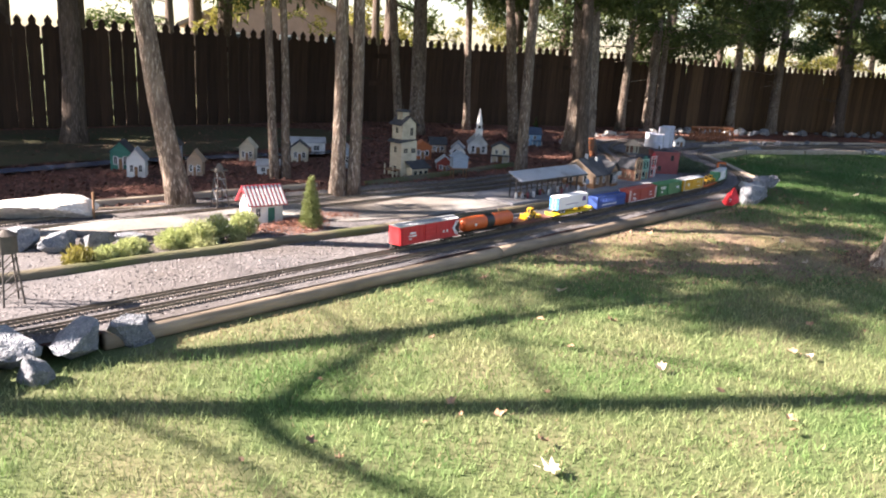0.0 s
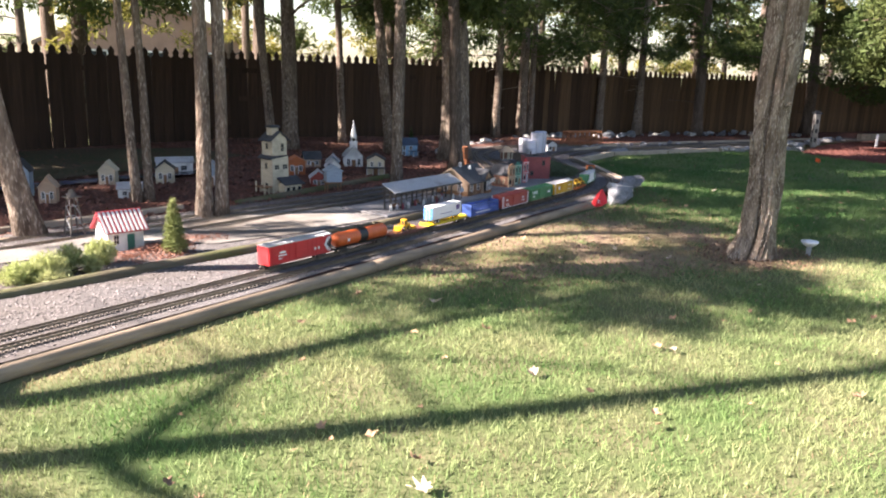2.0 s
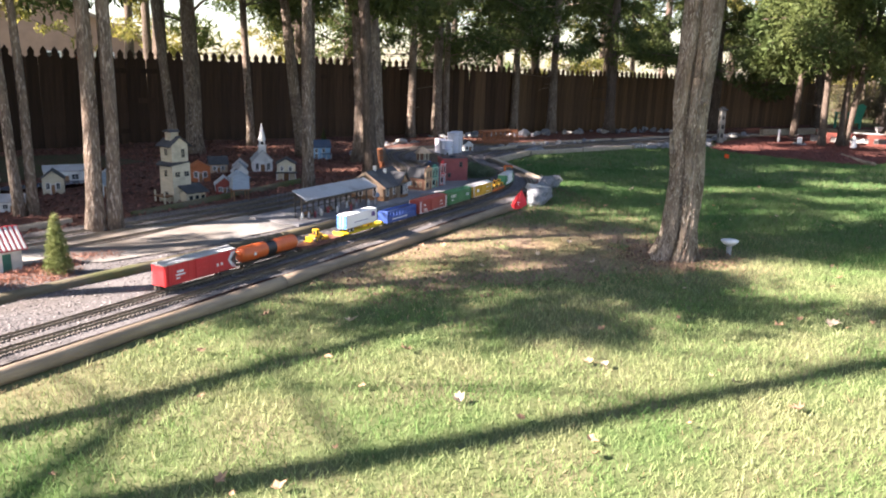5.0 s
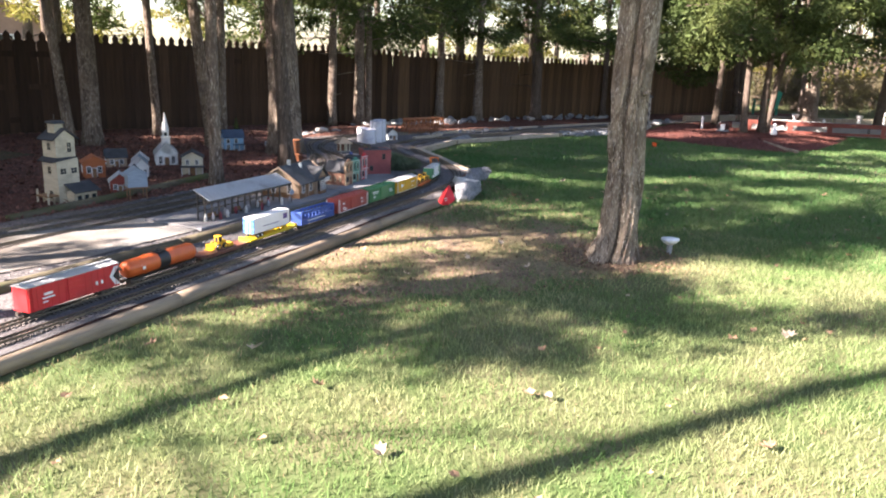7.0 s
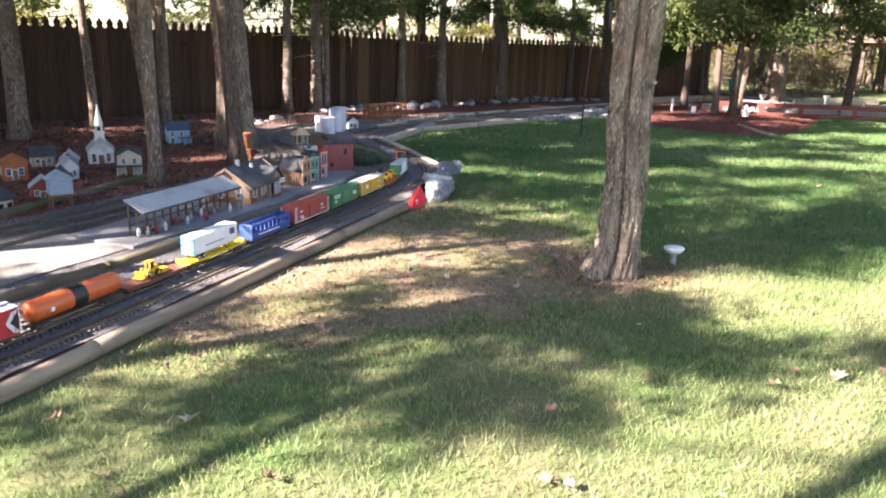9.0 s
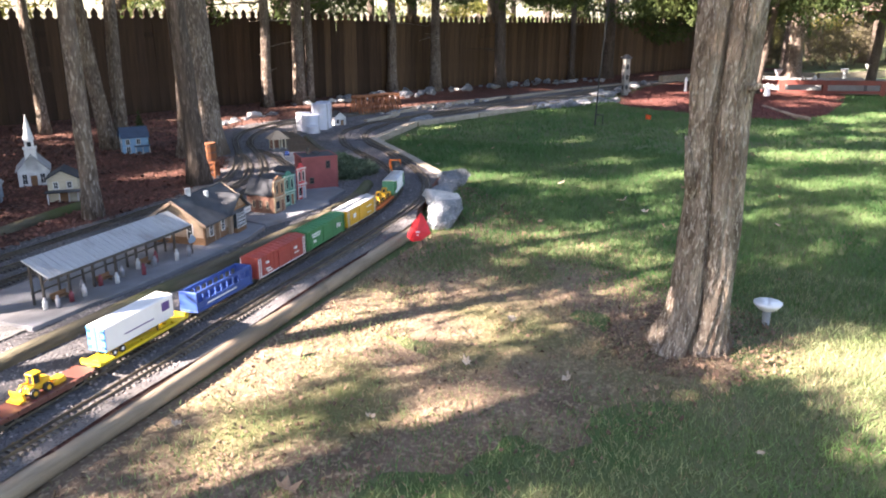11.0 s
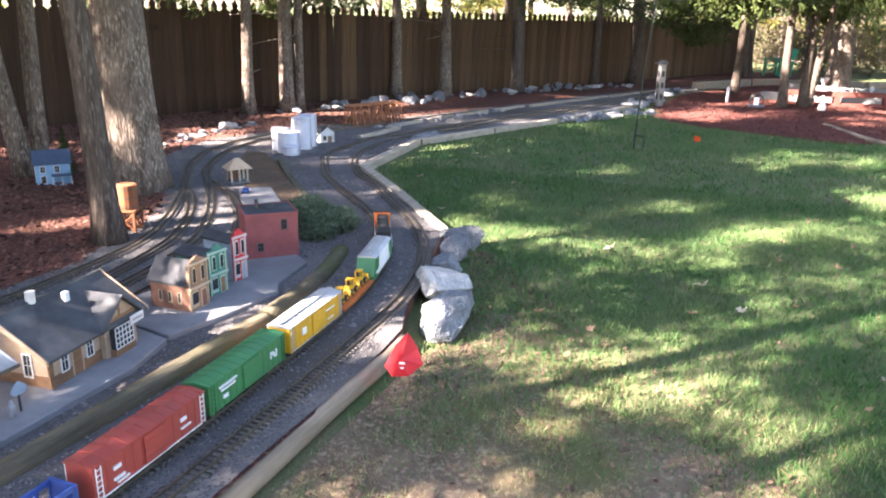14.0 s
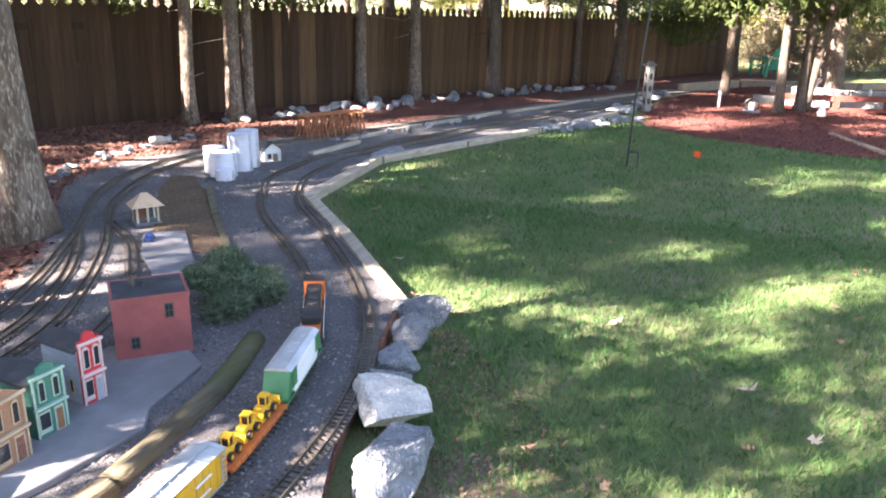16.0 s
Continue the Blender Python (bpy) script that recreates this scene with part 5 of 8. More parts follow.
def opening(parent, side, u, z, w, h, W, D, trim, name="window", bars=True):
    """A framed window or door on a wall of a W x D house: side f (front, -y), b, l (-x) or r."""
    a = {"f": 0, "r": 90, "b": 180, "l": -90}[side]
    d = D / 2 if side in "fb" else W / 2
    m = pose(0, 0, 0, 0, 0, a)
    t = min(w, h) * 0.16 + 0.001
    vs = [m @ Vector((x, y, q)) for y in (-d - 0.004, -d + 0.001) for e in (t, 0.0) for x, q in ((u - w / 2 - e, z - e), (u + w / 2 + e, z - e), (u + w / 2 + e, z + h + e), (u - w / 2 - e, z + h + e))]
    fs = []
    for i in range(4):
        j = (i + 1) % 4
        fs += [(i, j, 4 + j, 4 + i), (8 + j, 8 + i, 12 + i, 12 + j), (j, i, 8 + i, 8 + j), (4 + i, 4 + j, 12 + j, 12 + i)]
    ob = part(name, Mesh().add(vs, fs), trim, parent)
    if bars:
        part("glazing_bar", Mesh().box(u - 0.0012, u + 0.0012, -d - 0.003, -d, z, z + h, m), trim, ob)
        part("glazing_bar", Mesh().box(u - w / 2, u + w / 2, -d - 0.0033, -d, z + h * 0.5 - 0.0012, z + h * 0.5 + 0.0012, m), trim, ob)
    part("pane" if name == "window" else "door_leaf", Mesh().box(u - w / 2, u + w / 2, -d - 0.0018, -d + 0.001, z, z + h, m), GLASS if name == "window" else WOOD, ob)
    return ob


def house(name, label, x, y, z, rot, W, D, H, R, wall, roof, trim=None, wins=(), doors=(), gable="f", eave=0.016, chimney=None, group="model town buildings"):
    """A gabled model house; gable: which way the gable looks (f: along y, s: along x)."""
    ob = thing(name, label, "model house", pose(x, y, z, 0, 0, rot), group)
    trim = trim or W_WHITE
    w, d = W / 2, D / 2
    b = Mesh()
    if gable == "f":
        b.slab([(-w, -0.02), (w, -0.02), (w, H), (0, H + R), (-w, H)], "y", -d, d)
    else:
        b.slab([(-d, -0.02), (d, -0.02), (d, H), (0, H + R), (-d, H)], "x", -w, w)
    part("wall", b, wall, ob)
    span = w if gable == "f" else d
    sl = R / span
    for s in (-1, 1):
        q = [(s * (span + eave), H - eave * sl), (0, H + R), (0, H + R + 0.007), (s * (span + eave), H - eave * sl + 0.006)]
        q = q if s < 0 else q[::-1]
        r = Mesh().slab(q, "y" if gable == "f" else "x", -(d if gable == "f" else w) - eave, (d if gable == "f" else w) + eave)
        part("roof_slope", r, roof, ob)
    part("ridge", Mesh().box(*((-0.004, 0.004, -d - eave, d + eave) if gable == "f" else (-w - eave, w + eave, -0.004, 0.004)), H + R + 0.004, H + R + 0.010), roof, ob)
    for side, u, v, a, c in wins:
        opening(ob, side, u, v, a, c, W, D, trim)
    for side, u, v, a, c in doors:
        opening(ob, side, u, v, a, c, W, D, trim, "door", False)
    if chimney:
        cx, cy, ch = chimney
        c = Mesh().chbox(cx - 0.014, cx + 0.014, cy - 0.014, cy + 0.014, H, ch, 0.002).box(cx - 0.018, cx + 0.018, cy - 0.018, cy + 0.018, ch - 0.012, ch)
        part("chimney", c, W_WHITE, ob)
    return ob


# station slab and platform
m = Mesh().prism([(5.42, 4.62), (5.7, 4.61), (6.3, 4.585), (7.1, 4.60), (7.40, 4.68), (7.5, 5.22), (5.42, 5.22)], 0.03, 0.118)
tagged(part("station_platform", m, CONC, bevel=0.006), "pale concrete slab under the model station", "platform", kind="structure")
m = Mesh().prism([(7.43, 4.70), (7.75, 4.62), (8.12, 4.575), (8.24, 4.66), (8.62, 4.715), (8.78, 4.95), (8.6, 5.2), (7.5, 5.2)], 0.03, 0.118)
tagged(part("street_slab", m, CONC, bevel=0.006), "pale concrete street slab before the shop fronts", "platform", kind="structure")
ZP = 0.118
# station house
stn = thing("station_house", "tan model station with a dark slate hipped roof", "model house", pose(7.06, 4.96, ZP, 0, 0, 8) @ Matrix.Diagonal((1.08, 0.84, 1.04, 1)), "model town buildings")
w, d, h = 0.235, 0.225, 0.155
part("wall", Mesh().box(-w, w, -d, d, -0.01, h), W_TAN, stn)
part("base_course", Mesh().box(-w - 0.003, w + 0.003, -d - 0.003, d + 0.003, -0.005, 0.045), WOOD, stn)
for a_ in (-1, 1):
    for b_ in (-1, 1):
        part("corner_board", Mesh().box(a_ * w - 0.008, a_ * w + 0.008, b_ * d - 0.008, b_ * d + 0.008, 0, h), WOOD, stn)
e = 0.05
for sgn in (-1, 1):
    q = [(sgn * (d + e), h - 0.03), (0, h + 0.115), (0, h + 0.125), (sgn * (d + e), h - 0.02)]
    part("roof_slope", Mesh().slab(q if sgn < 0 else q[::-1], "x", -w - e, w + e), R_DARK, stn)
part("gable", Mesh().slab([(-d, h), (d, h), (0, h + 0.112)], "x", -w, w), W_TAN, stn)
for sgn in (-1, 1):
    q = [(-(d + e) - 0.004, h - 0.034), (-(d + e) - 0.004, h - 0.016), (0, h + 0.13), (d + e + 0.004, h - 0.016), (d + e + 0.004, h - 0.034), (0, h + 0.108)]
    part("bargeboard", Mesh().slab(q, "x", sgn * (w + e) - 0.003, sgn * (w + e) + 0.003), W_TAN, stn)
bay = part("bay", Mesh().slab([(0.03, 0.0), (0.22, 0.0), (0.22, h), (0.125, h + 0.085), (0.03, h)], "y", -d - 0.03, -d + 0.02), W_TAN, stn)
for s in (-1, 1):
    q = [(0.125 + s * 0.13, h - 0.03), (0.125, h + 0.085), (0.125, h + 0.095), (0.125 + s * 0.13, h - 0.02)]
    part("bay_roof", Mesh().slab(q if s < 0 else q[::-1], "y", -d - 0.065, -0.03), R_DARK, bay)
part("gable_beam", Mesh().box(0.03, 0.22, -d - 0.034, -d - 0.029, h - 0.012, h + 0.002), WOOD, bay)
part("king_post", Mesh().box(0.12, 0.13, -d - 0.034, -d - 0.029, h, h + 0.07), WOOD, bay)
sg = part("sign", Mesh().chbox(0.15, 0.235, -d - 0.072, -d - 0.066, h - 0.05, h - 0.012, 0.002), W_WHITE, bay, "small pale sign board with a dark bar")
part("sign_bar", Mesh().box(0.163, 0.222, -d - 0.074, -d - 0.071, h - 0.036, h - 0.026), P_GREY, sg)
bw = part("bay_window", Mesh().slab([(0.06, 0.03), (0.17, 0.03), (0.17, 0.125), (0.06, 0.125)], "y", -d - 0.062, -d - 0.028), GLASS, bay, "dark bay window with white glazing bars")
for u in (0.062, 0.083, 0.104, 0.126, 0.147, 0.168):
    part("glazing_bar", Mesh().box(u - 0.002, u + 0.002, -d - 0.065, -d - 0.061, 0.03, 0.125), W_WHITE, bw)
for zz in (0.032, 0.055, 0.078, 0.101, 0.123):
    part("glazing_bar", Mesh().box(0.06, 0.17, -d - 0.065, -d - 0.0615, zz - 0.002, zz + 0.002), W_WHITE, bw)
part("bay_apron", Mesh().box(0.055, 0.175, -d - 0.064, -d - 0.028, 0.0, 0.03), WOOD, bay)
for u in (-0.165, -0.03):
    opening(stn, "f", u, 0.045, 0.03, 0.08, 2 * w, 2 * d, W_WHITE)
opening(stn, "f", -0.10, 0.0, 0.045, 0.115, 2 * w, 2 * d, W_TAN, "door", False)
for u in (-0.1, 0.1):
    opening(stn, "l", u, 0.04, 0.04, 0.085, 2 * w, 2 * d, W_WHITE)
opening(stn, "r", 0.0, 0.03, 0.045, 0.1, 2 * w, 2 * d, W_WHITE, "door", False)
part("chimney", Mesh().cyl((-0.10, 0.0, h + 0.08), (-0.10, 0.0, h + 0.165), 0.018, 0.02, n=12), W_WHITE, stn, "short round white chimney")
part("roof_vent", Mesh().chbox(0.01, 0.035, -0.075, -0.045, h + 0.06, h + 0.125, 0.003), W_WHITE, stn, "small white roof vent")
part("ridge_cap", Mesh().box(-w - e, w + e, -0.006, 0.006, h + 0.119, h + 0.129), R_DARK, stn)
house("freight_shed", "low shed with a blue-grey ribbed roof behind the station", 7.33, 5.17, ZP - 0.02, 12, 0.42, 0.26, 0.12, 0.09, W_BRICK, mat("ribbed_grey_roof", (0.15, 0.16, 0.18), (0.10, 0.108, 0.122), scale=8, fine=70, rough=0.7, bump=0.4, stretch=(26, 1, 1), bdist=0.004), gable="s")
# platform canopy
can = thing("platform_canopy", "long ribbed pale metal platform canopy on posts", "canopy", pose(6.11, 4.86, ZP, 0, 0, 1.5) @ Matrix.Diagonal((1.0, 1.0, 1.08, 1)), "model town buildings")
c = Mesh()
c.slab([(-0.145, 0.152), (0.02, 0.222), (0.02, 0.228), (-0.145, 0.158)], "x", -0.50, 0.59)
R_CANOPY = mat("corrugated_canopy", (0.42, 0.44, 0.46), (0.29, 0.305, 0.325), scale=9, fine=90, rough=0.55, bump=0.4, stretch=(30, 1, 1), bdist=0.004, dirt=(0.2, 0.19, 0.18))
part("roof", c, R_CANOPY, can)
for i in range(27):
    u = -0.495 + i * 0.0415
    part("roof_rib", Mesh().slab([(-0.146, 0.157), (0.02, 0.2275), (0.02, 0.2305), (-0.146, 0.1602)], "x", u - 0.003, u + 0.003), R_CANOPY, can)
part("fascia", Mesh().box(-0.50, 0.59, -0.149, -0.144, 0.144, 0.157), P_STEEL, can)
for i in range(7):
    u = -0.47 + i * 0.165
    p_ = Mesh().box(u - 0.006, u + 0.006, -0.07, -0.058, 0, 0.182)
    p_.tube([(u, -0.064, 0.115), (u, -0.11, 0.15)], [0.004, 0.004], 5)
    p_.tube([(u, -0.064, 0.125), (u, 0.0, 0.21)], [0.004, 0.004], 5)
    part("post", p_, P_STEEL, can)
for i in range(7):
    u = -0.47 + i * 0.165
    part("rear_post", Mesh().box(u - 0.005, u + 0.005, 0.004, 0.014, 0, 0.216), P_STEEL, can)
part("rear_rail", Mesh().box(-0.48, 0.56, 0.006, 0.012, 0.055, 0.063), P_STEEL, can)
FIG = [mat("figurine_" + k, c, rough=0.6, scale=30, bump=0.1) for k, c in (("white", (0.6, 0.6, 0.58)), ("grey", (0.3, 0.3, 0.32)), ("maroon", (0.25, 0.05, 0.06)))]
for i in range(14):
    fx, fy = 5.60 + i * 0.078 + random.uniform(-0.02, 0.02), random.uniform(4.68, 4.8)
    k = random.uniform(0.85, 1.05)
    prof = [(0, 0.013), (0.03, 0.012), (0.046, 0.014), (0.052, 0.007), (0.057, 0.008), (0.066, 0.007), (0.071, 0.002)]
    m = Mesh()
    m.tube([(0, 0, a * k) for a, _ in prof], [r for _, r in prof], 8)
    ob = part("figurine", m, FIG[i % 3], smooth=True)
    ob.matrix_basis = pose(fx, fy, ZP)
    tagged(ob, "tiny plain painted figurine standing on the platform", "figurine", "platform figurines")
for i, (bx, by) in enumerate(((5.75, 4.80), (6.05, 4.80), (6.35, 4.80))):
    bn = thing("bench", "tiny slatted wooden bench under the canopy", "bench", pose(bx, by, ZP), "platform benches")
    part("seat", Mesh().box(-0.05, 0.05, -0.014, 0.014, 0.018, 0.022), WOOD, bn)
    part("backrest", Mesh().box(-0.05, 0.05, 0.012, 0.015, 0.022, 0.045), WOOD, bn)
    for a in (-0.04, 0.04):
        part("leg", Mesh().box(a - 0.003, a + 0.003, -0.012, 0.012, 0, 0.018), P_STEEL, bn)
sign = thing("platform_sign", "round pale platform sign on a post", "sign", pose(6.66, 4.70, ZP))
part("post", Mesh().box(-0.003, 0.003, -0.003, 0.003, 0, 0.09), P_STEEL, sign)
part("panel", Mesh().slab([(-0.02, 0.07), (0.02, 0.07), (0.035, 0.085), (0.03, 0.1), (0.0, 0.125), (-0.03, 0.1), (-0.035, 0.085)], "y", -0.006, -0.002), W_GREYBLUE, sign)


def shop(name, label, x, y, rot, W, D, H, wall, side, front_top, trim, stepped=False):
    """A narrow shop with a tall false front, a cornice, two upper windows and a shop window below."""
    ob = thing(name, label, "model shop", pose(x, y, ZP, 0, 0, rot), "model town buildings")
    w, d = W / 2, D
    e = H * (0.78 if stepped else 0.52)
    b = Mesh().slab([(-w, -0.01), (w, -0.01), (w, e), (0, H * 0.86), (-w, e)], "y", 0.006, d)
    part("wall", b, side, ob)
    for s in (-1, 1):
        q = [(s * (w + 0.012), e - 0.012), (0, H * 0.86), (0, H * 0.89), (s * (w + 0.012), e)]
        part("roof_slope", Mesh().slab(q if s < 0 else q[::-1], "y", 0.008, d + 0.012), R_DARK, ob)
    if stepped:
        o = [(-w, -0.01), (w, -0.01), (w, H * 0.9), (w * 0.55, H * 0.9), (w * 0.5, H * 0.97), (0.0, H * 1.02), (-w * 0.5, H * 0.97), (-w * 0.55, H * 0.9), (-w, H * 0.9)]
    else:
        o = [(-w, -0.01), (w, -0.01), (w, H * 0.86), (0, H), (-w, H * 0.86)]
    part("front", Mesh().slab(o, "y", -0.006, 0.006), wall, ob)
    if front_top:
        part("upper_front", Mesh().box(-w + 0.002, w - 0.002, -0.0085, -0.005, H * 0.45, H * 0.84), front_top, ob)
    part("cornice", Mesh().chbox(-w - 0.006, w + 0.006, -0.016, -0.005, H * 0.84, H * 0.88, 0.002), trim, ob)
    part("belt", Mesh().chbox(-w - 0.004, w + 0.004, -0.02, -0.005, H * 0.40, H * 0.44, 0.002), trim, ob)
    for s in (-1, 1):
        part("corner_trim", Mesh().box(min(s * w, s * (w - 0.008)), max(s * w, s * (w - 0.008)), -0.009, -0.005, 0.0, H * 0.84), trim, ob)
        f = Mesh().box(s * w * 0.45 - 0.014, s * w * 0.45 + 0.014, -0.010, -0.005, H * 0.50, H * 0.76)
        f.cyl((s * w * 0.45, -0.010, H * 0.76), (s * w * 0.45, -0.005, H * 0.76), 0.014, n=14)
        wf = part("window", f, trim, ob)
        part("pane", Mesh().box(s * w * 0.45 - 0.009, s * w * 0.45 + 0.009, -0.0115, -0.006, H * 0.52, H * 0.77), GLASS, wf)
    ds = part("shop_window", Mesh().box(-w * 0.85, -w * 0.1, -0.010, -0.005, H * 0.05, H * 0.36), trim, ob)
    part("pane", Mesh().box(-w * 0.78, -w * 0.17, -0.0115, -0.006, H * 0.12, H * 0.33), GLASS, ds)
    dr = part("door", Mesh().box(w * 0.15, w * 0.75, -0.010, -0.005, 0.0, H * 0.36), trim, ob)
    part("door_leaf", Mesh().box(w * 0.24, w * 0.66, -0.0115, -0.006, 0.004, H * 0.32), side if side is not wall else WOOD, dr)
    for i in range(3):
        v = 0.055 + i * 0.058
        if v < D - 0.04:
            for s in (-1, 1):
                f = part("window", Mesh().box(min(s * w, s * (w + 0.003)), max(s * w, s * (w + 0.003)), v - 0.012, v + 0.012, H * 0.12, H * 0.34), W_SAND, ob)
                part("pane", Mesh().box(min(s * w, s * (w + 0.0045)), max(s * w, s * (w + 0.0045)), v - 0.006, v + 0.006, H * 0.16, H * 0.33), GLASS, f)
    return ob


W_FRONT = plank("shop_brown", (0.30, 0.175, 0.105))
W_SAND = plank("shop_sand", (0.46, 0.37, 0.25))
shop("brick_shop", "brown brick shop with a cream trimmed false front", 7.765, 4.80, 2, 0.145, 0.23, 0.275, W_FRONT, W_BRICK, None, W_SAND)
shop("green_shop", "dark green shop with pale green trim on its stepped front", 7.97, 4.845, -4, 0.125, 0.22, 0.265, W_GREEN, W_GREEN, None, mat("pale_green_trim", (0.36, 0.52, 0.43), (0.27, 0.40, 0.33), scale=20), True)
shop("red_shop", "narrow bright red shop with white window frames", 8.20, 4.88, -8, 0.095, 0.22, 0.285, W_BRIGHT, W_GREYBLUE, None, plank("shop_pink_white", (0.62, 0.50, 0.47)), True)
br = thing("brick_warehouse", "two-storey red brick model warehouse with flat roof", "model building", pose(8.70, 5.04, ZP, 0, 0, -44), "model town buildings")
w, d, h = 0.155, 0.13, 0.265
part("wall", Mesh().box(-w, w, -d, d, -0.01, h), W_REDBRICK, br)
m = Mesh()
for x0, x1, y0, y1 in ((-w - 0.004, w + 0.004, -d - 0.004, -d + 0.008), (-w - 0.004, w + 0.004, d - 0.008, d + 0.004), (-w - 0.004, -w + 0.008, -d + 0.008, d - 0.008), (w - 0.008, w + 0.004, -d + 0.008, d - 0.008)):
    m.box(x0, x1, y0, y1, h - 0.012, h + 0.006)
part("parapet", m, W_REDBRICK, br)
part("roof", Mesh().box(-w + 0.008, w - 0.008, -d + 0.008, d - 0.008, h, h + 0.003), R_DARK, br)
part("chimney_pipe", Mesh().cyl((-0.06, 0.03, h), (-0.06, 0.03, h + 0.06), 0.011, n=12), P_STEEL, br)
part("roof_drum", Mesh().cyl((0.01, 0.04, h), (0.01, 0.04, h + 0.02), 0.035, n=18), R_DARK, br)
opening(br, "f", 0.07, 0.17, 0.028, 0.055, 2 * w, 2 * d, P_STEEL)
opening(br, "f", -0.075, 0.045, 0.028, 0.045, 2 * w, 2 * d, P_STEEL)
for u in (-0.07, 0.0, 0.07):
    opening(br, "r", u, 0.16, 0.026, 0.065, 2 * w, 2 * d, W_WHITE)
    opening(br, "r", u, 0.04, 0.026, 0.065, 2 * w, 2 * d, W_WHITE)

# tall mill tower
tw = thing("mill_tower", "tall cream wooden mill tower with dark stepped roofs", "model building", pose(5.73, 6.53, 0.06, 0, 0, -95) @ Matrix.Diagonal((1.10, 1.10, 1.13, 1)), "model town buildings")
part("lower_tower", Mesh().slab([(-0.10, -0.02), (0.10, -0.02), (0.094, 0.36), (-0.094, 0.36)], "y", -0.095, 0.095), W_CREAM, tw)
part("skirt_roof", Mesh().slab([(-0.128, 0.338), (-0.128, 0.346), (-0.088, 0.374), (0.088, 0.374), (0.088, 0.366)], "x", -0.105, 0.10), R_DARK, tw)
part("upper_tower", Mesh().slab([(-0.084, 0.36), (0.084, 0.36), (0.084, 0.525), (0.0, 0.588), (-0.084, 0.525)], "x", -0.086, 0.086), W_CREAM, tw)
for sgn in (-1, 1):
    q = [(sgn * 0.118, 0.505), (0, 0.590), (0, 0.600), (sgn * 0.118, 0.514)]
    part("roof_slope", Mesh().slab(q if sgn < 0 else q[::-1], "x", -0.105, 0.105), R_DARK, tw)
part("cupola", Mesh().box(-0.045, 0.045, -0.055, 0.02, 0.56, 0.632), W_CREAM, tw)
part("cupola_roof", Mesh().slab([(-0.062, 0.632), (0.062, 0.632), (0.03, 0.652), (-0.03, 0.652)], "y", -0.072, 0.037), R_DARK, tw)
part("finial", Mesh().cyl((0, -0.02, 0.65), (0, -0.02, 0.70), 0.003, n=5), P_STEEL, tw)
for z in (0.43, 0.245):
    opening(tw, "f", 0.0, z, 0.04, 0.055, 0.2, 0.17 if z > 0.36 else 0.19, W_CREAM)
opening(tw, "r", 0.03, 0.41, 0.034, 0.075, 0.172, 0.2, W_CREAM)
for u in (-0.045, 0.05):
    opening(tw, "r", u, 0.245, 0.05, 0.042, 0.196, 0.2, W_CREAM)
opening(tw, "f", 0.0, 0.05, 0.045, 0.06, 0.2, 0.19, W_CREAM)
part("annex", Mesh().box(0.09, 0.20, -0.03, 0.17, -0.02, 0.11), W_CREAM, tw)
part("annex_roof", Mesh().slab([(0.085, 0.165), (0.085, 0.173), (0.235, 0.112), (0.235, 0.104)], "y", -0.05, 0.19), R_DARK, tw)
for v in (0.01, 0.075, 0.14):
    f = part("window", Mesh().box(0.20, 0.204, v - 0.022, v + 0.022, 0.03, 0.085), W_CREAM, tw)
    part("pane", Mesh().box(0.20, 0.206, v - 0.017, v + 0.017, 0.036, 0.08), GLASS, f)
part("loading_deck", Mesh().box(-0.07, 0.09, -0.19, -0.095, 0.075, 0.085), WOOD, tw)
for u in (-0.06, 0.08):
    for v in (-0.18, -0.13):
        part("deck_post", Mesh().box(u - 0.006, u + 0.006, v - 0.006, v + 0.006, -0.02, 0.13 if v < -0.15 else 0.075), W_CREAM, tw)

# church
ch = house("church", "white model church with grey roof and tall steeple", 7.98, 7.54, 0.075, -42, 0.21, 0.30, 0.13, 0.11, W_WHITE, R_GREY, wins=[("f", -0.06, 0.03, 0.03, 0.07), ("f", 0.06, 0.03, 0.03, 0.07), ("l", -0.08, 0.03, 0.03, 0.07), ("l", 0.05, 0.03, 0.03, 0.07)], doors=[("f", 0.0, 0.0, 0.045, 0.09)])
ch.scale = (1.18, 1.18, 1.2)
part("bell_tower", Mesh().box(-0.04, 0.04, -0.15, -0.07, 0.13, 0.29), W_WHITE, ch)
part("belfry", Mesh().box(-0.03, 0.03, -0.14, -0.08, 0.29, 0.345), W_WHITE, ch)
part("belfry_opening", Mesh().box(-0.014, 0.014, -0.1415, -0.139, 0.3, 0.335), GLASS, ch)
part("tower_cornice", Mesh().box(-0.047, 0.047, -0.157, -0.063, 0.284, 0.292), W_WHITE, ch)
part("spire", Mesh().cyl((0, -0.11, 0.345), (0, -0.11, 0.53), 0.04, 0.002, n=8), W_WHITE, ch)

WA = [("f", -0.06, 0.03, 0.035, 0.06), ("f", 0.06, 0.03, 0.035, 0.06), ("l", 0.0, 0.03, 0.035, 0.06)]
bl = house("blue_cottage", "light blue two-storey cottage with dark blue roof", 9.68, 7.98, 0.06, -38, 0.27, 0.22, 0.19, 0.09, W_BLUE, mat("blue_roof", (0.06, 0.10, 0.17), scale=14, fine=90, rough=0.7, bump=0.3), wins=[("f", -0.08, 0.11, 0.035, 0.05), ("f", 0.03, 0.11, 0.035, 0.05), ("f", -0.08, 0.02, 0.035, 0.06), ("l", -0.05, 0.11, 0.035, 0.05), ("l", 0.05, 0.11, 0.035, 0.05), ("l", 0.0, 0.02, 0.035, 0.06)], gable="s")
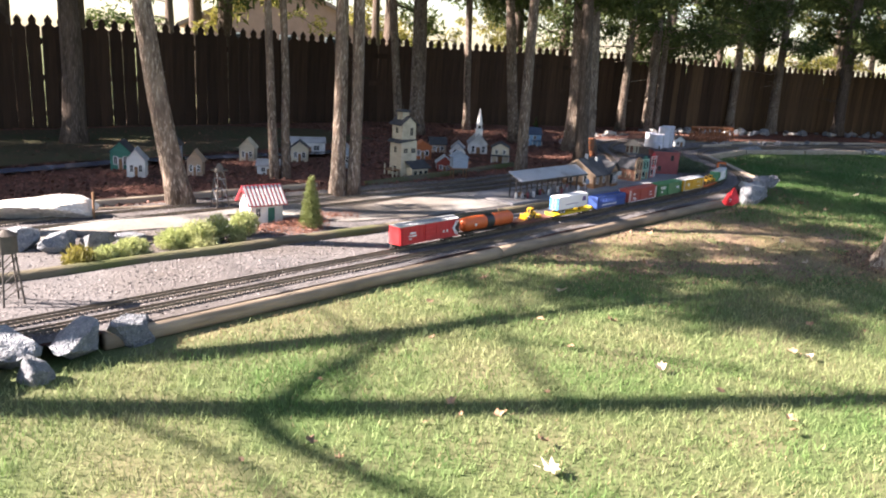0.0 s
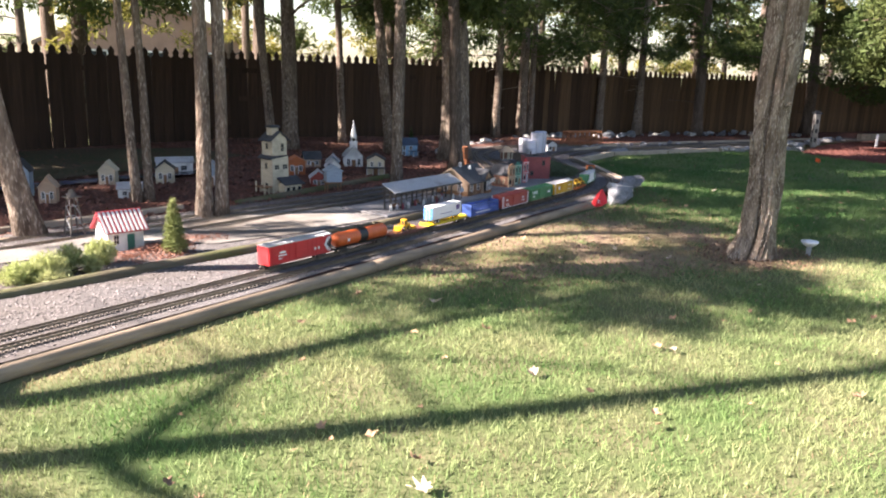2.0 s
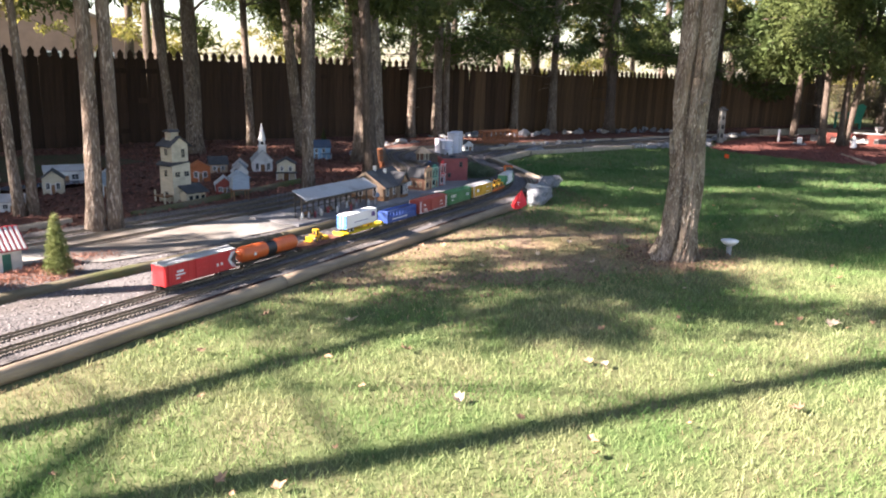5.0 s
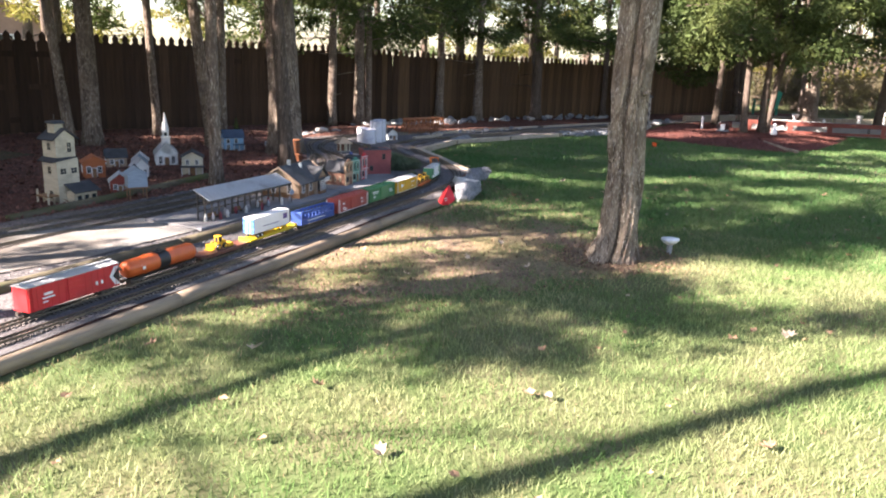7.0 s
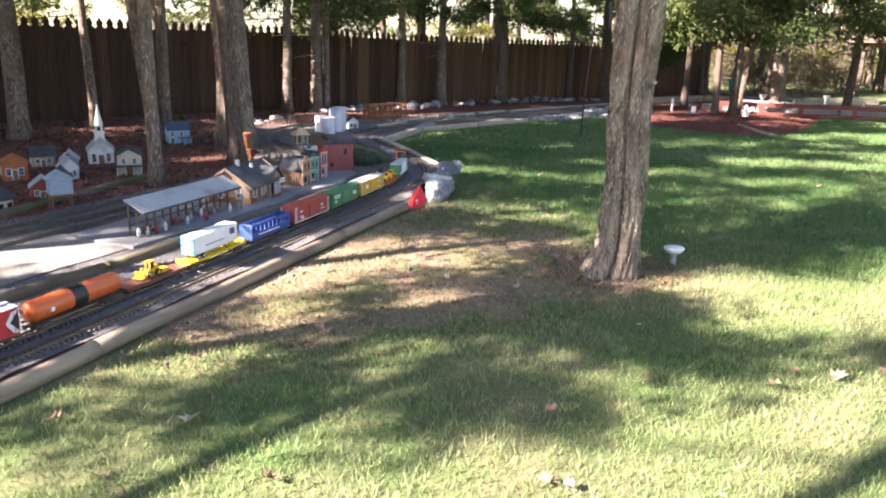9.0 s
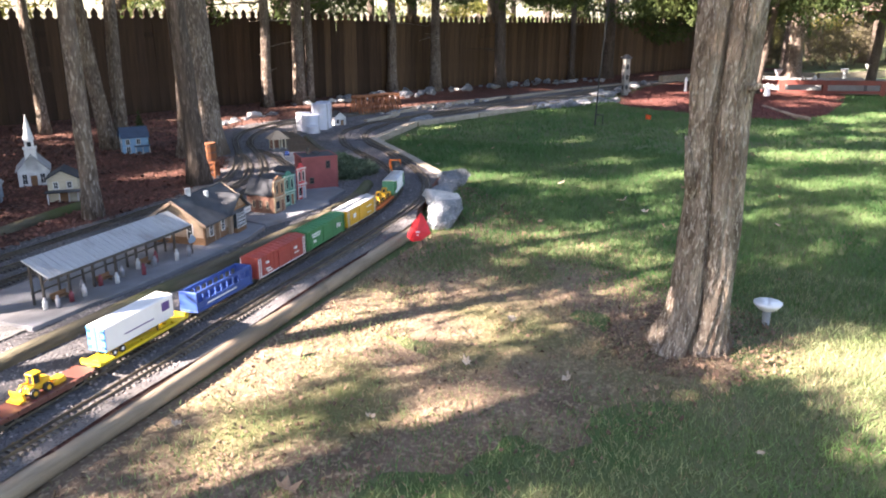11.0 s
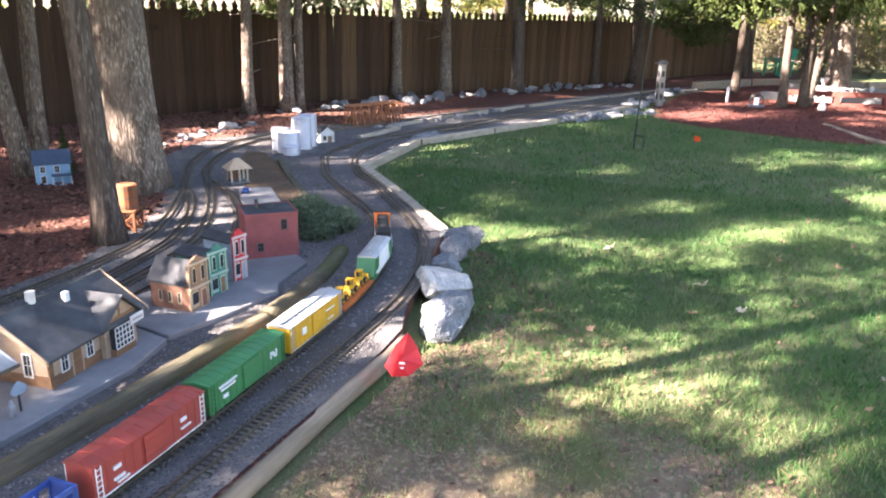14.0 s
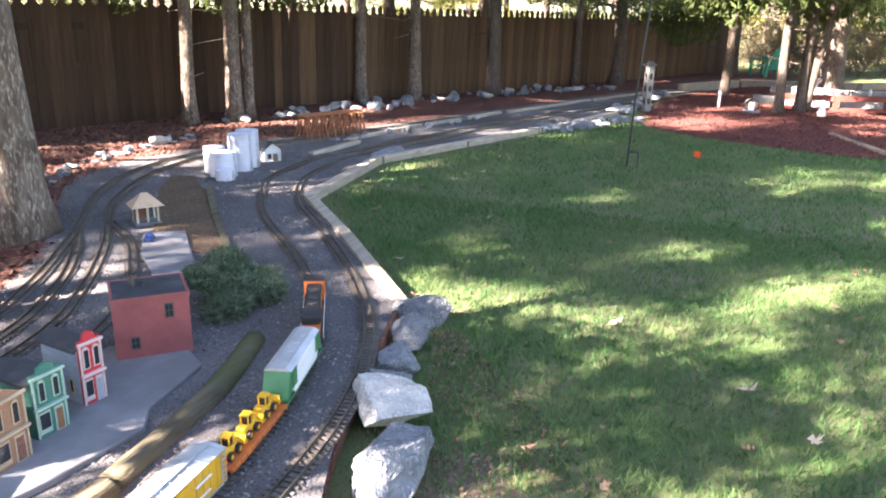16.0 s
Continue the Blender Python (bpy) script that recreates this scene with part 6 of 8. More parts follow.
part("porch_roof", Mesh().box(-0.02, 0.14, -0.19, -0.11, 0.085, 0.094), MATS["blue_roof"], bl)
for u in (-0.012, 0.06, 0.132):
    part("porch_post", Mesh().box(u - 0.004, u + 0.004, -0.184, -0.176, 0, 0.086), W_WHITE, bl)
part("porch_floor", Mesh().box(-0.02, 0.14, -0.19, -0.11, -0.01, 0.008), W_GREYBLUE, bl)
st_ = house("feed_store", "cream feed store with a dark roof and porch", 7.62, 6.78, 0.075, -48, 0.22, 0.26, 0.20, 0.06, W_CREAM, R_DARK, wins=[("f", -0.05, 0.12, 0.03, 0.05), ("f", 0.05, 0.12, 0.03, 0.05), ("l", -0.06, 0.05, 0.035, 0.06), ("l", 0.06, 0.05, 0.035, 0.06)], doors=[("f", 0.0, 0.0, 0.06, 0.09)])
part("porch_roof", Mesh().box(-0.13, 0.13, -0.22, -0.125, 0.098, 0.107), R_DARK, st_)
for u in (-0.11, 0.11):
    part("porch_post", Mesh().box(u - 0.004, u + 0.004, -0.212, -0.204, -0.02, 0.098), W_WHITE, st_)
wt = thing("water_house", "grey-blue tank house raised on spindly legs", "model building", pose(6.13, 6.05, 0.085, 0, 0, -30), "model town buildings")
part("wall", Mesh().slab([(-0.085, 0.12), (0.085, 0.12), (0.085, 0.24), (0.0, 0.295), (-0.085, 0.24)], "y", -0.07, 0.07), W_GREYBLUE, wt)
for s in (-1, 1):
    q = [(s * 0.1, 0.232), (0, 0.297), (0, 0.305), (s * 0.1, 0.24)]
    part("roof_slope", Mesh().slab(q if s < 0 else q[::-1], "y", -0.08, 0.08), W_GREYBLUE, wt)
    for b in (-0.06, 0.06):
        part("leg", Mesh().box(s * 0.072 - 0.005, s * 0.072 + 0.005, b - 0.005, b + 0.005, -0.03, 0.12), WOOD, wt)
part("deck", Mesh().box(-0.1, 0.1, -0.085, 0.085, 0.11, 0.12), WOOD, wt)
TOWN = [
    ("red_house", "small barn-red house with a grey roof", 6.36, 6.52, -40, 0.18, 0.2, 0.11, 0.07, W_RED, R_GREY),
    ("rust_store", "rust-orange round-topped store among the town houses", 6.82, 7.42, -35, 0.22, 0.22, 0.17, 0.06, W_ORANGE, W_ORANGE),
    ("white_house", "small white house with a grey roof", 7.08, 7.02, -30, 0.15, 0.18, 0.13, 0.08, W_WHITE, R_GREY),
    ("grey_house", "grey-blue town house with a pale roof", 7.28, 7.22, -45, 0.16, 0.2, 0.16, 0.07, W_GREYBLUE, R_GREY),
    ("red_cottage", "dark red cottage with a white porch", 6.72, 6.72, -50, 0.17, 0.17, 0.10, 0.09, W_RED, R_DARK),
    ("blue_grey_house", "blue-grey house beside the tall mill", 5.45, 7.25, -40, 0.2, 0.2, 0.2, 0.08, W_GREYBLUE, R_GREY),
    ("yellow_house", "pale yellow narrow house with a steep roof", 4.72, 8.12, -40, 0.17, 0.2, 0.17, 0.09, W_CREAM, W_CREAM),
    ("pale_house", "pale grey gabled house on the mulch", 3.2, 7.62, -30, 0.17, 0.2, 0.18, 0.10, W_WHITE, R_GREY),
    ("pink_house", "dusty pink gabled house on the mulch", 3.72, 7.42, -35, 0.15, 0.18, 0.17, 0.09, W_TAN, W_TAN),
    ("tall_house", "tall pale blue house with a dark roof", 3.72, 7.95, -35, 0.17, 0.2, 0.27, 0.10, W_GREYBLUE, R_DARK),
    ("white_shed", "low white shed beside a tree", 4.45, 7.22, -35, 0.24, 0.15, 0.10, 0.05, W_WHITE, R_GREY),
    ("long_house", "long low pale building with dark windows", 5.75, 8.42, -30, 0.42, 0.2, 0.15, 0.05, W_WHITE, R_GREY),
    ("ochre_house", "ochre house behind the tall mill", 5.25, 7.85, -35, 0.2, 0.2, 0.17, 0.08, W_CREAM, R_DARK),
    ("slate_house", "small house with a slate roof", 7.5, 7.85, -35, 0.22, 0.2, 0.12, 0.08, W_TAN, R_DARK),
    ("green_house", "dark green house in the shade of a trunk", 3.25, 8.1, -35, 0.2, 0.2, 0.2, 0.1, W_GREEN, R_DARK),
]
for nm, lb, x, y, rot, W, D, H, R, wl, rf_ in TOWN:
    house(nm, lb, x, y, 0.08, rot, W, D, H, R, wl, rf_, wins=[("f", -W * 0.24, H * 0.35, W * 0.16, H * 0.36), ("f", W * 0.24, H * 0.35, W * 0.16, H * 0.36), ("l", -D * 0.2, H * 0.35, D * 0.16, H * 0.36), ("l", D * 0.2, H * 0.35, D * 0.16, H * 0.36)], doors=[("f", 0.0, 0.0, W * 0.18, H * 0.62)], gable="s" if W > 0.2 and nm != "rust_store" else "f")

# hut with a striped roof
hut = house("striped_hut", "white hut with a red and white striped roof", 3.16, 5.22, 0.09, -8, 0.26, 0.21, 0.145, 0.085, W_WHITE, R_RED, W_WHITE, wins=[("f", -0.07, 0.05, 0.035, 0.055), ("l", 0.0, 0.05, 0.035, 0.055)], doors=[("f", 0.035, 0.0, 0.055, 0.105)], gable="s", eave=0.03)
hut.scale = (1.0, 1.0, 1.2)
for c in hut.children:
    for k in c.children:
        if k.name.startswith("door_leaf"):
            k.data.materials[0] = W_GREEN
sl = 0.085 / 0.105
for s in (-1, 1):
    for i in range(10):
        u = -0.143 + i * 0.0318
        q = [(s * 0.135, 0.145 - 0.03 * sl + 0.0065), (0, 0.2372), (0, 0.2395), (s * 0.135, 0.145 - 0.03 * sl + 0.0088)]
        part("roof_stripe", Mesh().slab(q if s < 0 else q[::-1], "x", u - 0.008, u + 0.008), W_WHITE, hut)

# lattice water tower by the track
wm = thing("lattice_tower", "dark steel lattice tower with a small round tank", "model tower", pose(3.12, 5.80, 0.09) @ Matrix.Diagonal((1.15, 1.15, 1.25, 1)))
for a in (-1, 1):
    for b in (-1, 1):
        part("leg", Mesh().tube([(a * 0.05, b * 0.05, -0.02), (a * 0.022, b * 0.022, 0.25)], [0.006, 0.005], 5), P_STEEL, wm)
for z, k in ((0.06, 0.043), (0.13, 0.035), (0.2, 0.028)):
    for a in (-1, 1):
        part("brace", Mesh().tube([(-k, a * k, z), (k, a * k, z)], [0.003, 0.003], 4), P_GREY, wm)
        part("brace", Mesh().tube([(a * k, -k, z), (a * k * 0.8, k * 0.8, z + 0.07)], [0.003, 0.003], 4), P_GREY, wm)
part("deck", Mesh().box(-0.045, 0.045, -0.045, 0.045, 0.25, 0.258), P_STEEL, wm)
part("lamp", Mesh().cyl((0, 0, 0.258), (0, 0, 0.30), 0.036, 0.014, n=12), P_STEEL, wm)

# dark water crane beside the main track, and a stake in the yard
wc = thing("water_crane", "dark lattice water crane beside the main track", "model tower", pose(1.12, 4.20, 0.09))
for a in (-1, 1):
    for b in (-1, 1):
        part("leg", Mesh().tube([(a * 0.05, b * 0.05, -0.02), (a * 0.028, b * 0.028, 0.27)], [0.006, 0.005], 5), P_STEEL, wc)
    for z, k in ((0.07, 0.044), (0.15, 0.037), (0.22, 0.032)):
        part("brace", Mesh().tube([(-k, a * k, z - 0.03), (k, a * k, z + 0.03)], [0.003, 0.003], 4), P_STEEL, wc)
        part("brace", Mesh().tube([(a * k, -k, z + 0.03), (a * k, k, z - 0.03)], [0.003, 0.003], 4), P_STEEL, wc)
part("drum", Mesh().cyl((0, 0, 0.27), (0, 0, 0.36), 0.05, n=16), P_STEEL, wc)
part("drum_lid", Mesh().cyl((0, 0, 0.36), (0, 0, 0.385), 0.055, 0.012, n=16), P_STEEL, wc)
stk = tagged(part("stake", Mesh().cyl((2.14, 5.88, 0.05), (2.145, 5.885, 0.30), 0.009, n=6), WOOD), "thin brown wooden stake in the yard", "stake")

# orange water tank on legs
ot = thing("water_tank", "rust-orange wooden water tank on a braced stand", "model tower", pose(8.75, 6.21, 0.09, 0, 0, 20) @ Matrix.Diagonal((0.86, 0.86, 1.16, 1)))
RUSTWOOD = mat("rust_stained_wood", (0.27, 0.095, 0.036), (0.17, 0.06, 0.025), scale=7, fine=60, rough=0.85, bump=0.4, stretch=(1, 1, 0.3), rand=0.15, bdist=0.003)
for k in range(16):
    part("stave", Mesh().slab([(-0.0165, 0.13), (0.0165, 0.13), (0.015, 0.272), (-0.015, 0.272)], "y", -0.008, 0.0), RUSTWOOD, ot).matrix_basis = pose(0.072 * math.cos(k * math.pi / 8), 0.072 * math.sin(k * math.pi / 8), 0, 0, 0, math.degrees(k * math.pi / 8) + 90)
for z in (0.145, 0.2, 0.25):
    part("hoop", Mesh().cyl((0, 0, z), (0, 0, z + 0.005), 0.082, n=24), P_STEEL, ot)
part("lid", Mesh().cyl((0, 0, 0.268), (0, 0, 0.276), 0.079, 0.07, n=20), RUSTWOOD, ot)
part("deck", Mesh().chbox(-0.088, 0.088, -0.088, 0.088, 0.12, 0.13, 0.002), RUSTWOOD, ot)
for a in (-1, 1):
    for b in (-1, 1):
        part("leg", Mesh().box(a * 0.072 - 0.009, a * 0.072 + 0.009, b * 0.072 - 0.009, b * 0.072 + 0.009, -0.03, 0.12), RUSTWOOD, ot)
    for e in (-1, 1):
        part("brace", Mesh().tube([(-0.072, a * 0.074, 0.06 - e * 0.05), (0.072, a * 0.074, 0.06 + e * 0.05)], [0.006, 0.006], 4), RUSTWOOD, ot)
        part("brace", Mesh().tube([(a * 0.074, -0.072, 0.06 - e * 0.05), (a * 0.074, 0.072, 0.06 + e * 0.05)], [0.006, 0.006], 4), RUSTWOOD, ot)
    part("sill", Mesh().box(-0.08, 0.08, a * 0.072 - 0.008, a * 0.072 + 0.008, 0.02, 0.034), RUSTWOOD, ot)

# open pavilion
gz = thing("model_pavilion", "tan shingled open pavilion on square posts", "model building", pose(10.38, 6.56, 0.075, 0, 0, -35) @ Matrix.Diagonal((0.74, 0.74, 1.2, 1)), "model town buildings")
part("floor", Mesh().box(-0.12, 0.12, -0.1, 0.1, -0.02, 0.008), CONC, gz)
for a in (-0.095, 0.0, 0.095):
    for b in (-0.075, 0.075):
        part("post", Mesh().box(a - 0.009, a + 0.009, b - 0.009, b + 0.009, 0.008, 0.105), W_CREAM, gz)
part("beam", Mesh().box(-0.11, 0.11, -0.09, 0.09, 0.1, 0.108), W_CREAM, gz)
rf = Mesh().add([(-0.15, -0.13, 0.102), (0.15, -0.13, 0.102), (0.15, 0.13, 0.102), (-0.15, 0.13, 0.102), (-0.03, 0, 0.175), (0.03, 0, 0.175)], [(3, 2, 1, 0), (0, 1, 5, 4), (2, 3, 4, 5), (1, 2, 5), (3, 0, 4)])
part("roof", rf, R_TAN, gz)
part("rear_wall", Mesh().box(-0.1, 0.04, 0.06, 0.07, 0.008, 0.1), W_BRICK, gz)
tc = thing("toy_car", "small blue toy car parked on concrete", "toy car", pose(9.98, 6.18, 0.095, 0, 0, 30))
part("body", Mesh().chbox(-0.055, 0.055, -0.022, 0.022, 0.008, 0.03, 0.006), P_BLUE, tc)
part("cabin", Mesh().chbox(-0.03, 0.025, -0.019, 0.019, 0.03, 0.046, 0.006), P_BLUE, tc)
for a in (-0.034, 0.034):
    for b in (-0.022, 0.022):
        part("wheel", Mesh().cyl((a, b - 0.004, 0.01), (a, b + 0.004, 0.01), 0.01, n=10), P_BLACK, tc)
m = Mesh().prism([(9.35, 5.58), (9.62, 5.52), (10.25, 6.12), (10.1, 6.34), (9.75, 6.05)], 0.04, 0.098)
tagged(part("yard_slab", m, CONC, bevel=0.005), "grey concrete slab beside the yard tracks", "platform", kind="structure")

# storage tanks
TANKS = [(12.50, 7.27, 0.115, 0.36), (12.71, 7.33, 0.11, 0.37), (12.13, 7.20, 0.125, 0.24), (12.27, 7.40, 0.10, 0.25), (11.95, 7.05, 0.085, 0.11)]
for k, (x, y, r, h) in enumerate(TANKS):
    z = bed_z(x, y)
    s = thing("storage_tank", "pale lavender-white cylindrical storage tank beside the track", "model tank", pose(x, y, z), "storage tanks")
    part("shell", Mesh().cyl((0, 0, -0.02), (0, 0, h), r, n=28), W_PALE, s)
    part("top", Mesh().cyl((0, 0, h), (0, 0, h + 0.008), r, r * 0.3, n=28), W_PALE, s)
    for q in range(1, 4):
        part("seam", Mesh().cyl((0, 0, h * q / 4), (0, 0, h * q / 4 + 0.003), r + 0.0015, n=28), W_WHITE, s)
    part("ladder", ladder(0, -r - 0.001, 0, h, out=-0.003), P_GREY, s)
house("white_hut", "white model hut with a dark blue roof", 13.10, 7.33, bed_z(13.1, 7.3) + 0.01, -40, 0.18, 0.18, 0.12, 0.07, W_WHITE, R_DARK, P_STEEL, wins=[("f", -0.035, 0.03, 0.03, 0.045)], doors=[("f", 0.03, 0, 0.035, 0.07)], gable="f")

# timber trestle
ts = thing("timber_trestle", "orange-brown timber trestle bridge with splayed bents", "model bridge", pose(15.0, 7.66, bed_z(15.0, 7.66) - 0.01, 0, 0, -22) @ Matrix.Diagonal((1.05, 1.2, 1.15, 1)))
for i in range(8):
    u = -0.42 + i * 0.12
    for b, k in ((-1, 0.11), (-1, 0.04), (1, 0.04), (1, 0.11)):
        part("trestle_leg", Mesh().tube([(u, b * (k + 0.05), -0.02), (u, b * k * 0.6, 0.24)], [0.012, 0.011], 6), ORANGEWOOD, ts)
    part("cap", Mesh().box(u - 0.012, u + 0.012, -0.09, 0.09, 0.235, 0.258), ORANGEWOOD, ts)
    if i < 7:
        part("brace", Mesh().tube([(u, -0.12, 0.02), (u + 0.12, -0.1, 0.22)], [0.006, 0.006], 4), ORANGEWOOD, ts)
for b in (-0.05, 0.05):
    part("stringer", Mesh().box(-0.46, 0.46, b - 0.01, b + 0.01, 0.258, 0.278), ORANGEWOOD, ts)

# ---------- rocks


def rock_data(name, seed, material, flat=0.7, cuts=13):
    rng = random.Random(seed)
    b = bmesh.new()
    bmesh.ops.create_icosphere(b, subdivisions=4, radius=1.0)
    planes = []
    for _ in range(cuts):
        v = Vector((rng.gauss(0, 1), rng.gauss(0, 1), rng.gauss(0, 1))).normalized()
        planes.append((v, rng.uniform(0.36, 0.70)))
    for v in b.verts:
        for n_, d_ in planes:
            k = v.co.dot(n_) - d_
            if k > 0:
                v.co -= n_ * k * 0.99
        v.co *= 1 + 0.07 * noise.noise(v.co * 2.2 + Vector((seed, 0, 0))) + 0.045 * noise.noise(v.co * 6 + Vector((0, seed, 0))) + 0.03 * noise.noise(v.co * 15 + Vector((seed, seed, 0)))
        v.co.z *= flat
    me = bpy.data.meshes.new(name)
    b.to_mesh(me)
    b.free()
    me.materials.append(material)
    return me


ROCKS = [rock_data("rock", i + 1, M_ROCK, 0.55 + 0.07 * i) for i in range(6)]
PALE = [rock_data("rock", i + 20, M_PALEROCK, 0.5 + 0.1 * i) for i in range(3)]


def rock(x, y, s, k, z=None, pale=False, rot=None, stretch=1.0, label=None, sink=0.3):
    me = (PALE if pale else ROCKS)[k % (3 if pale else 6)]
    ob = new("rock", me)
    z = lawn_z(x, y) if z is None else z
    ob.matrix_basis = pose(x, y, z + s * (0.5 - sink), 0, 0, random.uniform(0, 360) if rot is None else rot) @ Matrix.Diagonal((s * stretch, s, s, 1))
    return tagged(ob, label or ("pale weathered rock edging the bed" if pale else "blue-grey limestone rock edging the bed"), "rock", "rocks round the bed")


# rocks at the near left corner and at the bend
for x, y, s, k in [(0.05, 3.60, 0.18, 5), (0.36, 3.62, 0.18, 0), (0.64, 3.66, 0.16, 1), (0.74, 3.44, 0.16, 4), (0.94, 3.62, 0.17, 2), (1.18, 3.53, 0.17, 3), (1.44, 3.58, 0.155, 4), (0.46, 3.40, 0.15, 2), (0.98, 3.78, 0.11, 0), (0.98, 3.38, 0.12, 5)]:
    rock(x, y, s, k, sink=0.05)
rock(8.32, 3.68, 0.25, 0, rot=5, stretch=1.12, label="large blue-grey boulder beside the red flag", sink=0.14)
rock(8.63, 3.88, 0.20, 1, pale=True, rot=60, stretch=1.1, label="sunlit white rock at the end of the log", sink=0.05)
for x, y, s, k in [(8.87, 3.95, 0.14, 3), (9.06, 4.01, 0.15, 4), (9.36, 4.06, 0.165, 5), (9.66, 4.12, 0.18, 2)]:
    rock(x, y, s, k, sink=0.06)
rock(14.05, 6.38, 0.21, 2, rot=-10, stretch=1.4, label="flat pale grey stone at the corner of the timbers", sink=0.35)
# rocks at the back left
rock(1.78, 6.2, 0.25, 1, z=0.08, pale=True, rot=-25, stretch=2.0, label="long pale flat boulder on the mulch", sink=0.2)
for x, y, s, k in [(1.46, 5.28, 0.17, 1), (1.66, 5.16, 0.16, 2), (1.86, 5.06, 0.17, 3), (2.06, 5.06, 0.13, 4), (1.22, 5.40, 0.17, 0), (0.98, 5.52, 0.16, 5)]:
    rock(x, y, s, k, z=0.07, sink=0.15)
# loose rows of small rocks behind the far tracks
rr = random.Random(5)
for i in range(46):
    t = i / 45
    x, y = 10.35 + 3.6 * t, 7.85 + 1.15 * math.sin(min(1, t * 1.2) * 1.57)
    rock(x + rr.uniform(-0.08, 0.08), y + rr.uniform(-0.1, 0.1), rr.uniform(0.04, 0.085), i, z=bed_z(x, y), pale=i % 3 == 0, sink=0.15)
rock(13.35, 8.95, 0.15, 1, z=bed_z(13.3, 8.9), pale=True, sink=0.1, label="upright pale rock behind the tracks")
for i in range(90):
    t = rr.random()
    x = 15.2 + 10.0 * t
    y = piecewise(FENCE, x) - rr.uniform(0.45, 1.5)
    rock(x, y, rr.uniform(0.05, 0.15), i, z=bed_z(x, y), pale=i % 4 == 0, sink=0.1)
for i in range(70):
    t = rr.random()
    x, y = 17.0 + 2.5 * t + rr.uniform(-0.1, 0.1), 5.42 - 1.05 * t + rr.uniform(-0.28, 0.22)
    rock(x, y, rr.uniform(0.05, 0.12), i, pale=i % 5 == 0, sink=0.1)
for i in range(36):
    t = rr.random()
    x, y = 19.6 + 4.5 * t, 4.75 - 0.3 * t + rr.uniform(-0.2, 0.25)
    rock(x, y, rr.uniform(0.06, 0.14), i, z=bed_z(x, y), pale=i % 3 == 0, sink=0.1)
for i in range(26):
    x = 14.6 + rr.random() * 3.2
    rock(x, 7.35 - 0.27 * (x - 14.6) + rr.uniform(-0.15, 0.15), rr.uniform(0.04, 0.09), i, z=bed_z(x, 7), pale=i % 4 == 0, sink=0.1)

# ---------- small plants of the railway garden


def bush(name, label, x, y, z, clumps, count, size, leaf, droop=0.0, seed=1):
    ob = thing(name, label, "bush", pose(x, y, z))
    st_ = Mesh()
    for c, r in clumps:
        st_.tube([(0, 0, -0.03), (c[0] * 0.5, c[1] * 0.5, c[2] * 0.6), c], [0.008, 0.006, 0.003], 5)
    part("stem_work", st_, M_DARKBARK, ob)["kind"] = "stuff"
    v, q = sprays([c for c, _ in clumps], [r for _, r in clumps], count, size, seed, droop, 0.1, 0.07)
    f = from_arrays("foliage", v, q, leaf)
    f.parent = ob
    f["kind"] = "stuff"
    return ob


M_JUNIPER = leafy("blue_green_needles", (0.10, 0.145, 0.085), (0.16, 0.20, 0.125), thin=0.3)
M_CONE = leafy("conifer_green", (0.12, 0.16, 0.05), (0.19, 0.20, 0.075), thin=0.2)
M_PERENNIAL = leafy("pale_green_leaves", (0.30, 0.36, 0.13), (0.42, 0.42, 0.22), thin=0.35)
M_DRYRED = leafy("rusty_leaves", (0.36, 0.17, 0.12), (0.2, 0.09, 0.06), thin=0.2)
bush("juniper", "low blue-green juniper beside the brick warehouse", 9.32, 5.06, 0.08, [((0.0, 0.0, 0.07), (0.17, 0.15, 0.08)), ((0.2, 0.14, 0.08), (0.13, 0.12, 0.07)), ((-0.17, -0.1, 0.06), (0.17, 0.12, 0.07)), ((0.36, 0.32, 0.07), (0.17, 0.12, 0.07)), ((0.1, -0.14, 0.05), (0.16, 0.1, 0.06)), ((0.28, 0.02, 0.05), (0.14, 0.12, 0.06)), ((-0.05, 0.16, 0.14), (0.1, 0.1, 0.07)), ((0.5, 0.42, 0.05), (0.12, 0.1, 0.05))], 8000, 0.06, M_JUNIPER, -0.2, 3)
bush("dwarf_conifer", "narrow upright dwarf conifer beside the hut", 3.35, 4.83, 0.08, [((0, 0, 0.05 + 0.035 * i), (0.10 * (1 - i / 11) ** 0.7, 0.10 * (1 - i / 11) ** 0.7, 0.06)) for i in range(10)], 6500, 0.03, M_CONE, -0.6, 4)
bush("dwarf_conifer", "dark upright dwarf conifer beside the blue cottage", 9.98, 8.16, 0.05, [((0, 0, 0.05 + 0.04 * i), (0.1 * (1 - i / 10.5), 0.1 * (1 - i / 10.5), 0.06)) for i in range(10)], 1800, 0.04, M_CEDAR, -0.6, 5)
bush("perennial_clump", "pale green feathery clump between the rocks", 2.42, 4.78, 0.08, [((0, 0, 0.09), (0.13, 0.11, 0.1)), ((0.17, 0.06, 0.1), (0.09, 0.08, 0.1)), ((-0.17, 0.02, 0.07), (0.12, 0.1, 0.08)), ((0.27, -0.02, 0.06), (0.07, 0.07, 0.07)), ((-0.02, -0.1, 0.05), (0.12, 0.08, 0.05)), ((0.4, 0.1, 0.1), (0.11, 0.1, 0.09))], 11000, 0.042, M_PERENNIAL, -0.9, 6)
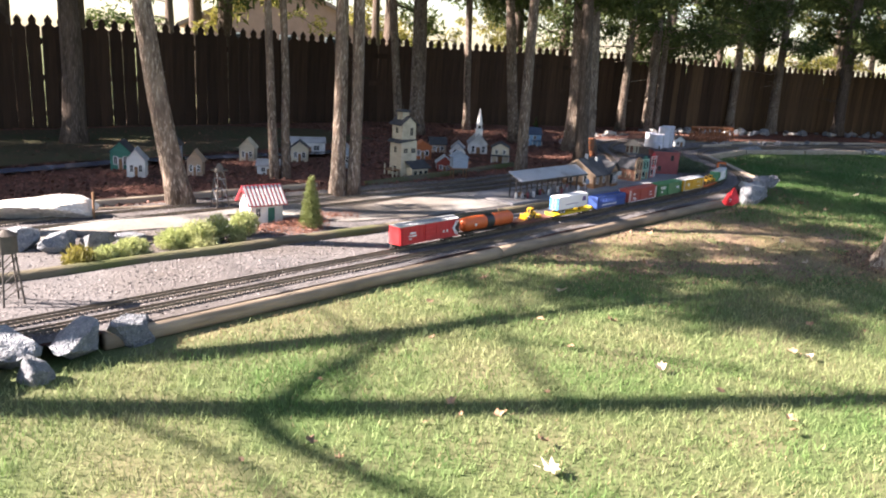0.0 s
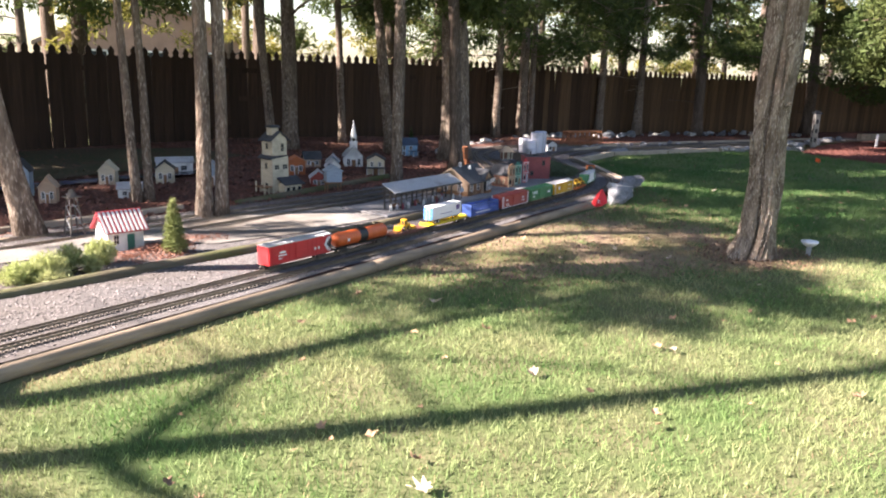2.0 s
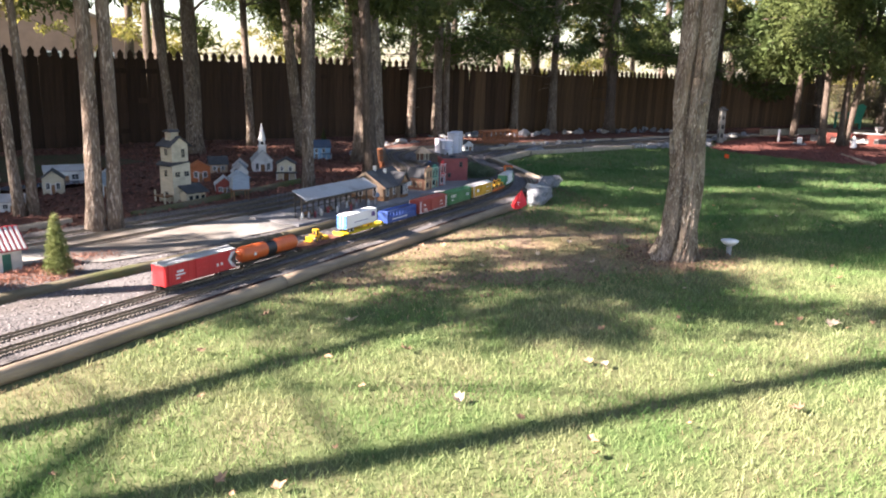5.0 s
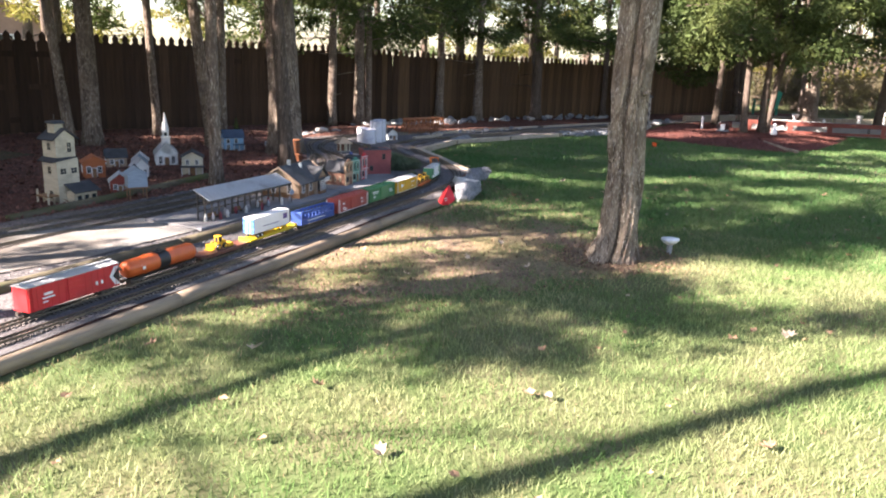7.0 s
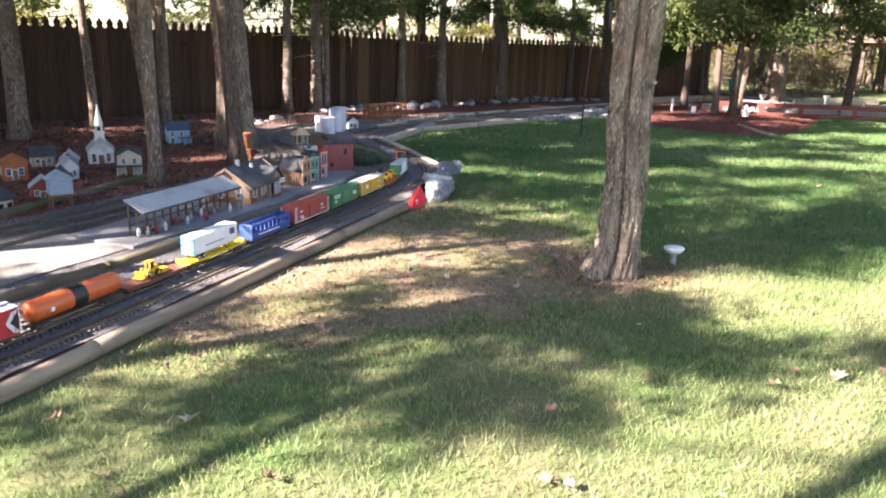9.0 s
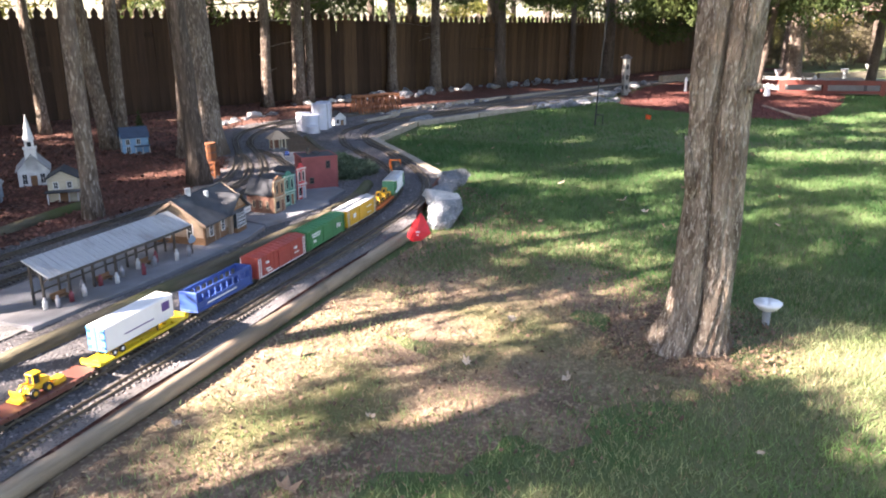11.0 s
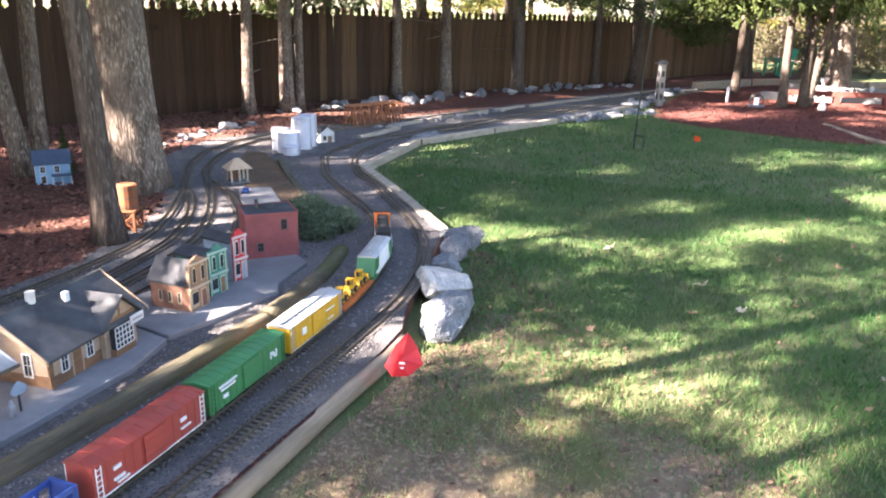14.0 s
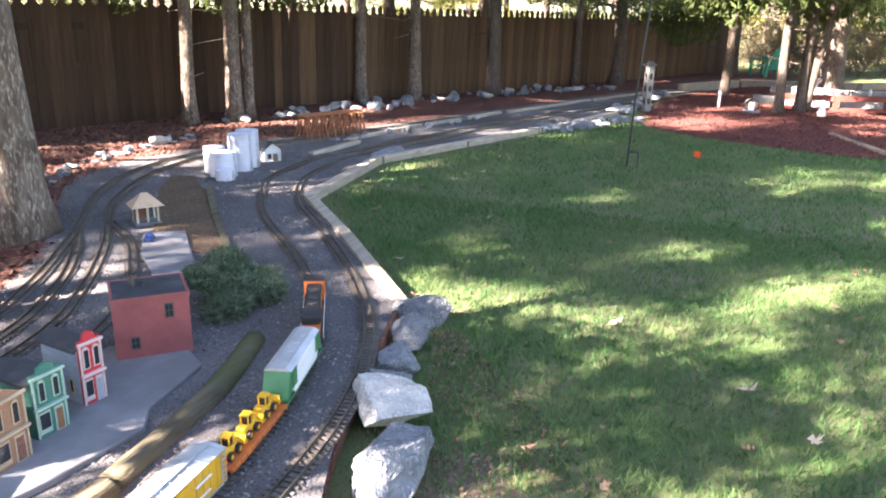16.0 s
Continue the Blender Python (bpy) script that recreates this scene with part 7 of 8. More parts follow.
bush("perennial_clump", "pale green feathery clump between the rocks", 1.95, 4.72, 0.08, [((0, 0, 0.06), (0.12, 0.1, 0.08)), ((-0.15, 0.0, 0.05), (0.09, 0.08, 0.06))], 4500, 0.042, M_PERENNIAL, -0.9, 7)
bush("dry_grass_clump", "straw-coloured dry grass clump", 1.62, 4.70, 0.08, [((0, 0, 0.06), (0.1, 0.1, 0.08))], 700, 0.06, M_YELLOWLEAF, -1.0, 8)
bush("rusty_ground_cover", "rust-red fallen leaves heaped round the hut", 3.3, 5.02, 0.08, [((0, -0.1, 0.02), (0.26, 0.2, 0.05)), ((-0.28, -0.1, 0.02), (0.2, 0.14, 0.04)), ((0.25, 0.05, 0.02), (0.26, 0.16, 0.045)), ((0.5, 0.0, 0.01), (0.2, 0.16, 0.035)), ((-0.1, -0.28, 0.01), (0.26, 0.1, 0.03))], 6000, 0.03, M_DRYRED, 0, 9)

# ---------- markers and lamps on the lawn
M_FLAGRED = mat("red_flag_cloth", (0.75, 0.03, 0.04), (0.6, 0.02, 0.03), scale=12, rough=0.6, bump=0.2)
M_FLAGORANGE = mat("orange_flag_cloth", (0.85, 0.15, 0.03), (0.7, 0.1, 0.02), scale=12, rough=0.6, bump=0.2)


def cloth(w, h, seed, slope):
    m = Mesh()
    n = 9
    vs = [(w * i / n, 0.03 * w * math.sin(i * 1.3 + seed) * i / n * 4, h0 - slope * i / n) for i in range(n + 1) for h0 in (0.0, h)]
    vs = [(a, b + 0.012 * math.sin(j * 2.1 + seed), c) for j, (a, b, c) in enumerate(vs)]
    m.add(vs, [(2 * i, 2 * i + 2, 2 * i + 3, 2 * i + 1) for i in range(n)])
    return m


fl = thing("marker_flag", "red cloth flag drooping on a wire stake", "flag", pose(7.63, 3.63, 0.05, 0, 0, -70) @ Matrix.Diagonal((1.0, 1.15, 1.05, 1)))
part("stake", Mesh().tube([(0.05, 0, -0.08), (0.05, 0.0, 0.1), (0.045, 0, 0.2)], [0.002, 0.002, 0.002], 5), P_STEEL, fl)
m = Mesh()
pts = [(0.045, 0.0, 0.195), (-0.01, 0.015, 0.13), (-0.06, 0.02, 0.03), (-0.02, -0.02, 0.005), (0.05, -0.03, 0.015), (0.11, 0.0, 0.055), (0.085, 0.015, 0.12), (0.02, -0.035, 0.09)]
m.add(pts, [(0, 1, 7), (1, 2, 7), (2, 3, 7), (3, 4, 7), (4, 5, 7), (5, 6, 7), (6, 0, 7)])
c = part("cloth", m, M_FLAGRED, fl, "bright red folded cloth")
c.modifiers.new("thick", "SOLIDIFY").thickness = 0.003
part("mark", Mesh().box(0.01, 0.035, -0.036, -0.033, 0.07, 0.078).box(0.015, 0.03, -0.036, -0.033, 0.05, 0.056), P_WHITE, fl, "small plain white bars")
of = thing("marker_flag", "small orange marker flag on the lawn", "flag", pose(15.5, 3.2, lawn_z(15.5, 3.2), 0, 0, -60))
part("stake", Mesh().cyl((0, 0, -0.02), (0, 0, 0.16), 0.002, n=5), P_STEEL, of)
c = part("cloth", cloth(0.09, 0.07, 1, 0.02), M_FLAGORANGE, of)
c.location = (0, 0, 0.08)
c.modifiers.new("thick", "SOLIDIFY").thickness = 0.002
lamp = thing("lawn_light", "white round lawn light beside the cedar", "garden light", pose(7.06, 1.40, 0) @ Matrix.Diagonal((1, 1, 1.3, 1)))
part("stem", Mesh().cyl((0, 0, -0.02), (0, 0, 0.062), 0.018, 0.022, n=14), P_GREY, lamp)
part("bowl", Mesh().tube([(0, 0, 0.06), (0, 0, 0.07), (0, 0, 0.088), (0, 0, 0.095), (0, 0, 0.093)], [0.025, 0.05, 0.07, 0.07, 0.055], 24), P_WHITE, lamp, "shallow white bowl", smooth=True)


def garden_light(x, y, h):
    ob = thing("path_light", "short white path light in the mulch", "garden light", pose(x, y, lawn_z(x, y) + 0.08), "path lights")
    part("post", Mesh().cyl((0, 0, -0.05), (0, 0, h * 0.75), 0.03, n=10), P_WHITE, ob)
    part("cap", Mesh().cyl((0, 0, h * 0.75), (0, 0, h), 0.045, 0.015, n=12), P_WHITE, ob)


for x, y in ((21.9, 3.2), (24.2, 0.4), (24.0, -1.2)):
    garden_light(x, y, 0.3)
hk = thing("shepherd_hook", "black shepherd's hook with a hanging bird feeder", "garden stake", pose(14.88, 3.87, lawn_z(14.9, 3.9)) @ Matrix.Diagonal((1, 1, 1.45, 1)))
part("pole", Mesh().tube([(0, 0, -0.05), (0.01, -0.03, 0.5), (0.02, -0.1, 1.2), (0.02, -0.13, 1.5), (0.02, -0.2, 1.62), (0.02, -0.3, 1.63), (0.02, -0.36, 1.55), (0.02, -0.35, 1.48)], [0.011] * 8, 7), P_BLACK, hk)
part("foot", Mesh().tube([(0.0, -0.02, 0.12), (0.0, -0.12, 0.12), (0.0, -0.12, -0.05)], [0.008] * 3, 6), P_BLACK, hk)
fd = part("feeder", Mesh().cyl((0.02, -0.35, 1.26), (0.02, -0.35, 1.44), 0.04, n=14), P_BLACK, hk, "dark tube bird feeder")
part("feeder_roof", Mesh().cyl((0.02, -0.35, 1.44), (0.02, -0.35, 1.49), 0.06, 0.01, n=14), P_BLACK, fd)
part("feeder_tray", Mesh().cyl((0.02, -0.35, 1.245), (0.02, -0.35, 1.26), 0.055, n=14), P_BLACK, fd)
bt = thing("birdhouse_tower", "tall pale birdhouse column with dark round openings", "birdhouse", pose(20.8, 4.40, lawn_z(20.8, 4.5) + 0.05, 0, 0, -50) @ Matrix.Diagonal((0.6, 0.6, 1.0, 1)))
part("column", Mesh().chbox(-0.1, 0.1, -0.1, 0.1, -0.05, 0.76, 0.006), mat("weathered_white_wood", (0.30, 0.28, 0.25), (0.2, 0.19, 0.17), scale=10, fine=60, bump=0.3), bt)
for z in (0.14, 0.36, 0.58):
    for a in (0, 90, -90):
        mm = pose(0, 0, 0, 0, 0, a)
        part("opening", Mesh().cyl(mm @ Vector((0, -0.103, z)), mm @ Vector((0, -0.098, z)), 0.06, n=16), P_BLACK, bt)
    part("ledge", Mesh().box(-0.115, 0.115, -0.115, 0.115, z - 0.11, z - 0.095), MATS["weathered_white_wood"], bt)
part("roof", Mesh().box(-0.15, 0.15, -0.15, 0.15, 0.76, 0.8).box(-0.08, 0.08, -0.08, 0.08, 0.8, 0.84), R_DARK, bt)
gn = Mesh()
gn.tube([(0, 0, a) for a in (0, 0.05, 0.14, 0.2, 0.24, 0.28, 0.32, 0.36)], [0.09, 0.1, 0.085, 0.06, 0.05, 0.062, 0.05, 0.01], 14)
ob = part("garden_statue", gn, P_WHITE, smooth=True)
ob.matrix_basis = pose(21.4, 1.46, lawn_z(21.4, 1) + 0.05) @ Matrix.Diagonal((0.75, 0.75, 0.8, 1))
tagged(ob, "small pale garden statue on the red mulch", "statue")
rg = thing("ring_lantern", "dark ring stand with a glowing white lantern box", "garden lantern", pose(21.2, 2.62, lawn_z(21.2, 2.4) + 0.08) @ Matrix.Diagonal((0.6, 0.6, 0.6, 1)))
part("base", Mesh().cyl((0, 0, -0.03), (0, 0, 0.04), 0.26, n=24), M_ROCK, rg)
part("box", Mesh().chbox(-0.09, 0.12, -0.08, 0.08, 0.04, 0.27, 0.01), P_WHITE, rg)
m = Mesh()
for i in range(24):
    a, b = 6.28319 * i / 24, 6.28319 * (i + 1) / 24
    m.tube([(0, math.cos(a) * 0.2, 0.2 + math.sin(a) * 0.18), (0, math.cos(b) * 0.2, 0.2 + math.sin(b) * 0.18)], [0.02, 0.02], 6)
part("ring", m, P_BLACK, rg)

# ---------- the far right: red rail, planters, shelter, chair
M_REDWOOD = mat("red_stained_rail", (0.19, 0.045, 0.03), (0.125, 0.032, 0.023), scale=6, fine=50, rough=0.75, bump=0.3)
rl = thing("red_rail", "long low red-stained timber rail beside the mulch", "rail")
rail_pts = [(22.4, 2.15), (22.55, 1.2), (22.8, 0.3), (23.1, -0.9), (23.1, -1.9), (23.3, -3.2), (23.8, -4.6)]
for (a, b), (c_, d_) in zip(rail_pts, rail_pts[1:]):
    L_ = math.hypot(c_ - a, d_ - b)
    mm = pose(a, b, lawn_z(a, b), 0, 0, math.degrees(math.atan2(d_ - b, c_ - a)))
    part("top_beam", Mesh().box(0, L_, -0.05, 0.05, 0.24, 0.34, mm), M_REDWOOD, rl)
    part("post", Mesh().box(0.0, 0.1, -0.05, 0.05, -0.1, 0.24, mm), M_REDWOOD, rl)
    part("low_beam", Mesh().box(0.1, L_, -0.03, 0.03, 0.05, 0.11, mm), M_REDWOOD, rl)
for a, b in (((25.5, 4.2), (27.6, 3.0)), ((27.7, 2.9), (28.4, 0.2)), ((28.45, 0.1), (30.5, -2.2))):
    ob = board(a, b, 0.14, 0.2, "weathered grey timber wall of a raised planter")
M_RIM = mat("grey_stone_rim", (0.30, 0.30, 0.29), (0.21, 0.21, 0.205), scale=3, fine=40, rough=0.85, bump=0.4)
for a, b in (((23.3, 2.6), (23.2, 1.2)), ((23.2, 1.15), (23.6, -0.6)), ((23.65, -0.65), (24.6, -2.6)), ((26.4, 2.2), (25.9, 0.6)), ((25.9, 0.55), (26.4, -1.4)), ((26.45, -1.45), (27.6, -3.2))):
    board(a, b, 0.16, 0.22, "grey stone rim of a raised garden pond", material=M_RIM)
for i, (x, y, h) in enumerate(((27.2, 0.9 + 0.3, 0.5), (28.8, -0.6, 0.45), (29.5, -1.3, 0.6))):
    ob = thing("garden_urn", "pale stone garden urn among the planters", "urn", pose(x, y, -0.31) @ Matrix.Diagonal((0.6, 0.6, 0.7, 1)), "garden urns")
    part("bowl", Mesh().tube([(0, 0, h * 0.6), (0, 0, h * 0.8), (0, 0, h)], [0.06, 0.16, 0.2], 14), P_WHITE, ob)
    part("pedestal", Mesh().tube([(0, 0, -0.05), (0, 0, 0.05), (0, 0, h * 0.6)], [0.14, 0.1, 0.06], 12), P_WHITE, ob)
sh = thing("shelter", "open timber shelter with a low dark roof", "shelter", pose(36.5, -4.1, -0.31))
for a in (-1.6, 1.6):
    for b in (-2.2, 1.05, 2.2):
        part("post", Mesh().box(a - 0.09, a + 0.09, b - 0.09, b + 0.09, -0.1, 2.0), M_DARKBARK, sh)
part("roof", Mesh().slab([(-2.1, 1.95), (2.1, 1.95), (2.1, 2.05), (0, 2.35), (-2.1, 2.05)], "y", -2.9, 2.7), mat("brown_shelter_roof", (0.2, 0.13, 0.1), scale=3, fine=30), sh)
part("beam", Mesh().box(-1.68, -1.52, -2.4, 2.4, 1.8, 1.95), WOOD, sh)
gc = thing("garden_chair", "bright green slatted garden chair", "chair", pose(31.5, 2.35, -0.31, 0, 0, 150))
M_GC = mat("green_chair_paint", (0.02, 0.32, 0.22), scale=10, rough=0.5)
for i in range(5):
    part("back_slat", Mesh().box(-0.28 + i * 0.115, -0.19 + i * 0.115, 0.2, 0.23, 0.3, 0.98 - 0.03 * abs(i - 2), pose(0, 0, 0, -14, 0, 0)), M_GC, gc)
    part("seat_slat", Mesh().box(-0.28, 0.28, -0.28 + i * 0.1, -0.2 + i * 0.1, 0.34, 0.36), M_GC, gc)
for a in (-0.32, 0.32):
    part("arm", Mesh().box(a - 0.06, a + 0.06, -0.3, 0.3, 0.56, 0.585), M_GC, gc)
    for b in (-0.25, 0.25):
        part("leg", Mesh().box(a - 0.03, a + 0.03, b - 0.03, b + 0.03, 0, 0.56), M_GC, gc)

# ---------- beyond the fence
M_HOUSE = mat("far_house_brick", (0.30, 0.19, 0.15), (0.24, 0.15, 0.12), scale=1.5, fine=12)
M_HROOF = mat("far_house_roof", (0.24, 0.17, 0.14), (0.19, 0.135, 0.115), scale=1.5, fine=12)
fh = thing("far_house", "distant brick house with a brown gabled roof", "house", pose(33, 52, -0.5, 0, 0, -32))
part("wall", Mesh().slab([(-6.5, 0), (6.5, 0), (6.5, 2.9), (0, 6.0), (-6.5, 2.9)], "y", -5, 5), M_HOUSE, fh)
for s in (-1, 1):
    q = [(s * 7.0, 2.65), (0, 6.0), (0, 6.25), (s * 7.0, 2.9)]
    part("roof", Mesh().slab(q if s < 0 else q[::-1], "y", -5.5, 5.5), M_HROOF, fh)
for u in (-3.2, 0.3, 3.4):
    wf = part("window", Mesh().box(u - 0.6, u + 0.6, -5.08, -4.98, 1.0, 2.5), W_WHITE, fh)
    part("pane", Mesh().box(u - 0.5, u + 0.5, -5.1, -5.02, 1.1, 2.4), GLASS, wf)
rt = random.Random(9)
FAR = [(1, 22), (6, 27), (10, 20), (14, 30), (17, 21), (20, 26), (24, 18), (27, 24), (31, 16), (34, 20), (37, 12), (41, 15), (44, 9), (40, 5), (38, -2), (42, -6), (37, -9), (46, 1), (33, 9.5), (36, 1.5), (48, -9), (-5, 25), (35, -12), (39, 8)]
for i, (x, y) in enumerate(FAR):
    tree([(x, y, rt.uniform(0.13, 0.24), rt.uniform(-0.03, 0.03), rt.uniform(-0.03, 0.03))], rt.uniform(7, 10), "distant autumn tree with thinning yellow-green leaves" if i % 3 else "distant dark green cedar beyond the fence", M_DARKBARK, limbs=14, limb_from=1.2, limb_len=3.4, leaf=M_YELLOWLEAF if i % 3 else M_CEDAR, count=4200, size=0.24, seed=100 + i)
for i in range(22):
    x, y = 39 + rt.uniform(0, 8), -12 + i * 0.85
    bush("brush", "tangled leafless brush at the wood's edge", x, y, -0.35, [((rt.uniform(-1, 1), rt.uniform(-1, 1), rt.uniform(0.4, 1.6)), (0.6, 0.6, 0.5)) for _ in range(7)], 900, 0.22, M_YELLOWLEAF, 0, 200 + i)

M_DRYBRUSH = leafy("dry_brush", (0.13, 0.105, 0.06), (0.085, 0.075, 0.045), thin=0.25)
for i in range(14):
    x, y = 32.6 + rt.uniform(0, 3.6), -1.4 + i * 0.34
    bush("brush", "brown tangled brush behind the planters", x, y, -0.35, [((rt.uniform(-0.7, 0.7), rt.uniform(-0.7, 0.7), rt.uniform(0.3, 1.5)), (0.5, 0.5, 0.45)) for _ in range(7)], 1100, 0.16, M_DRYBRUSH, 0, 300 + i)

# leafless thicket behind the planters
rt = random.Random(77)
m = Mesh()
for i in range(240):
    x, y = rt.uniform(38.5, 52), rt.uniform(-17, 7)
    r, h = rt.uniform(0.03, 0.10), rt.uniform(3.5, 7.5)
    lx, ly = rt.uniform(-0.8, 0.8), rt.uniform(-0.8, 0.8)
    m.tube([(x, y, -0.4), (x + lx * 0.4, y + ly * 0.4, h * 0.5), (x + lx, y + ly, h)], [r, r * 0.7, r * 0.25], 5)
    for j in range(6):
        z = rt.uniform(0.6, h * 0.8)
        a = rt.uniform(0, 6.28)
        l_ = rt.uniform(0.5, 1.6)
        q = Vector((x + lx * z / h, y + ly * z / h, z))
        m.tube([q, q + Vector((math.cos(a) * l_ * 0.5, math.sin(a) * l_ * 0.5, rt.uniform(0.0, 0.4))), q + Vector((math.cos(a) * l_, math.sin(a) * l_, rt.uniform(0.0, 0.9)))], [r * 0.35, r * 0.2, 0.006], 3)
tagged(part("thicket", m, M_DARKBARK), "tangle of bare thin trunks and brushwood", "woods", kind="stuff")
v, q = sprays([(rt.uniform(39, 52), rt.uniform(-17, 5), rt.uniform(0.3, 5.0)) for _ in range(160)], [(0.9, 0.9, 0.7)] * 160, 14000, 0.2, 5)
tagged(from_arrays("thicket_leaves", v, q, M_YELLOWLEAF), "sparse yellow-brown leaves of the thicket", "woods", kind="stuff")

# ---------- grass, leaves, gravel and mulch litter
rng = np.random.default_rng(4)


def front_y(x):
    return np.interp(x, [a for a, _ in FRONT], [b for _, b in FRONT])


def blades(name, x0, x1, y0, n, hmin, hmax, w, label, material=None, straw=False, top=None):
    x = rng.uniform(x0, x1, n)
    lo = np.full(n, y0)
    hi = front_y(x) - 0.03 - 0.10 * rng.random(n)
    if top is not None:
        hi = np.minimum(hi, top)
    y = lo + (hi - lo) * rng.random(n)
    # thin, worn grass in the shade beside the cedar and along the log
    bare = np.exp(-(((x - 6.5) / 1.5) ** 2 + ((y - 2.75) / 0.85) ** 2)) * 0.86 + np.exp(-(((x - 6.6) / 0.6) ** 2 + ((y - 1.7) / 0.55) ** 2)) * 0.8 + np.exp(-((front_y(x) - y) / 0.2) ** 2) * 0.75
    wave = 0.5 + 0.5 * np.sin(x * 2.3 + 1.7 * np.sin(y * 1.9)) * np.sin(y * 3.1 + 1.3 * np.sin(x * 1.4))
    keep = rng.random(n) > np.clip(bare + 0.36 * wave * (x < 8), 0, 0.93)
    if straw:
        keep = rng.random(n) < np.clip(bare * 1.3 + 0.07, 0, 1) * (0.35 + 0.65 * wave)
    red = (x > 17) & (y > np.interp(x, [a for a, _ in RED_LO], [b for _, b in RED_LO])) & (y < np.interp(x, [a for a, _ in RED_HI], [b for _, b in RED_HI]))
    keep &= ~red
    x, y = x[keep], y[keep]
    n = len(x)
    z = -0.018 * np.clip(np.minimum(x, 26) - 9, 0, None)
    a = rng.uniform(0, 6.283, n)
    h = rng.uniform(hmin, hmax, n)
    tilt = rng.normal(0, 0.55, (n, 2))
    dx, dy = np.cos(a) * w / 2, np.sin(a) * w / 2
    v = np.stack([np.stack([x - dx, y - dy, z - 0.004], 1), np.stack([x + dx, y + dy, z - 0.004], 1),
                  np.stack([x + tilt[:, 0] * h, y + tilt[:, 1] * h, z + h], 1)], 1).reshape(-1, 3)
    ob = from_arrays(name, v, np.arange(3 * n).reshape(-1, 3), material or M_GRASS)
    return tagged(ob, label, "grass", kind="stuff")


blades("lawn_grass", 0.6, 8.0, -2.2, 260000, 0.016, 0.044, 0.0055, "short green and straw-coloured lawn grass")
blades("green_lawn_grass", 7.2, 12.5, -2.5, 110000, 0.02, 0.055, 0.008, "short deep green lawn grass in light shade", M_FARGRASS)
blades("far_lawn_grass", 12.0, 23, -3.0, 90000, 0.02, 0.055, 0.013, "short green lawn grass on the far lawn", M_FARGRASS)
blades("outer_lawn_grass", -6.0, 0.6, -7.0, 80000, 0.02, 0.05, 0.013, "short green and straw-coloured lawn grass")
blades("outer_lawn_grass", 0.6, 20.0, -7.0, 110000, 0.02, 0.055, 0.015, "short green and straw-coloured lawn grass", top=-2.2)
blades("straw", 1.6, 8.6, -0.8, 110000, 0.008, 0.03, 0.006, "dry straw-coloured grass over the worn soil", M_STRAW, True)

# fallen leaves on the lawn
M_LEAF = mat("dry_leaf", (0.30, 0.19, 0.115), (0.19, 0.11, 0.065), scale=20, fine=80, rough=0.8, bump=0.2, rand=0.45)
M_PALELEAF = mat("pale_leaf", (0.5, 0.42, 0.33), (0.36, 0.28, 0.2), scale=20, fine=80, rough=0.8, bump=0.2, rand=0.2)


def leaf_data(seed, material):
    r = random.Random(seed)
    o = []
    lobes = r.choice((5, 7))
    n = lobes * 2
    for i in range(n):
        a = 6.28319 * i / n
        k = (1.0 if i % 2 == 0 else 0.7) * r.uniform(0.7, 1.1)
        o.append((math.cos(a) * k, math.sin(a) * k * 0.75, 0.5 * k * k * r.uniform(0.1, 1.5)))
    m = Mesh()
    m.add([(0, 0, 0)] + o, [(0, i + 1, (i + 1) % n + 1) for i in range(n)])
    m.add([(-1.0, 0.03, 0.02), (-1.0, -0.03, 0.02), (-1.7, -0.03, 0.12), (-1.7, 0.03, 0.12)], [(0, 1, 2, 3)])
    return m.data("leaf", material)


LEAVES = [leaf_data(i, M_LEAF) for i in range(5)] + [leaf_data(9, M_PALELEAF)]
rl_ = random.Random(12)
spots = [(2.24, 1.66, 0.035, 0), (2.1, 1.51, 0.045, 5), (3.26, 1.77, 0.04, 5), (3.855, 2.82, 0.045, 5), (4.87, 2.86, 0.06, 1), (7.58, -0.2, 0.05, 5), (5.42, 0.47, 0.05, 5), (3.63, 2.3, 0.04, 0), (10.03, 3.2, 0.05, 5), (8.66, 3.29, 0.05, 2), (9.49, 2.55, 0.05, 5)]
for i in range(170):
    x = rl_.uniform(1.2, 13)
    y = rl_.uniform(-1.0, float(front_y(x)) - 0.15)
    spots.append((x, y, rl_.uniform(0.014, 0.038), rl_.choice((0, 1, 2, 3, 4, 0, 1, 2, 5))))
for x, y, s, k in spots:
    ob = new("fallen_leaf", LEAVES[k])
    ob.matrix_basis = pose(x, y, lawn_z(x, y) + 0.03, rl_.uniform(-25, 25), rl_.uniform(-25, 25), rl_.uniform(0, 360)) @ Matrix.Diagonal((s, s, s, 1))
    tagged(ob, "pale dry leaf lying on the grass" if k == 5 else "curled brown dry leaf lying on the grass", "leaf", "fallen leaves")


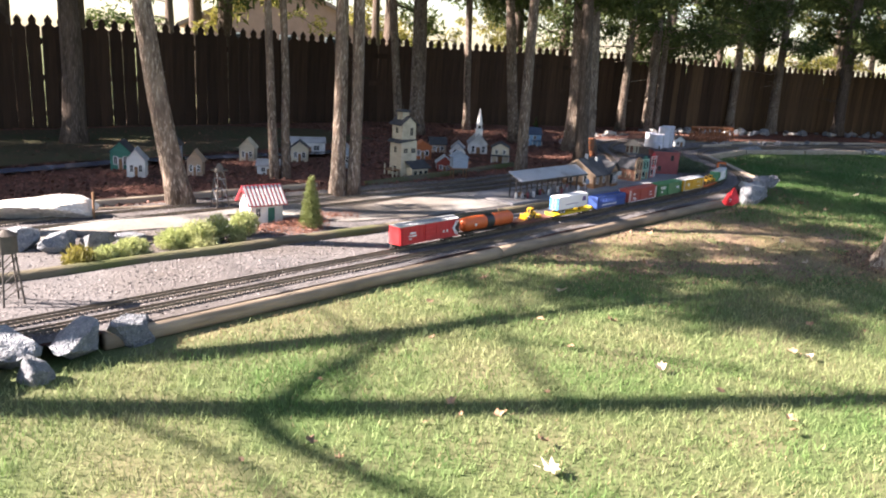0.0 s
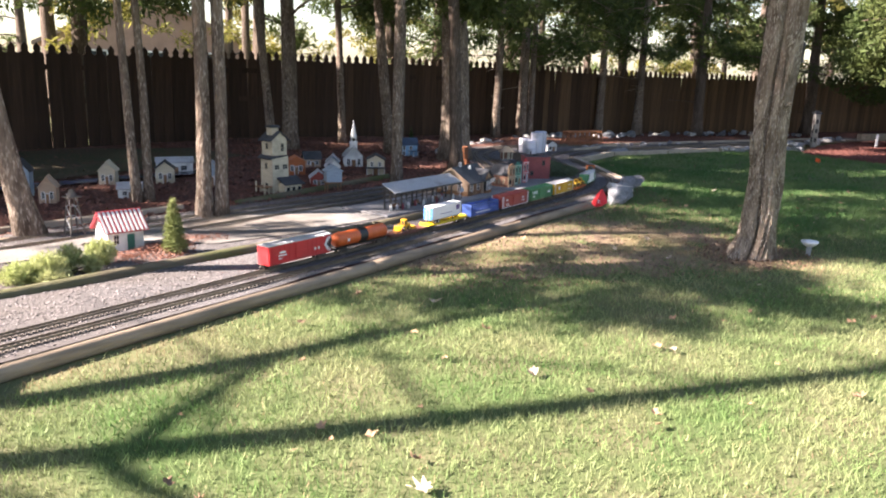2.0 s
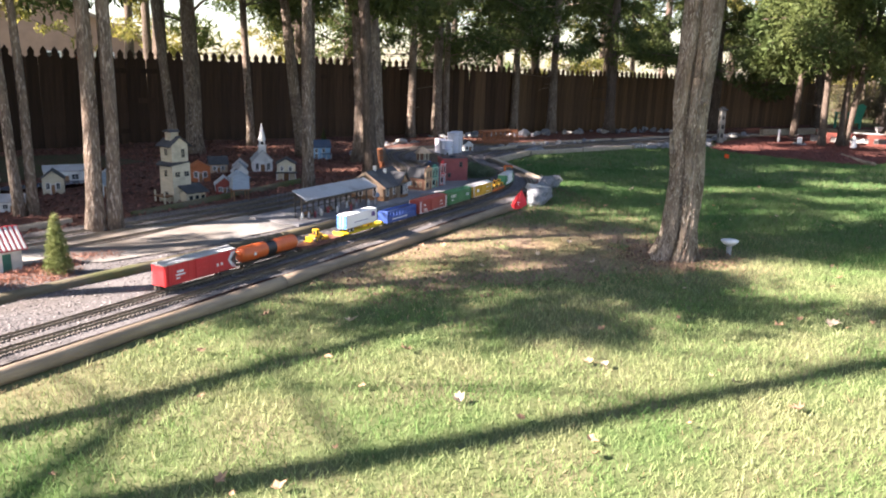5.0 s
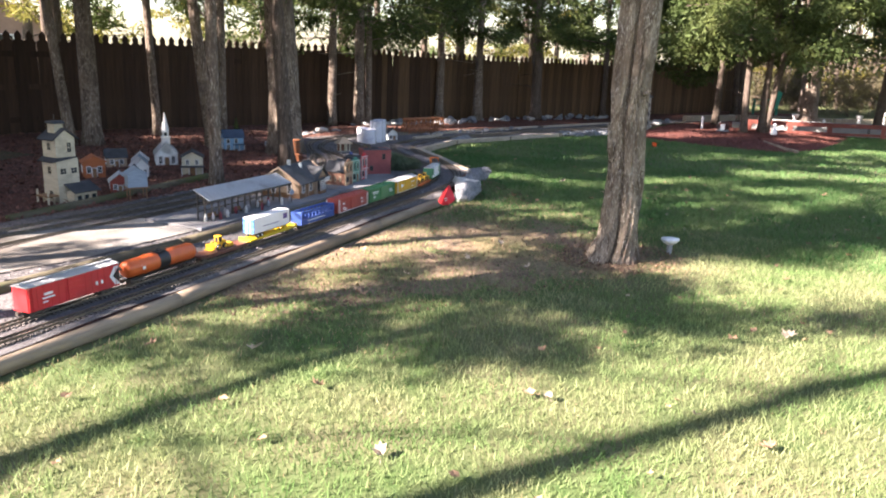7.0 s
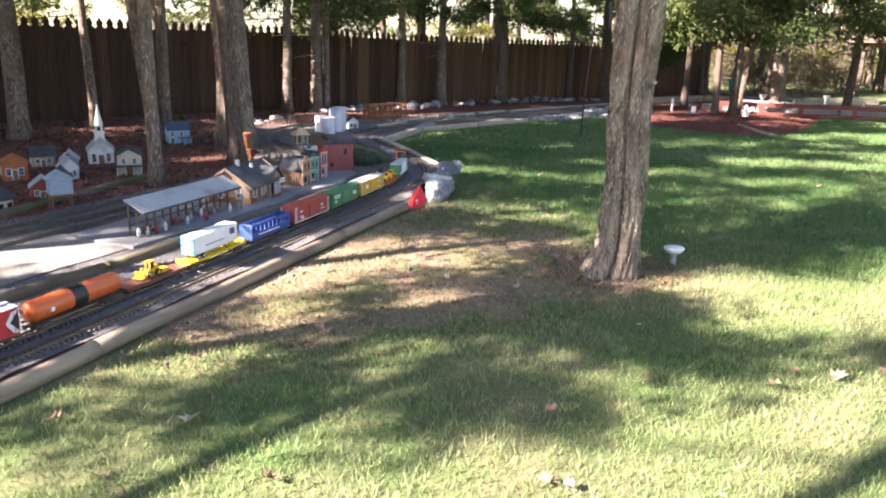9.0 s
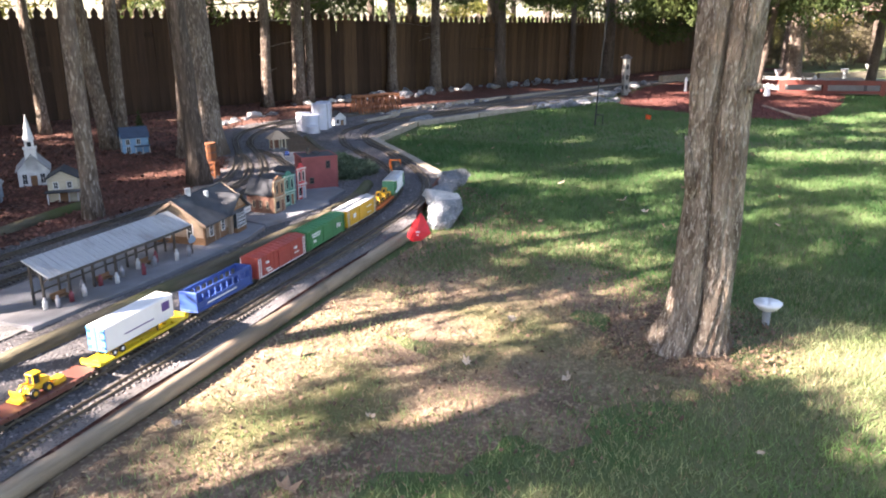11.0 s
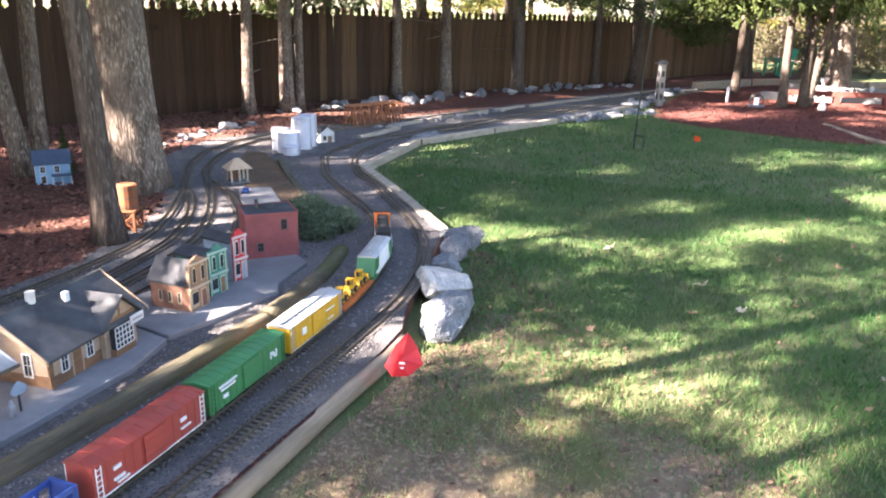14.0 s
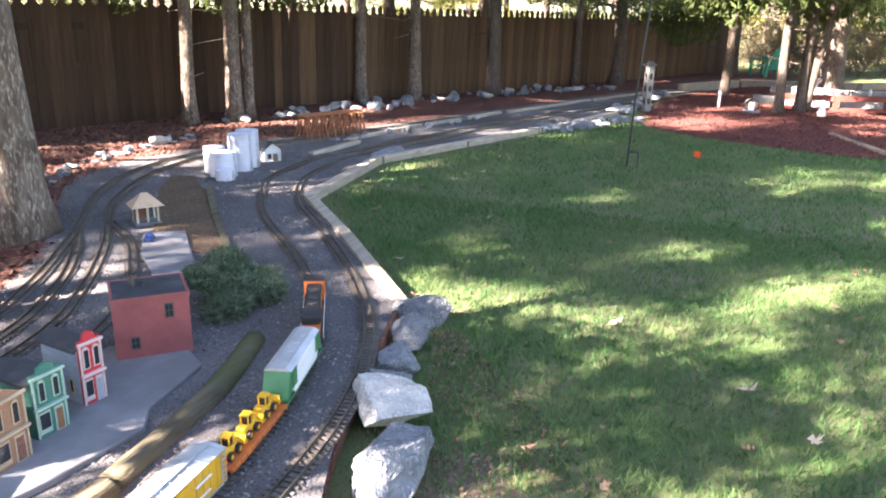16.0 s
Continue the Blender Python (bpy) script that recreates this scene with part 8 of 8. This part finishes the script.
def litter(name, n, lo, hi, x0, x1, size, material, label, zf, lift=0.01, flat=0.35):
    """Loose chips or leaves strewn between two outlines."""
    x = rng.uniform(x0, x1, n)
    a = np.interp(x, [p for p, _ in lo], [p for _, p in lo])
    b = np.interp(x, [p for p, _ in hi], [p for _, p in hi])
    y = a + (b - a) * rng.random(n)
    z = np.array([zf(p, q) for p, q in zip(x, y)]) + lift
    t = rng.uniform(0, 6.283, n)
    s = size * rng.uniform(0.4, 1.4, n)
    d1 = np.stack([np.cos(t) * s, np.sin(t) * s, rng.normal(0, flat, n) * s], 1)
    d2 = np.stack([-np.sin(t) * s * 0.6, np.cos(t) * s * 0.6, rng.normal(0, flat, n) * s], 1)
    c = np.stack([x, y, z], 1)
    up = np.stack([np.zeros(n), np.zeros(n), s * 0.5], 1)
    v = np.stack([c - d1, c - d2, c + d1, c + d2, c + up], 1).reshape(-1, 3)
    k = np.arange(n)[:, None] * 5
    f = np.concatenate([k + np.array([0, 1, 4]), k + np.array([1, 2, 4]), k + np.array([2, 3, 4]), k + np.array([3, 0, 4])], 0)
    return tagged(from_arrays(name, v, f, material), label, "litter", kind="stuff")


M_CHIP = mat("bark_chips", (0.17, 0.07, 0.048), (0.09, 0.045, 0.033), scale=3, fine=40, rough=0.9, bump=0, rand=0.5, island=True)
M_REDCHIP = mat("red_chips", (0.15, 0.047, 0.034), (0.09, 0.03, 0.024), scale=3, fine=40, rough=0.9, bump=0, rand=0.45, island=True)
M_STONE = mat("gravel_stones", (0.20, 0.18, 0.175), (0.115, 0.102, 0.10), scale=4, fine=60, rough=0.9, bump=0, rand=0.5, island=True)
litter("mulch_chips", 34000, [(a, b - 0.05) for a, b in GRAVEL_BACK], [(a, b - 0.1) for a, b in FENCE], 0, 17, 0.021, M_CHIP, "reddish brown leaves and bark chips", rough_bed)
litter("red_chips", 36000, RED_LO, RED_HI, 17, 28, 0.015, M_REDCHIP, "bright red shredded bark chips", red_z)
litter("loose_gravel", 60000, [(a, b + 0.04) for a, b in FRONT], GRAVEL_BACK, 0, 14, 0.0085, M_STONE, "loose grey gravel stones", rough_bed, 0.009, 0.3)

M_DRY = mat("dry_leaf_bits", (0.20, 0.125, 0.08), (0.10, 0.06, 0.042), scale=5, fine=40, rough=0.9, bump=0, rand=0.5, island=True)
litter("dry_leaf_litter", 4200, [(4.2, 2.9), (5.2, 2.1), (6.2, 1.45), (7.0, 1.2), (7.8, 1.9), (8.6, 3.0), (9.6, 3.9)], [(4.2, 3.62), (7.9, 3.62), (8.6, 3.7), (9.6, 4.05)], 4.2, 9.6, 0.009, M_DRY, "brown dry leaf bits scattered over worn soil", lambda x, y: lawn_z(x, y) + 0.008, 0.006, 0.5)
litter("cedar_base_litter", 1400, [(6.25, 1.5), (6.5, 1.25), (6.9, 1.25), (7.15, 1.5)], [(6.25, 1.95), (6.5, 2.15), (6.9, 2.15), (7.15, 1.9)], 6.25, 7.15, 0.009, M_DRY, "brown needles and leaves round the foot of the cedar", lambda x, y: lawn_z(x, y) + 0.01, 0.006, 0.5)
